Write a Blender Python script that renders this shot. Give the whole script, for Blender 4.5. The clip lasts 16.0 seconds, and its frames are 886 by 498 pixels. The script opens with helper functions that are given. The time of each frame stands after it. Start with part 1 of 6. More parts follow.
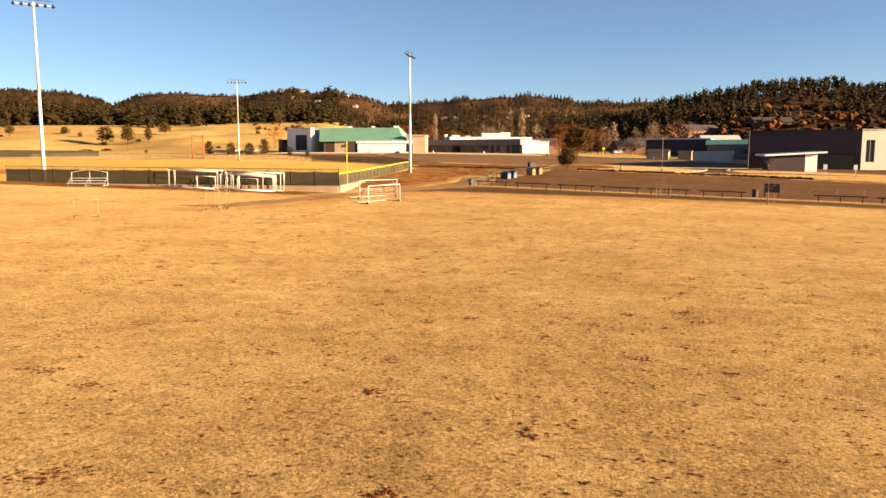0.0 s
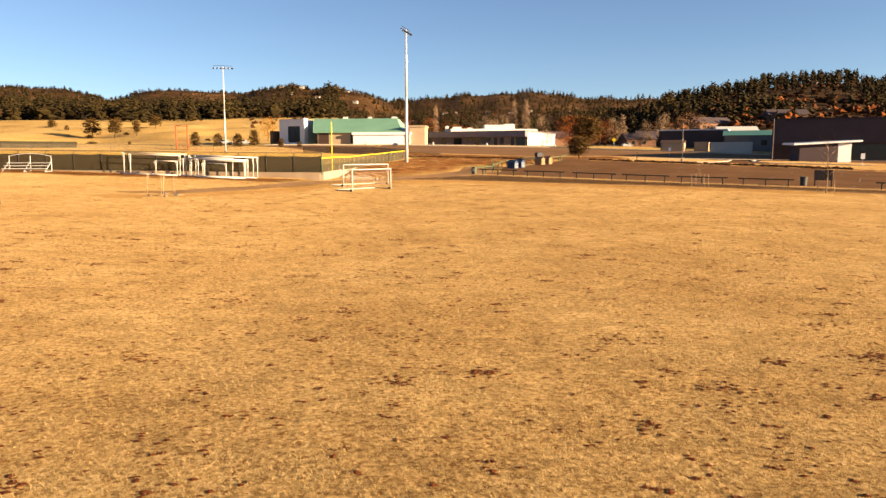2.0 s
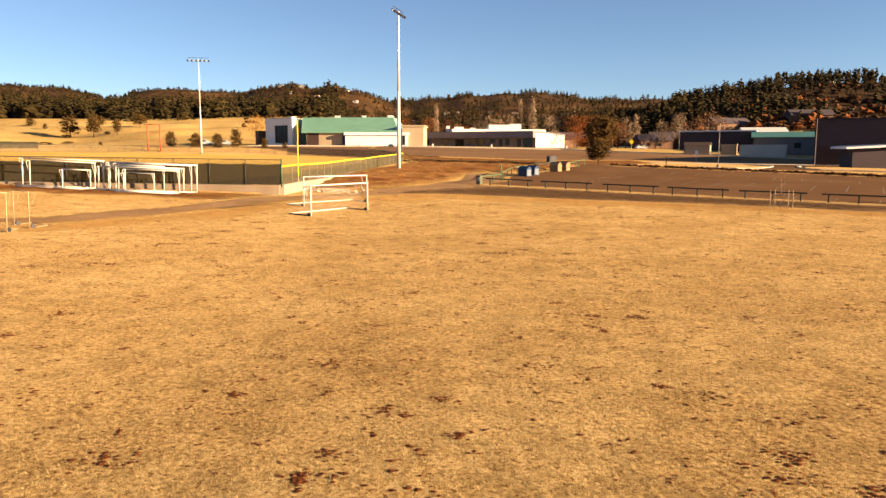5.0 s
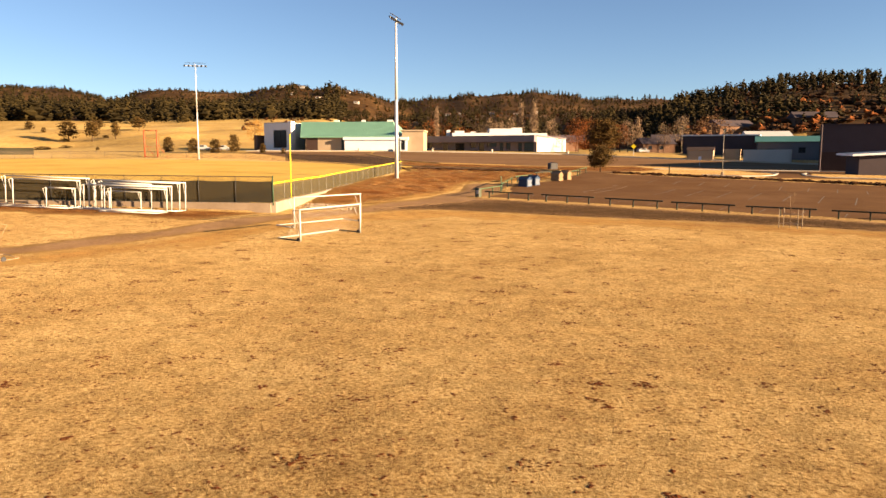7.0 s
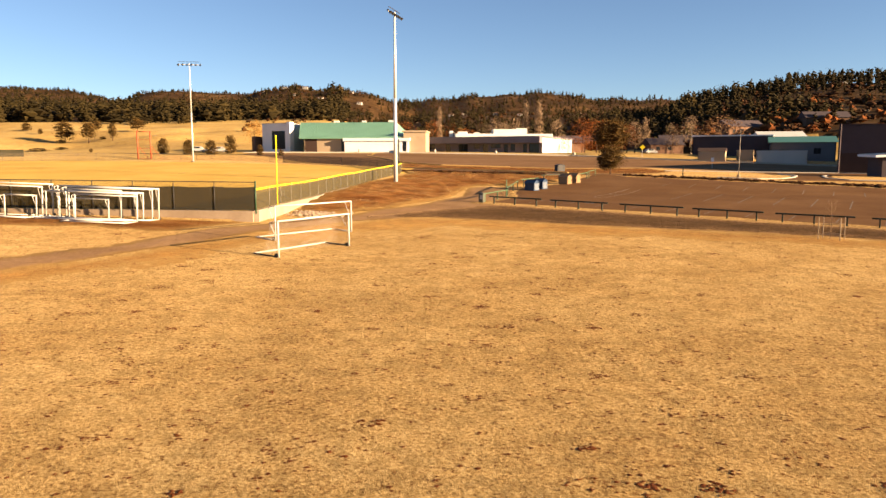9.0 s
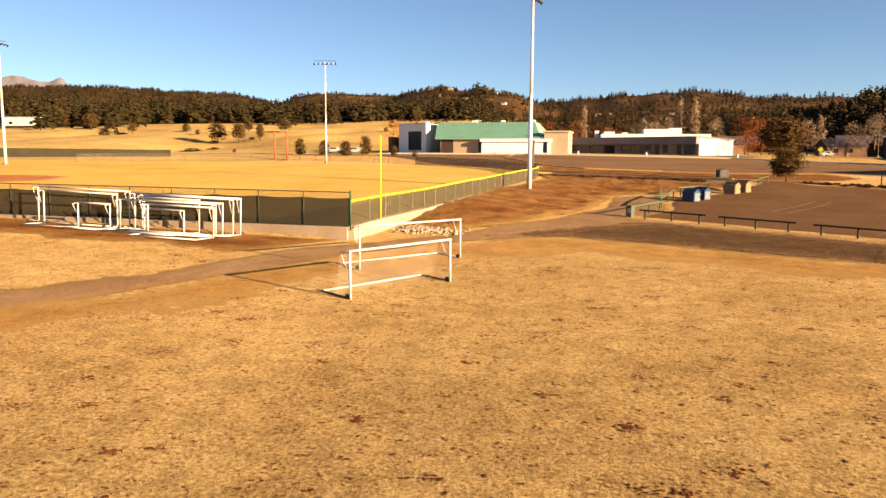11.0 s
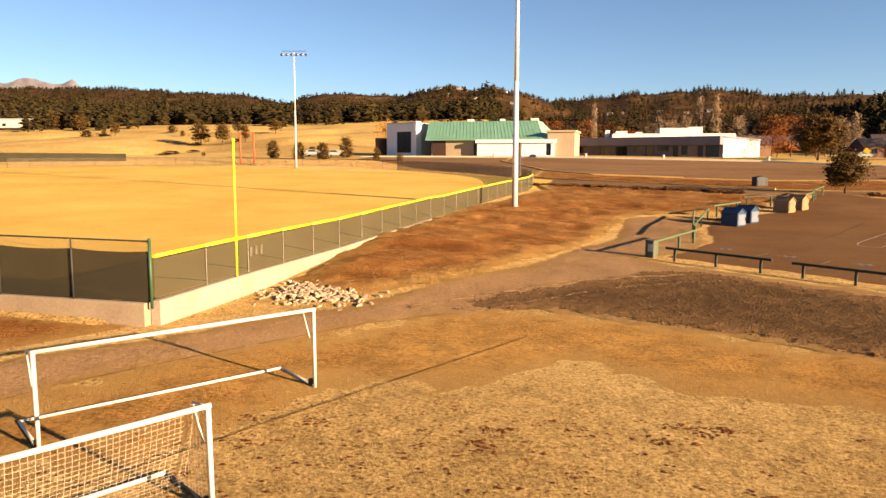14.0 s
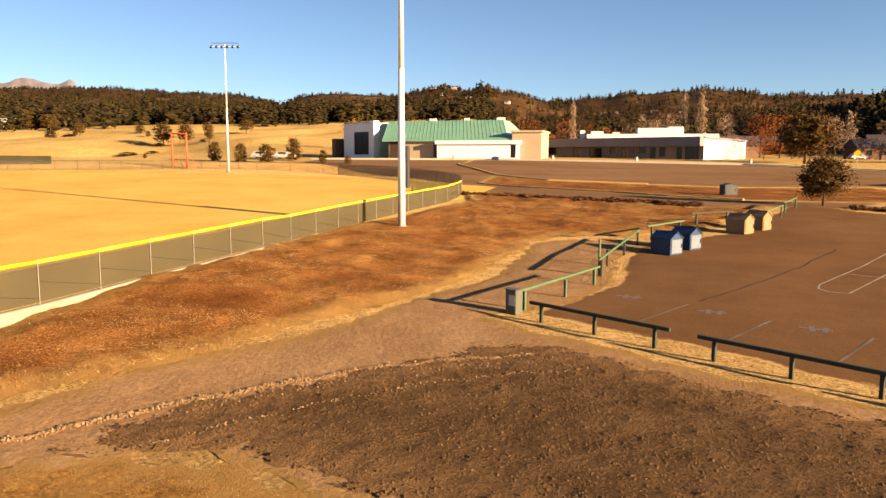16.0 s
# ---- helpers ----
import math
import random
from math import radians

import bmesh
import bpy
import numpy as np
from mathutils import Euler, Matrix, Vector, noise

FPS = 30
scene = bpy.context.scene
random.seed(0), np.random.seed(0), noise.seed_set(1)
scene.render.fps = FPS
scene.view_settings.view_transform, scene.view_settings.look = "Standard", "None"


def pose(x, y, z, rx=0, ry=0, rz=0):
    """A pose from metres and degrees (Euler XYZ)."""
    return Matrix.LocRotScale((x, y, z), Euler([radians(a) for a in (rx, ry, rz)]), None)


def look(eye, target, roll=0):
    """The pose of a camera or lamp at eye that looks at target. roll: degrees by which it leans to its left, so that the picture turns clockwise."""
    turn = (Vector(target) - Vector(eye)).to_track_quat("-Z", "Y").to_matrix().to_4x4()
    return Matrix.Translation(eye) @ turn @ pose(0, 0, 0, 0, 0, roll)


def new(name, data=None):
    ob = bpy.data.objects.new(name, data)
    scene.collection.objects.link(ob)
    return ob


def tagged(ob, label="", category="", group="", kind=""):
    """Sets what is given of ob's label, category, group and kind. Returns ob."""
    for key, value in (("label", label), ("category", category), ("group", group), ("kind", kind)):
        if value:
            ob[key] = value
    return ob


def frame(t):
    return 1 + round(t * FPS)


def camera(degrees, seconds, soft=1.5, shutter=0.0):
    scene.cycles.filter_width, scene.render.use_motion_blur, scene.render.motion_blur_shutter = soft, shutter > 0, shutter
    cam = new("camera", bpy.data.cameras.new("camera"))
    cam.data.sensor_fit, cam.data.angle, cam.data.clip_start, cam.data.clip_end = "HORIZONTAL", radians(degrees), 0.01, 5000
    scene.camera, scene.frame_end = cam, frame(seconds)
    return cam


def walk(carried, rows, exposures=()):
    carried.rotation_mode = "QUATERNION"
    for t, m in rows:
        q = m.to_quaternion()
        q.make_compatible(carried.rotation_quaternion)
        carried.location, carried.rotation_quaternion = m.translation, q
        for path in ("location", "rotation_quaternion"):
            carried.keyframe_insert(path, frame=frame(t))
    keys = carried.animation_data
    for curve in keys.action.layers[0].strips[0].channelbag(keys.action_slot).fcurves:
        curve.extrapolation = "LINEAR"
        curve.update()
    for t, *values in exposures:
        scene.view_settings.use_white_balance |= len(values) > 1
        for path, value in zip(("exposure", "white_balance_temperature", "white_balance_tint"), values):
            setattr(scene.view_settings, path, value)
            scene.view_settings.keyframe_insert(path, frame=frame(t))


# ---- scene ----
# camera
cam = camera(62.6, 16.0)
EXPOSURE = 2.43
PATH = [
    (0, (-0.248, 4.065, 5.312), (-0.236, 6.051, 5.074), 0.0),
    (0.5, (-0.173, 7.104, 4.841), (-0.162, 9.09, 4.602), 0.0),
    (1, (-0.11, 10.21, 4.19), (-0.098, 12.196, 3.949), 0.0),
    (1.5, (-0.003, 13.506, 3.67), (0.007, 15.491, 3.427), 0.0),
    (2, (0.095, 16.892, 3.609), (0.103, 18.877, 3.366), 0.0),
    (2.5, (0.191, 20.276, 3.716), (0.198, 22.261, 3.473), 0.0),
    (3, (0.274, 23.689, 3.792), (0.279, 25.675, 3.548), 0.0),
    (3.5, (0.333, 27.124, 3.885), (0.337, 29.109, 3.64), 0.0),
    (4, (0.405, 30.612, 3.989), (0.407, 32.597, 3.744), 0.1),
    (4.5, (0.5, 33.878, 4.181), (0.502, 35.863, 3.936), 0.1),
    (4.7, (0.535, 34.915, 4.235), (0.539, 36.9, 3.991), 0.2),
    (6.8, (0.989, 38.08, 5.73), (0.989, 40.066, 5.49), 0.1),
    (7, (0.999, 38.27, 5.761), (0.998, 40.255, 5.518), 0.1),
    (7.5, (1.033, 38.91, 5.78), (1.03, 40.895, 5.537), 0.1),
    (8, (1.079, 40.07, 5.828), (1.075, 42.056, 5.586), 0.0),
    (8.2, (1.096, 40.702, 5.837), (1.091, 42.687, 5.596), 0.0),
    (10.3, (1.511, 51.027, 6.219), (1.419, 53.01, 5.978), 0.3),
    (10.5, (1.51, 52.179, 6.254), (1.344, 54.157, 6.012), 0.2),
    (11, (1.583, 55.318, 6.339), (1.188, 57.264, 6.098), 0.4),
    (11.5, (1.589, 58.492, 6.44), (1.17, 60.432, 6.2), 0.3),
    (12, (1.486, 61.75, 6.557), (1.065, 63.69, 6.317), 0.4),
    (12.5, (1.313, 65.181, 6.679), (0.891, 67.121, 6.439), 0.3),
    (13, (1.293, 68.866, 6.809), (0.869, 70.806, 6.569), 0.3),
    (13.5, (1.535, 72.632, 6.967), (1.11, 74.571, 6.728), 0.2),
    (14, (2.099, 76.497, 7.116), (1.672, 78.436, 6.876), 0.2),
    (14.5, (2.954, 80.451, 7.265), (2.527, 82.39, 7.026), 0.1),
    (15, (4.203, 84.468, 7.394), (3.776, 86.408, 7.156), 0.2),
    (15.5, (5.976, 88.04, 7.541), (5.547, 89.979, 7.302), 0.2),
    (16, (8.269, 91.132, 7.706), (7.84, 93.071, 7.466), 0.2),
]
walk(cam, [(t, look(eye, target, roll)) for t, eye, target, roll in PATH],
     exposures=[(0.0, EXPOSURE, 7200, 14), (16.0, EXPOSURE, 7200, 14)])

# ---- world and sun ----
SUN_EL, SUN_AZ = radians(12.5), math.atan2(0.93, -0.37)   # low sun from the east, a little behind the first view
world = bpy.data.worlds.new("sky")
scene.world = world
world.use_nodes = True
wn = world.node_tree.nodes
sky = wn.new("ShaderNodeTexSky")
sky.sky_type, sky.sun_disc = "NISHITA", False
sky.sun_elevation, sky.sun_rotation = radians(16), SUN_AZ
sky.altitude, sky.air_density, sky.dust_density, sky.ozone_density = 2100, 1.0, 0.35, 3.5
wn["Background"].inputs["Strength"].default_value = 0.031
world.node_tree.links.new(sky.outputs[0], wn["Background"].inputs["Color"])
sun = new("sun", bpy.data.lights.new("sun", "SUN"))
sun.data.energy, sun.data.angle, sun.data.color = 5.0, radians(0.53), (1.0, 0.75, 0.47)
toward = Vector((math.sin(SUN_AZ) * math.cos(SUN_EL), math.cos(SUN_AZ) * math.cos(SUN_EL), math.sin(SUN_EL)))
sun.matrix_world = look(toward * 300, (0, 0, 0))


# ---- materials ----
def material(name, cols, scale=1.0, rough=0.85, metal=0.0, bump=0.0, bump_scale=None, fine=8.0, contrast=0.25, mid=0.5, speck=None, speck_scale=3.0,
             speck_at=0.68, fine_w=0.5, vary=0.0, island=0.0, object_space=False, stretch=(1, 1, 1), spec=0.3, edge=None, edge_width=0.8, sheen=0.0, blot=0.0, blot_scale=0.8):
    """Colours mixed by a broad and a fine noise, with grain, optional dark specks, relief and a change from piece to piece."""
    m = bpy.data.materials.new(name)
    m.use_nodes = True
    nt = m.node_tree
    n, l = nt.nodes, nt.links
    b = n["Principled BSDF"]
    b.inputs["Roughness"].default_value, b.inputs["Metallic"].default_value = rough, metal
    b.inputs["Specular IOR Level"].default_value = spec
    b.inputs["Sheen Weight"].default_value, b.inputs["Sheen Roughness"].default_value, b.inputs["Sheen Tint"].default_value = sheen, 0.5, (1.0, 0.62, 0.24, 1)
    if object_space:
        pos = n.new("ShaderNodeTexCoord").outputs["Object"]
    else:
        pos = n.new("ShaderNodeNewGeometry").outputs["Position"]
    mp = n.new("ShaderNodeMapping")
    mp.inputs["Scale"].default_value = stretch
    l.new(pos, mp.inputs["Vector"])

    def noise_at(s, detail=5, r=0.6):
        t = n.new("ShaderNodeTexNoise")
        t.inputs["Scale"].default_value, t.inputs["Detail"].default_value, t.inputs["Roughness"].default_value = s, detail, r
        l.new(mp.outputs[0], t.inputs["Vector"])
        return t.outputs["Fac"]

    half = n.new("ShaderNodeMix")
    half.inputs[0].default_value = fine_w
    l.new(noise_at(scale), half.inputs[2])
    l.new(noise_at(scale * fine, 6, 0.7), half.inputs[3])
    ramp = n.new("ShaderNodeValToRGB")
    el = ramp.color_ramp.elements
    while len(el) < len(cols):
        el.new(0.5)
    for i, c in enumerate(cols):
        el[i].position = mid - contrast / 2 + contrast * i / max(1, len(cols) - 1)
        el[i].color = (*c, 1)
    l.new(half.outputs[0], ramp.inputs[0])
    col = ramp.outputs[0]
    if speck:
        sr = n.new("ShaderNodeValToRGB")
        sr.color_ramp.elements[0].position, sr.color_ramp.elements[1].position = speck_at, min(1, speck_at + 0.06)
        l.new(noise_at(speck_scale, 4, 0.65), sr.inputs[0])
        mx = n.new("ShaderNodeMix")
        mx.data_type = "RGBA"
        l.new(sr.outputs[0], mx.inputs[0])
        l.new(col, mx.inputs[6])
        mx.inputs[7].default_value = (*speck, 1)
        col = mx.outputs[2]
    if blot:
        bm_ = n.new("ShaderNodeMapRange")
        bm_.interpolation_type = "SMOOTHSTEP"
        bm_.inputs[1].default_value, bm_.inputs[2].default_value, bm_.inputs[3].default_value, bm_.inputs[4].default_value = 0.36, 0.62, 1 - blot, 1 + 0.5 * blot
        l.new(noise_at(blot_scale, 5, 0.72), bm_.inputs[0])
        bh = n.new("ShaderNodeHueSaturation")
        l.new(bm_.outputs[0], bh.inputs["Value"])
        l.new(col, bh.inputs["Color"])
        col = bh.outputs[0]
    if edge:
        at = n.new("ShaderNodeAttribute")
        at.attribute_name = "edge"
        nm = n.new("ShaderNodeMath")
        nm.operation, nm.inputs[1].default_value, nm.inputs[2].default_value = "MULTIPLY_ADD", 2.4 * edge_width, -1.2 * edge_width
        l.new(noise_at(2.2, 6, 0.7), nm.inputs[0])
        am = n.new("ShaderNodeMath")
        am.operation = "ADD"
        l.new(at.outputs["Fac"], am.inputs[0])
        l.new(nm.outputs[0], am.inputs[1])
        er = n.new("ShaderNodeMapRange")
        er.interpolation_type = "SMOOTHSTEP"
        er.inputs[1].default_value, er.inputs[2].default_value = 0.0, edge_width
        l.new(am.outputs[0], er.inputs[0])
        em = n.new("ShaderNodeMix")
        em.data_type = "RGBA"
        l.new(er.outputs[0], em.inputs[0])
        em.inputs[6].default_value = (*edge, 1)
        l.new(col, em.inputs[7])
        col = em.outputs[2]
    if vary or island:
        src = n.new("ShaderNodeObjectInfo").outputs["Random"] if vary else n.new("ShaderNodeNewGeometry").outputs["Random Per Island"]
        mr = n.new("ShaderNodeMapRange")
        w = vary or island
        mr.inputs[3].default_value, mr.inputs[4].default_value = 1 - w, 1 + w
        l.new(src, mr.inputs[0])
        hs = n.new("ShaderNodeHueSaturation")
        l.new(mr.outputs[0], hs.inputs["Value"])
        l.new(col, hs.inputs["Color"])
        col = hs.outputs[0]
    l.new(col, b.inputs["Base Color"])
    if bump:
        bp = n.new("ShaderNodeBump")
        bp.inputs["Strength"].default_value, bp.inputs["Distance"].default_value = 1.0, bump
        l.new(noise_at(bump_scale or scale * fine, 6, 0.7), bp.inputs["Height"])
        l.new(bp.outputs[0], b.inputs["Normal"])
    return m


M_TURF = material("dry_turf", [(0.0946, 0.0486, 0.0168), (0.2465, 0.1621, 0.0656), (0.3648, 0.2668, 0.1235)], 0.16, 0.95, sheen=0.12, bump=0.035, bump_scale=13, fine=60, contrast=0.25, fine_w=0.72, speck=(0.0811, 0.0312, 0.0095), speck_scale=6.0, speck_at=0.585, spec=0.02, blot=0.26, blot_scale=1.2)
M_OUTFIELD = material("outfield_turf", [(0.4114, 0.2558, 0.0587), (0.5019, 0.324, 0.0804), (0.5348, 0.3624, 0.0997)], 0.12, 0.95, bump=0.006, bump_scale=8, fine=60, contrast=0.22, spec=0.02)
M_GRAVEL = material("gravel", [(0.1486, 0.0853, 0.0404), (0.2232, 0.1319, 0.0674), (0.2976, 0.1865, 0.1003)], 0.22, 0.95, bump=0.05, bump_scale=4.0, fine=40, fine_w=0.6, contrast=0.25, spec=0.02, edge=(0.2126, 0.1263, 0.0448), edge_width=0.9)
M_ASPHALT = material("worn_asphalt", [(0.087, 0.0442, 0.0201), (0.1121, 0.0591, 0.0274), (0.1458, 0.0812, 0.0402)], 0.15, 0.9, bump=0.006, bump_scale=40, fine=80, contrast=0.25, spec=0.02, edge=(0.4208, 0.2659, 0.1061), edge_width=0.3)
M_FADED = material("faded_asphalt", [(0.1136, 0.0627, 0.0314), (0.1548, 0.0894, 0.0476), (0.1961, 0.1184, 0.0674)], 0.12, 0.9, stretch=(0.35, 1.6, 1), fine=12, contrast=0.25, spec=0.02, edge=(0.234, 0.1376, 0.0482), edge_width=0.4)
M_DIRT = material("red_dirt", [(0.0972, 0.0374, 0.015), (0.1795, 0.0785, 0.0314), (0.3142, 0.187, 0.0748)], 0.35, 0.95, bump=0.08, bump_scale=3, fine=14, contrast=0.25, spec=0.02)
M_INFIELD = material("infield_clay", [(0.3142, 0.0972, 0.0262), (0.374, 0.1421, 0.0411)], 0.2, 0.95, fine=30, spec=0.1, edge=(0.4488, 0.2693, 0.0688), edge_width=2.5)
M_CONCRETE = material("concrete", [(0.1571, 0.1122, 0.0748), (0.1945, 0.1421, 0.0972), (0.2319, 0.1757, 0.1235)], 0.5, 0.9, bump=0.004, bump_scale=30, fine=20)
M_WHITE = material("white_paint", [(0.374, 0.357, 0.3272), (0.459, 0.442, 0.408)], 1.2, 0.45, fine=12, contrast=0.3, speck=(0.34, 0.2805, 0.221), speck_scale=9, speck_at=0.70)
M_YELLOW = material("yellow_plastic", [(0.612, 0.476, 0.0127), (0.7225, 0.578, 0.0255)], 0.7, 0.5, fine=10)
M_GREENPAINT = material("green_paint", [(0.0165, 0.0487, 0.0262), (0.0262, 0.0673, 0.0336)], 1.0, 0.5, fine=10)
M_SCREEN = material("green_windscreen", [(0.0284, 0.0254, 0.0128), (0.0449, 0.0389, 0.0202)], 0.4, 0.8, fine=40, bump=0.01, bump_scale=5)
M_STEEL = material("galvanised_steel", [(0.3441, 0.3441, 0.3516), (0.4488, 0.4488, 0.4488)], 1.5, 0.5, 0.25, fine=10)
M_POLE = material("pole_steel", [(0.51, 0.51, 0.51), (0.578, 0.578, 0.578)], 0.4, 0.42, 0.35, fine=8)
M_DARK = material("dark_metal", [(0.015, 0.015, 0.0165), (0.0262, 0.0262, 0.0299)], 1, 0.6, fine=8)
M_RED = material("red_oxide_paint", [(0.3142, 0.0524, 0.0187), (0.389, 0.0748, 0.0299)], 1, 0.6, fine=8)
# ---- helpers of this place ----
def sst(a, b, x):
    t = np.clip((x - a) / (b - a), 0, 1)
    return t * t * (3 - 2 * t)


PROF_Y = [-400, 36, 47, 55, 65, 85, 95, 105, 120, 135, 145, 165, 190, 215, 240, 270, 320]
PROF_Z = [-0.46, -0.44, -0.34, -0.22, 0.08, 0.70, 1.0, 1.2, 1.7, 2.2, 2.9, 4.0, 4.4, 6.4, 8.2, 8.7, 9.0]
FX0, FY0 = -13.1, 98.8                                    # outfield fence corner


def fence_x(y):
    return FX0 + 0.07 * (y - FY0) + 0.0008 * (y - FY0) ** 2


def field_z(x, y):
    return np.interp(y, [95, 104, 114, 127, 139, 160, 215], [2.05, 2.24, 2.35, 2.76, 3.22, 3.95, 5.4]) + 0.01 * (-x - 13)


def ground_z(x, y):
    """Height of the near ground: level turf, rising to the school and, in the west, to the meadow."""
    x, y = np.asarray(x, float), np.asarray(y, float)
    z = np.interp(y, PROF_Y, PROF_Z)
    z = z + 0.035 * np.clip(-x - 5, 0, 50) * (1 - sst(150, 250, y)) - 0.01 * np.clip(x, 0, 90) * (1 - sst(300, 500, y))
    z = z + np.interp(y, [262, 620, 1100, 1700], [0, 28, 66, 82]) * sst(-20, -90, x)
    d = x - fence_x(np.clip(y, 90, 175))
    ring = np.hypot((x + 58) / 51.9, (y - 160) / 52)
    inside = z + (field_z(x, y) - z) * sst(98.4, 99.6, y) * (1 - sst(203, 225, y)) * np.where(y > 160, 1 - sst(1.0, 1.22, ring), 1.0)
    bank = z + np.maximum(0, np.minimum(field_z(x, y), 0.88 + 0.078 * (y - 98)) - z) * (1 - sst(0, 13, d)) * sst(97, 101, y) * (1 - sst(165, 200, y))
    return np.where(d <= np.where(y < 132, -1.05, 0.0), inside, bank)


# ridges round the valley: distance of the crest, depth of the slope, then bearing and height of the crest in degrees
RIDGES = [
    (2500, 900, [-80, -45, -36, -31, -28.5, -27, -25.4, -24.4, -23.6, -21], [4.1, 4.3, 4.65, 4.52, 4.58, 4.48, 4.32, 4.1, 3.6, 2.4]),
    (1900, 620, [-27, -24.2, -23, -22, -20.7, -19.5, -17.4, -15, -12.5, -9, -5], [2.0, 2.9, 4.0, 4.52, 4.76, 4.80, 4.72, 4.68, 4.6, 4.2, 3.2]),
    (1300, 470, [-21, -17, -15, -13.6, -12.2, -11, -9.5, -7.9, -6.6, -5.2, -3.6, -1, 4], [1.8, 3.3, 4.15, 4.65, 4.98, 5.05, 4.92, 5.12, 5.0, 4.6, 4.05, 3.3, 1.6]),
    (1060, 330, [-80, -12, -7, -3], [3.3, 3.3, 2.9, 1.5]),
    (1500, 620, [-12, -6, -3.3, -0.7, 2.3, 4.5, 6.6, 8.6, 10.6, 13.7, 17, 24, 60], [2.5, 3.7, 4.1, 4.18, 4.5, 4.65, 4.78, 4.62, 4.2, 4.12, 4.1, 4.0, 3.6]),
    (870, 400, [-9, -4, 0, 8, 16, 60], [1.2, 2.6, 3.0, 3.1, 3.1, 3.2]),
    (640, 270, [12, 15.5, 17.7, 19.6, 21.5, 23.3, 25, 27, 28.5, 30, 36, 60], [1.6, 2.9, 3.7, 4.05, 4.2, 4.45, 4.55, 4.55, 4.4, 4.1, 3.8, 3.4]),
    (3000, 900, [-180, 180], [2.4, 2.4])]


def hills(x, y):
    """Height of the ridges, by bearing and distance from the first eye."""
    r = np.hypot(x, y) + 1e-6
    az = np.degrees(np.arctan2(x, y))
    out = np.zeros_like(r)
    for k, (r0, w, at, el) in enumerate(RIDGES):
        e = np.interp(az, at, el, left=0.0, right=0.0) + 0.05 * np.sin(az * 2.3 + k)
        side = np.where((az < at[0]) | (az > at[-1]), 0.0, 1.0)
        out = np.maximum(out, (np.tan(np.radians(e)) * r0 + 5.5) * side * np.where(r < r0, np.exp(-((r - r0) / w) ** 2), 1.0))
    return out * (1 + 0.06 * (vnoise(x, y, 0.008, 9) - 0.5))


def land_z(x, y):
    x, y = np.asarray(x, float), np.asarray(y, float)
    g = ground_z(x, y)
    r = np.hypot(x, y)
    und = (9.0 * (vnoise(x, y, 0.028, 2) - 0.5) + 3.0 * (vnoise(x, y, 0.075, 6) - 0.5)) * sst(262, 320, r) * (1 - sst(480, 600, r)) * sst(-60, -110, x) + 2.2 * np.sin(x * 0.021 + 1) * np.sin(y * 0.027 + 0.4) * sst(270, 340, r)
    return np.maximum(g + und * 0.5, np.where(r > 330, hills(x, y), -10)) if x.ndim else float(max(g + und * 0.5, hills(x, y) if r > 330 else -10))


def vnoise(x, y, s, seed=0.0):
    """Smooth noise of grain 1/s over the plan, 0 to 1."""
    X, Y = np.asarray(x, float) * s + 57.0, np.asarray(y, float) * s + 31.0
    i, j = np.floor(X), np.floor(Y)
    u, v = X - i, Y - j
    u, v = u * u * (3 - 2 * u), v * v * (3 - 2 * v)

    def h(a, b):
        return np.mod(np.sin(a * 127.1 + b * 311.7 + seed * 17.3) * 43758.5453, 1.0)
    return (h(i, j) * (1 - u) + h(i + 1, j) * u) * (1 - v) + (h(i, j + 1) * (1 - u) + h(i + 1, j + 1) * u) * v


def rough(amp, s, seed=0.0):
    """Ground with lumps of the given height and grain, for broken surfaces."""
    return lambda x, y: ground_z(x, y) + amp * (vnoise(x, y, s, seed) ** 2 + 0.5 * vnoise(x, y, s * 2.3, seed + 1) + 0.6 * vnoise(x, y, s * 0.35, seed + 2) - 0.55)


def gz(x, y):
    return float(land_z(np.array([x]), np.array([y]))[0])


def mesh_object(name, verts, faces, mat, smooth=False):
    me = bpy.data.meshes.new(name)
    me.from_pydata(verts, [], faces)
    me.materials.append(mat)
    if smooth:
        me.polygons.foreach_set("use_smooth", [True] * len(me.polygons))
    me.update()
    return new(name, me)


def part(name, bm, mat, parent=None, label="", smooth=False):
    me = bpy.data.meshes.new(name)
    bm.normal_update()
    bm.to_mesh(me)
    bm.free()
    for m in (mat if isinstance(mat, (list, tuple)) else [mat]):
        me.materials.append(m)
    if smooth:
        me.polygons.foreach_set("use_smooth", [len(p.vertices) < 5 for p in me.polygons])
    ob = new(name, me)
    if parent:
        ob.parent = parent
    if label:
        ob["label"] = label
    return ob


def share(name, me, parent, m=None):
    """One more object on a mesh that is already there."""
    ob = new(name, me)
    ob.parent = parent
    if m is not None:
        ob.matrix_basis = m
    return ob


def thing(name, m, label, category, group="", kind=""):
    ob = new(name)
    ob.matrix_basis = m
    ob.empty_display_size = 0.3
    return tagged(ob, label, category, group, kind)


def box(bm, cx, cy, cz, sx, sy, sz, bevel=0.0, rz=0.0, rx=0.0, ry=0.0, mi=0):
    m = pose(cx, cy, cz, rx, ry, rz) @ Matrix.Diagonal((sx, sy, sz, 1))
    r = bmesh.ops.create_cube(bm, size=1, matrix=m)
    fs = {f for v in r["verts"] for f in v.link_faces}
    for f in fs:
        f.material_index = mi
    if bevel:
        bmesh.ops.bevel(bm, geom=list({e for v in r["verts"] for e in v.link_edges}), offset=bevel, segments=1, affect="EDGES")
    return bm


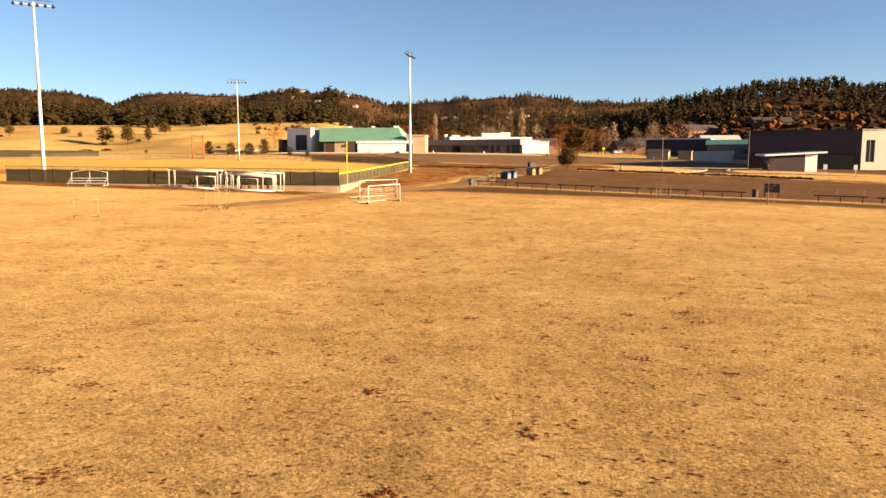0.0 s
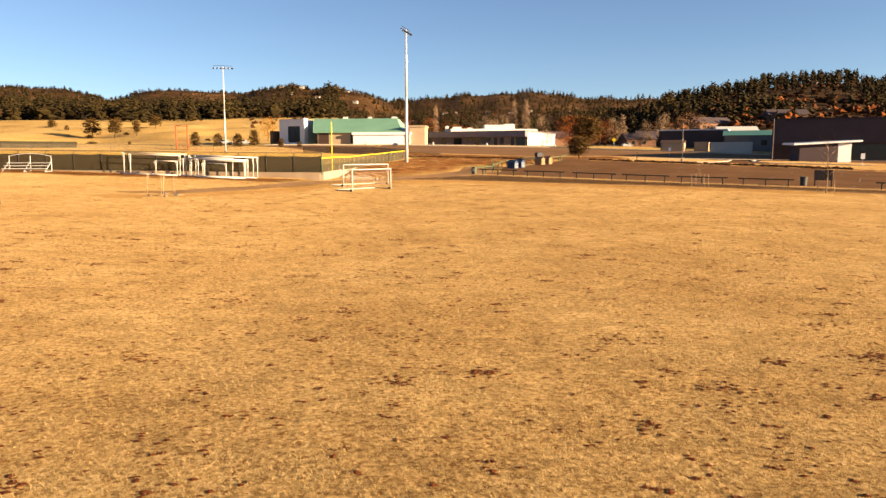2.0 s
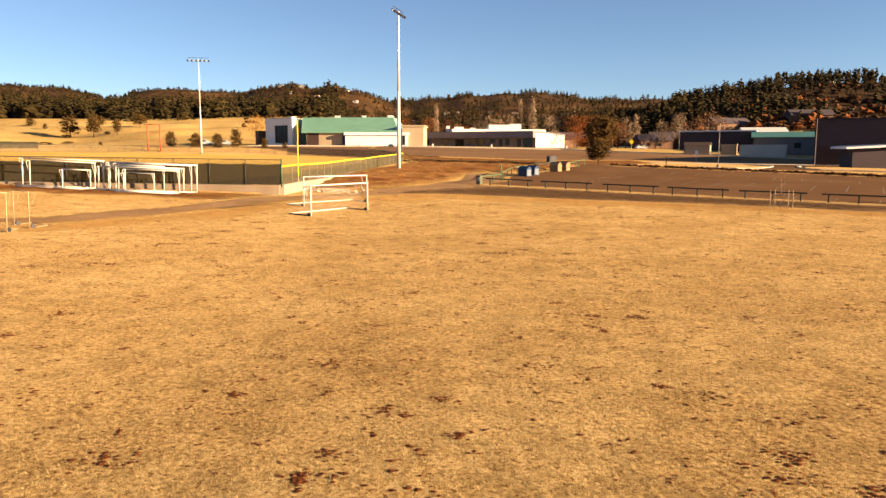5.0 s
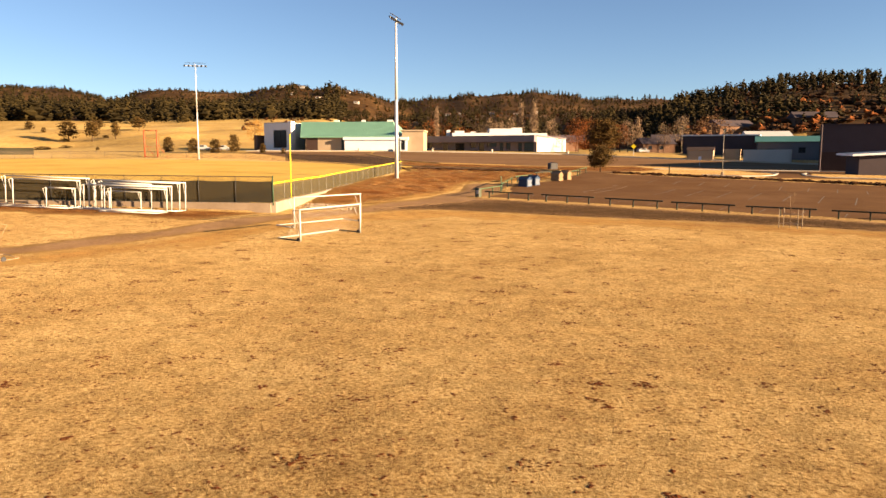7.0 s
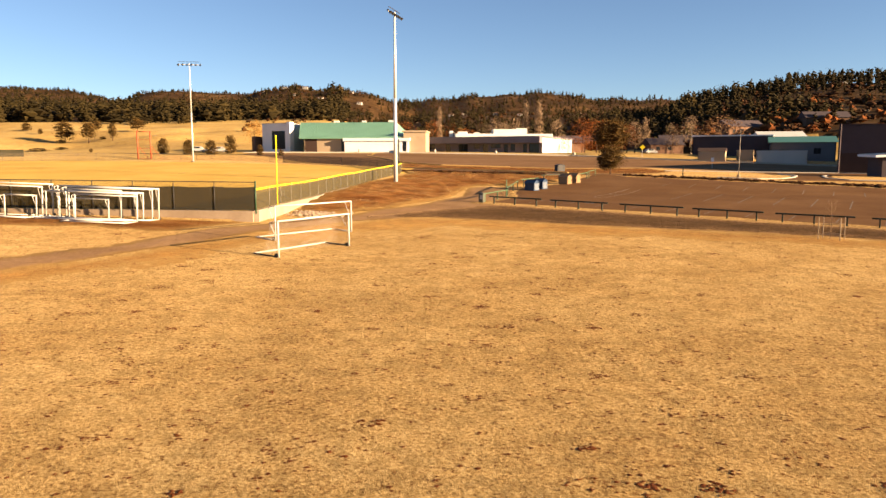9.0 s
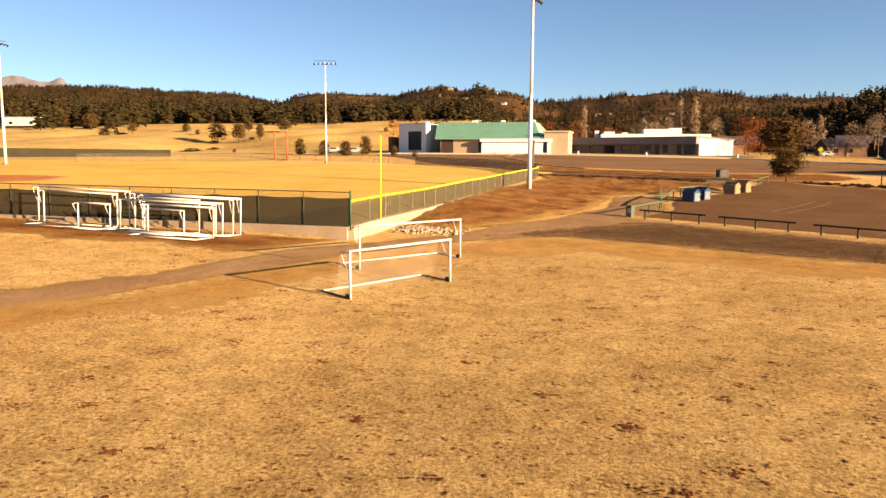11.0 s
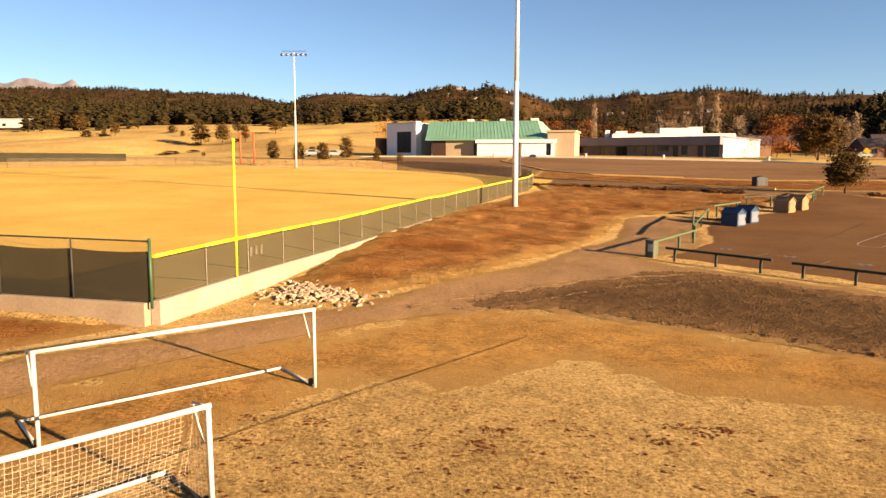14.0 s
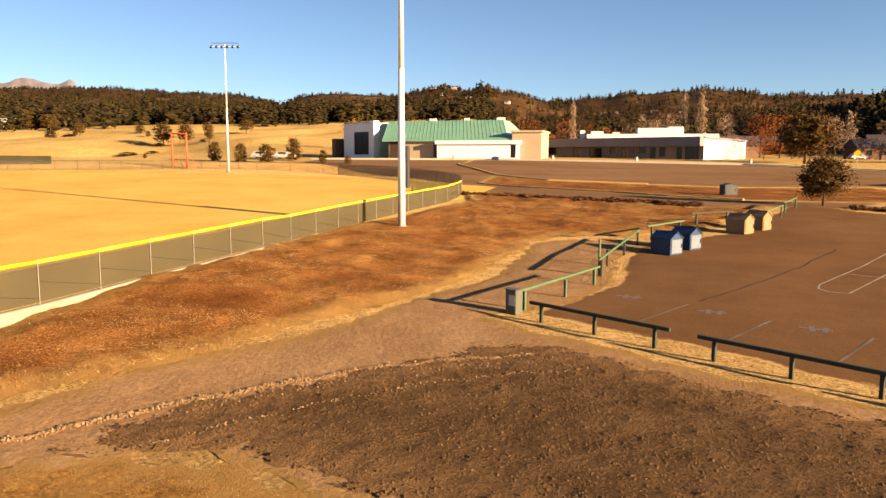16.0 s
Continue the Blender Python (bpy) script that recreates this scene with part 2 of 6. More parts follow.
def tube(bm, a, b, r, r2=None, seg=8, cap=True):
    a, b = Vector(a), Vector(b)
    d = b - a
    m = Matrix.Translation((a + b) / 2) @ d.to_track_quat("Z", "Y").to_matrix().to_4x4()
    bmesh.ops.create_cone(bm, cap_ends=cap, segments=seg, radius1=r, radius2=r if r2 is None else r2, depth=d.length, matrix=m)
    return bm


def prism(bm, outline, z0, z1):
    lo = [bm.verts.new((x, y, z0)) for x, y in outline]
    hi = [bm.verts.new((x, y, z1)) for x, y in outline]
    n = len(outline)
    bm.faces.new(hi), bm.faces.new(lo[::-1])
    for i in range(n):
        bm.faces.new((lo[i], lo[(i + 1) % n], hi[(i + 1) % n], hi[i]))
    return bm


def nb(x, y=0.0, z=0.0):
    return noise.noise((x, y, z))


# ---- ground ----
def spaced(a, b, fine0, fine1, step, grow):
    v = list(np.arange(fine0, fine1 + step / 2, step))
    s, x = step, fine1
    while x < b:
        s *= grow
        x += s
        v.append(x)
    s, x = step, fine0
    while x > a:
        s *= grow
        x -= s
        v.insert(0, x)
    return np.array(v)


gx, gy = spaced(-3200, 3200, -70, 70, 1.0, 1.07), spaced(-900, 3600, -5, 210, 1.0, 1.045)
GX, GY = np.meshgrid(gx, gy)
GZ = land_z(GX.ravel(), GY.ravel())
verts = list(zip(GX.ravel().tolist(), GY.ravel().tolist(), GZ.tolist()))
nx = len(gx)
faces = [(j * nx + i, j * nx + i + 1, (j + 1) * nx + i + 1, (j + 1) * nx + i) for j in range(len(gy) - 1) for i in range(nx - 1)]
M_MEADOW = material("meadow_straw", [(0.2424, 0.1532, 0.0526), (0.3859, 0.2509, 0.0825), (0.4937, 0.3494, 0.13)], 0.03, 0.95, fine=25, contrast=0.26, spec=0.05)
M_HILL = material("hillside_scrub", [(0.0157, 0.0098, 0.0041), (0.0327, 0.0177, 0.0064), (0.0625, 0.0325, 0.0115), (0.1492, 0.0881, 0.0356)], 0.012, 0.95, fine=9, contrast=0.30, spec=0.05)
ground_ob = mesh_object("ground", verts, faces, M_TURF, True)
ground_ob.data.materials.append(M_MEADOW), ground_ob.data.materials.append(M_HILL)
fc = [0.25 * (a[:-1, :-1] + a[1:, :-1] + a[:-1, 1:] + a[1:, 1:]) for a in (GX, GY, GZ.reshape(GX.shape))]
fr = np.hypot(fc[0], fc[1])
wooded = ((hills(fc[0], fc[1]) > ground_z(fc[0], fc[1]) + 2) & (fr > np.where(fc[0] > 60, 330, 420))) | (fr > 640)
meadow = (fc[1] > 222) | (fc[0] < -66)
ground_ob.data.polygons.foreach_set("material_index", np.where(wooded, 2, np.where(meadow, 1, 0)).ravel().astype(np.int32))
ground = tagged(ground_ob, "dry golden turf rising to wooded hills", "ground", kind="structure")


def sheet(name, dist, x0, x1, y0, y1, step, mat, label, category, lift=0.02, zf=None):
    """A surface laid on the ground where dist (metres inside its border) is positive, cut along the border, with dist kept as the attribute edge."""
    xs, ys = np.arange(x0, x1 + step / 2, step), np.arange(y0, y1 + step / 2, step)
    X, Y = np.meshgrid(xs, ys)
    D = dist(X, Y)
    n = len(xs)
    D = D.ravel()
    pts, ds, index, faces_ = [], [], {}, []
    XF, YF = X.ravel(), Y.ravel()

    def vert(i):
        if i not in index:
            index[i] = len(pts)
            pts.append((XF[i], YF[i]))
            ds.append(D[i])
        return index[i]

    def cut(i, j):
        k = (min(i, j), max(i, j))
        if k not in index:
            u = D[i] / (D[i] - D[j])
            index[k] = len(pts)
            pts.append((XF[i] + (XF[j] - XF[i]) * u, YF[i] + (YF[j] - YF[i]) * u))
            ds.append(0.0)
        return index[k]

    inside = (D > 0).reshape(X.shape)
    cells = inside[:-1, :-1] | inside[1:, :-1] | inside[:-1, 1:] | inside[1:, 1:]
    for j, i in zip(*np.nonzero(cells)):
        c = (j * n + i, j * n + i + 1, (j + 1) * n + i + 1, (j + 1) * n + i)
        f = []
        for p, q in zip(c, c[1:] + c[:1]):
            if D[p] > 0:
                f.append(vert(p))
            if (D[p] > 0) != (D[q] > 0):
                f.append(cut(p, q))
        if len(f) > 2:
            faces_.append(f)
    P = np.array(pts)
    Z = (zf or ground_z)(P[:, 0], P[:, 1]) + lift * np.clip(np.array(ds) / 0.7, 0.03, 1)
    ob = mesh_object(name, np.column_stack([P, Z]).tolist(), faces_, mat, True)
    ob.data.attributes.new("edge", "FLOAT", "POINT").data.foreach_set("value", np.array(ds, np.float32))
    return tagged(ob, label, category, kind="structure")


def wob(x, y, s=0.5, a=0.5):
    """A cheap uneven line for the borders of worn ground."""
    return a * (np.sin(x * s * 1.7 + 0.3 * y * s) + 0.6 * np.sin(x * s * 4.1 + 1.3 - y * s * 2.2) + 0.4 * np.sin(y * s * 6.3 + x * s * 7.7)) / 2


# outfield
def in_outfield(x, y):
    r = np.hypot(x + 70, y - 105)
    return np.minimum.reduce([fence_x(np.clip(y, 98, 175)) - 0.4 - x, y - 99.4, 101 + wob(x, y, 0.3, 0.5) - r, x + 140])


sheet("outfield", in_outfield, -140, -5, 99, 212, 1.0, M_OUTFIELD, "mown golden dormant outfield turf", "outfield", 0.05, field_z)
def in_poly(poly, rough=0.35):
    """Metres inside a closed outline, with an uneven border."""
    A = np.array(poly, float)
    B = np.roll(A, -1, 0)

    def dist(x, y):
        shape = x.shape
        x, y = x.ravel(), y.ravel()
        best, ok = np.full(x.shape, 1e9), np.zeros(x.shape, bool)
        for (ax, ay), (bx, by) in zip(A, B):
            dx, dy = bx - ax, by - ay
            u = np.clip(((x - ax) * dx + (y - ay) * dy) / (dx * dx + dy * dy), 0, 1)
            best = np.minimum(best, np.hypot(x - ax - u * dx, y - ay - u * dy))
            ok ^= ((ay > y) != (by > y)) & (x < dx * (y - ay) / (dy + 1e-9) + ax)
        d = np.where(ok, best, -best) + wob(x, y, 0.55, rough) + wob(y, x, 1.9, rough * 0.4)
        return d.reshape(shape)
    return dist


# line of the car park's edge rails
def rail_y(x):
    return 118.6 - 0.62 * (x - 6.0)


GRAVEL = [(-25.6, 74.6), (-20.8, 74.6), (-17, 80), (-14.2, 86.5), (-11.5, 92.8), (-9.1, 96.7), (-6.1, 101.4), (-3.5, 103.6), (-0.6, 105.2), (2.4, 104.2), (7.7, 102.2), (13.4, 99.4), (24, 95.8),
          (40, 88), (75, 66), (75, 74.5), (40, 96.2), (13.6, 112.8), (10.6, 114.4), (7.1, 116.4), (4.1, 118.8), (5.6, 120.6), (7.0, 122.5), (8.9, 127), (9.4, 135), (11.0, 139.6), (6.5, 140.5), (4.2, 138.5),
          (2.8, 127.2), (0.7, 121.6), (-0.4, 118.0), (-2.6, 113.6), (-4.4, 110.6), (-6.9, 105.5), (-9.2, 101.6), (-12.1, 97.4), (-14.8, 93.8), (-16.7, 89.1), (-17.9, 85), (-22.0, 77.6)]
APRON = [(-3.6, 104.2), (-3.2, 106.1), (-2.5, 107.5), (-0.8, 109.7), (1.4, 111.7), (3.0, 113.2), (4.4, 115.6), (7.1, 115.4), (10.6, 113.4), (13.6, 111.6), (40, 95.2), (75, 73), (75, 67), (40, 88.6), (24, 96.3), (13.4, 99.9), (7.7, 102.6), (2.4, 104.6), (0.4, 105.3), (-1.8, 104.8)]
track_ = in_poly(GRAVEL)
sheet("gravel_road", lambda x, y: np.minimum(track_(x, y), 1.0 - in_poly(APRON, 0.25)(x, y)), -50, 76, 56, 142, 0.25, M_GRAVEL, "grey-brown gravel track beside the turf", "gravel track", 0.025, rough(0.03, 1.6))
M_WORN = material("trodden_turf", [(0.0635, 0.0225, 0.0052), (0.1760, 0.0833, 0.0204), (0.2443, 0.1352, 0.0399)], 0.16, 0.95, sheen=0.12, bump=0.04, bump_scale=11, fine=55, contrast=0.22, fine_w=0.72, speck=(0.0706, 0.026, 0.0069), speck_scale=4.0, speck_at=0.60, spec=0.02, blot=0.32, blot_scale=0.9, edge=(0.172, 0.1, 0.0345), edge_width=2.2)
WORN = [(-26, 71), (-20.8, 74.4), (-17.2, 80.2), (-14.4, 86.7), (-11.7, 93), (-9.3, 96.9), (-6.3, 101.6), (-3.7, 103.8), (-0.6, 105.4), (2.5, 104.4), (7.8, 102.4), (13.5, 99.6), (24.1, 96), (40, 88.2), (40, 84), (24, 91), (12, 94), (2, 98), (-4.6, 94.5), (-10.4, 86), (-15.4, 76), (-22, 70)]
sheet("worn_turf", in_poly(WORN, 1.2), -27, 42, 64, 106, 0.5, M_WORN, "trodden orange-brown turf beside the track", "worn turf", 0.015)
LOT = [(5.6, 120.0), (11, 116.7), (40, 98.7), (90, 67.7), (140, 100), (64.5, 142.4), (46, 152), (30, 160.5), (27, 165), (24.6, 163.8), (19.5, 149.5), (16.7, 144.6), (11.4, 140.6), (9.6, 135), (8.9, 127), (7.0, 122)]
sheet("car_park", in_poly(LOT), 4, 140, 66, 167, 0.5, M_ASPHALT, "worn brown-grey asphalt car park", "car park", 0.03)
ROAD = [(-50, 226), (-33, 209.5), (-22, 200.5), (-12.6, 190), (-8.0, 178), (-3.5, 171.4), (4.9, 166), (16.2, 160.7), (24, 162.4), (30, 162.5), (37, 166), (34, 170), (22, 169.2), (14.5, 172.4), (10.2, 177.8), (-0.8, 183.6), (-9, 191), (-8.3, 203), (-13.5, 214.1), (-17.5, 221.9), (-18.0, 234.8), (-50, 234.2)]
sheet("service_road", in_poly(ROAD, 0.1), -52, 40, 158, 237, 0.5, M_FADED, "brown asphalt service road behind the outfield", "road", 0.03)
FARLOT = [(-17.5, 221.9), (-13.5, 214.1), (-8.0, 203.5), (0.2, 197.5), (25, 193.2), (42, 196.5), (62, 189), (90, 176), (90, 203), (50, 219.3), (32, 229.4), (0.6, 233.4), (-17.4, 235.6)]
sheet("school_car_park", in_poly(FARLOT, 0.1), -60, 92, 174, 238, 0.7, M_FADED, "faded asphalt car park before the school", "car park", 0.04)
DRIVE = [(38, 171), (55, 155.5), (72, 154), (120, 140), (125, 165), (76, 184), (46, 188)]
sheet("driveway", in_poly(DRIVE), 36, 126, 138, 190, 0.7, M_ASPHALT, "asphalt drive before the grey building", "driveway", 0.035)
BANK = [(-11.6, 106.5), (-8.0, 105.2), (-6.2, 107.6), (-3.6, 112.8), (-1.0, 118.4), (0.2, 121.8), (2.2, 127.4), (3.6, 138.6), (5.4, 141.2), (9, 142.2), (15.6, 146.4), (23.8, 163), (16, 160.3), (4.9, 165.4), (-3.6, 171), (-6.2, 168), (-4.6, 160),
        (-6.6, 149), (-8.6, 139.8), (-10.2, 130), (-11.4, 120)]
M_BANK = material("dirt_and_straw", [(0.0689, 0.0241, 0.0069), (0.1285, 0.0482, 0.0137), (0.1974, 0.0857, 0.0257), (0.3397, 0.1918, 0.0672)], 0.32, 0.95, bump=0.06, bump_scale=10.0, fine=40, contrast=0.24, mid=0.50, fine_w=0.66, spec=0.02, edge=(0.2115, 0.1212, 0.0416), edge_width=1.8, blot=0.24, blot_scale=0.45)
sheet("dirt_bank", in_poly(BANK), -14, 25, 104, 172, 0.3, M_BANK, "red-brown bare bank with tufts of straw", "bank", 0.10, rough(0.14, 0.9, 4))
sheet("fence_verge", lambda x, y: np.minimum.reduce([y - 92.2 - wob(x, y, 0.4, 1.0), 98.6 - y, -14.2 - (97.5 - y) * 0.5 - x, x + 62]), -62, -13, 90, 99, 0.5, M_BANK, "trodden bare verge before the fence", "verge", 0.02)
CLAY = [(-63, 133), (-66, 142), (-75, 143), (-90, 133), (-90, 118), (-74, 118)]
sheet("infield", in_poly(CLAY), -95, -60, 115, 146, 0.8, M_INFIELD, "bare red clay infield", "infield", 0.08, field_z)

WEEDS = [(29, 161.8), (46, 152.8), (64.5, 143.2), (90, 129), (91.5, 131.6), (66, 145.6), (47.2, 155.2), (31, 164)]
sheet("weedy_strip", in_poly(WEEDS, 0.4), 28, 93, 128, 166, 0.6, M_DIRT, "dark brown weedy strip beside the car park", "verge", 0.06)
VERGE = [(-8.0, 203), (0.2, 196.9), (25, 192.4), (42, 195.6), (46, 188.6), (38, 172), (34, 170.8), (22, 170.3), (15, 173.8), (10.2, 179), (-0.8, 184.8), (-8.8, 192)]
sheet("rough_verge", in_poly(VERGE, 0.2), -12, 48, 168, 205, 0.7, M_BANK, "rough brown-gold grass between the road and the car park", "verge", 0.02)
ISLAND = [(31, 165.2), (40, 160.9), (49.5, 158.2), (53.5, 158.8), (56.5, 161.2), (58.9, 165.4), (60.2, 175), (57, 184), (46, 187.6), (38, 173)]
sheet("grass_island", in_poly(ISLAND, 0.15), 30, 62, 156, 189, 0.6, M_TURF, "dry golden grass island before the drive", "verge", 0.06)
CORNER = [(61.8, 160.6), (63.6, 157.6), (68, 156.6), (80, 152.8), (100, 144), (100, 152), (80, 162.5), (66.8, 170)]
sheet("grass_corner", in_poly(CORNER, 0.15), 61, 101, 143, 171, 0.6, M_TURF, "dry golden grass beside the car park", "verge", 0.06)
M_KERB = material("kerb_concrete", [(0.2992, 0.2618, 0.2169), (0.374, 0.3366, 0.2842)], 0.6, 0.9, fine=14)


def strip(name, pts, width, height, mat, label, category, sink=0.1):
    """A raised band along a line on the ground: a kerb, a footway, a wall."""
    bm = bmesh.new()
    line = []
    for (x0, y0), (x1, y1) in zip(pts[:-1], pts[1:]):
        n = max(1, int(math.hypot(x1 - x0, y1 - y0) / 2.0))
        line += [(x0 + (x1 - x0) * i / n, y0 + (y1 - y0) * i / n) for i in range(n)]
    line.append(pts[-1])
    rings = []
    for i, (x, y) in enumerate(line):
        a, b = line[max(0, i - 1)], line[min(len(line) - 1, i + 1)]
        d = Vector((b[0] - a[0], b[1] - a[1], 0)).normalized()
        n = Vector((-d.y, d.x, 0)) * width / 2
        z = gz(x, y)
        c = [(x + n.x, y + n.y, z - sink), (x + n.x, y + n.y, z + height - 0.02), (x + n.x * 0.8, y + n.y * 0.8, z + height), (x - n.x * 0.8, y - n.y * 0.8, z + height), (x - n.x, y - n.y, z + height - 0.02), (x - n.x, y - n.y, z - sink)]
        rings.append([bm.verts.new(v) for v in c])
    for r, s in zip(rings[:-1], rings[1:]):
        for k in range(5):
            bm.faces.new((r[k], s[k], s[k + 1], r[k + 1]))
    bm.faces.new(rings[0]), bm.faces.new(rings[-1][::-1])
    bmesh.ops.recalc_face_normals(bm, faces=bm.faces[:])
    return tagged(part(name, bm, mat), label, category, kind="structure")


strip("kerb", [(-52, 235.6), (-17, 236.6), (0.6, 234.0), (32, 230.0), (50, 219.9), (90, 203.6)], 0.5, 0.16, M_KERB, "pale concrete kerb of the school car park", "kerb")
# the two berms use the darker asphalt to carry the kerb edges' shade
strip("kerb", [(-18.2, 224), (-17.6, 221.8), (-13.6, 214.2), (-8.0, 203.4), (0.2, 197.4), (14, 194.6)], 0.4, 0.18, M_ASPHALT, "low asphalt berm of the car park, dark for its shaded edge", "kerb")
strip("kerb", [(-9.0, 191.4), (-0.8, 184.0), (10.2, 178.3), (15, 173.2), (22, 169.8)], 0.4, 0.18, M_ASPHALT, "low asphalt berm of the service road, dark for its shaded edge", "kerb")
strip("footway", [(-50, 239.2), (-17, 239.2), (2, 237.0), (33, 233.2), (52, 223.2), (90, 207)], 2.0, 0.10, M_KERB, "pale concrete footway before the school", "footway")
strip("kerb", [(44, 160.0), (49.5, 158.2), (53.5, 158.8), (56.5, 161.2), (58.9, 165.4), (60, 174)], 0.5, 0.16, M_KERB, "curved concrete kerb of a grassed island", "kerb")
strip("kerb", [(66.8, 170.5), (63.2, 165.0), (61.6, 160.6), (63.4, 157.4), (68, 156.4), (80, 152.5)], 0.5, 0.16, M_KERB, "curved concrete kerb at the mouth of the drive", "kerb")
strip("kerb", [(44, 188.4), (60, 186.6), (76, 184.4), (110, 170)], 0.5, 0.16, M_KERB, "concrete kerb before the grey building", "kerb")


# parking lines on the asphalt
def paint_line(bm, x0, y0, x1, y1, w=0.11, lift=0.038):
    n = max(2, int(math.hypot(x1 - x0, y1 - y0) / 0.8))
    d = Vector((x1 - x0, y1 - y0, 0)).normalized()
    nx_, ny_ = -d.y * w / 2, d.x * w / 2
    prev = None
    for i in range(n + 1):
        x, y = x0 + (x1 - x0) * i / n, y0 + (y1 - y0) * i / n
        z = float(ground_z(x, y)) + lift
        cur = (bm.verts.new((x + nx_, y + ny_, z)), bm.verts.new((x - nx_, y - ny_, z)))
        if prev:
            bm.faces.new((prev[0], prev[1], cur[1], cur[0]))
        prev = cur


M_LINE = material("worn_white_line", [(0.0572, 0.0391, 0.0269), (0.101, 0.0741, 0.0538), (0.1751, 0.1346, 0.1044)], 0.8, 0.9, fine=14, contrast=0.2)
M_BLUELINE = material("worn_blue_line", [(0.115, 0.080, 0.058), (0.075, 0.085, 0.105)], 2.5, 0.9, fine=8, contrast=0.2)


def painted(name, lines, mat, label, w=0.11):
    bm = bmesh.new()
    for ln in lines:
        paint_line(bm, *ln, w=w)
    return tagged(part(name, bm, mat), label, "road marking", kind="structure")


for k in range(12):                                       # bays facing the far verge
    x = 30.5 + 3.0 * k
    y = 146.5 - 0.56 * (x - 35)
    painted("bay_line", [(x, y - 5.4, x + 2.9, y)], M_LINE, "faded white parking bay line")
for k in range(12):                                       # double bays down the middle
    x = 26.2 + 3.0 * k
    y = 128.6 - 0.60 * (x - 31)
    painted("bay_line", [(x, y - 6.0, x + 5.6, y + 3.6)], M_LINE, "faded white parking bay line", 0.13)
for k in range(14):                                       # bays along the rails
    x = 9.7 + 2.95 * k
    y = 117.7 - 0.655 * (x - 12.5)
    painted("bay_line", [(x, y, x + 2.15, y + 3.45)], M_LINE, "faded white parking bay line")
M_COURT = material("court_white_line", [(0.1795, 0.1421, 0.1084), (0.2992, 0.2468, 0.1983)], 0.8, 0.9, fine=14, contrast=0.2)
painted("court_line", [(18.5, 128.9, 25.0, 139.4), (18.5, 128.9, 18.2, 127.9), (18.2, 127.9, 18.5, 127.2), (18.5, 127.2, 19.3, 127.1), (19.3, 127.1, 26.2, 138.4), (20.7, 132.4, 22.8, 131.2)], M_COURT, "thin white ball court outline", 0.09)
for bx, by in ((8.9, 123.9), (12.1, 121.8), (15.5, 119.9)):
    painted("stencil", [(bx, by + 0.2, bx + 1.1, by - 0.1), (bx + 0.35, by - 0.35, bx + 0.5, by + 0.45), (bx + 0.75, by - 0.4, bx + 0.95, by + 0.3)], M_BLUELINE, "faded blue paint stencil", 0.2)
for k in range(16):                                       # school car park bays
    x = -34 + 5.6 * k
    painted("bay_line", [(x, 230.5 - 0.0016 * (x + 10) ** 2, x + 1.0, 224.5 - 0.0016 * (x + 10) ** 2)], M_LINE, "faded white parking bay line", 0.2)

# rough old tarmac apron beside the track, and a rut over the bank
M_APRON = material("crumbling_tarmac", [(0.0548, 0.0314, 0.0152), (0.0799, 0.0466, 0.0228), (0.111, 0.0655, 0.0327)], 0.5, 0.95, bump=0.11, bump_scale=8.0, fine=14, contrast=0.30, fine_w=0.7, spec=0.02, edge=(0.1403, 0.0799, 0.0382), edge_width=2.6, blot=0.16, blot_scale=0.5)
sheet("tarmac_apron", in_poly(APRON, 0.25), -5, 76, 66, 117, 0.18, M_APRON, "rough crumbling grey-brown tarmac", "tarmac apron", 0.045, rough(0.05, 3.2, 7))
RUT = [(-6.2, 111.5), (-5.2, 116), (-4.2, 122), (-4.1, 130), (-4.6, 139), (-5.0, 139), (-4.6, 130), (-4.7, 122), (-5.8, 116.2), (-6.8, 111.8)]
sheet("rut", in_poly(RUT, 0.12), -8, -3, 110, 140, 0.25, M_DIRT, "dark eroded rut in the bank", "rut", 0.12, rough(0.14, 0.9, 4))

# narrow furrows in the turf
M_FURROW = material("dark_furrow_soil", [(0.0673, 0.0269, 0.0082), (0.1047, 0.0449, 0.0142), (0.1646, 0.0823, 0.0269)], 1.5, 0.95, fine=8, contrast=0.22, spec=0.1)
for pts_ in ([(-11.0, 81.2), (-9.4, 84.0), (-7.4, 88.2), (-5.3, 92.3), (-2.4, 97.3), (-0.3, 101.0)], [(-17.2, 80.0), (-14.5, 86.4), (-11.8, 92.7), (-9.4, 96.6), (-6.4, 101.3), (-3.8, 103.6)]):
    bm = bmesh.new()
    for a, b in zip(pts_[:-1], pts_[1:]):
        n = 14
        for k in range(n):
            j0, j1 = 0.06 * nb(a[1] + k * 0.8, 3.1), 0.06 * nb(a[1] + (k + 1) * 0.8, 3.1)
            paint_line(bm, a[0] + (b[0] - a[0]) * k / n + j0, a[1] + (b[1] - a[1]) * k / n, a[0] + (b[0] - a[0]) * (k + 1) / n + j1, a[1] + (b[1] - a[1]) * (k + 1) / n, 0.035 + 0.05 * abs(nb(k * 0.9, a[0])), 0.035)
    tagged(part("furrow", bm, M_FURROW), "thin dark furrow worn into the turf", "furrow", kind="structure")

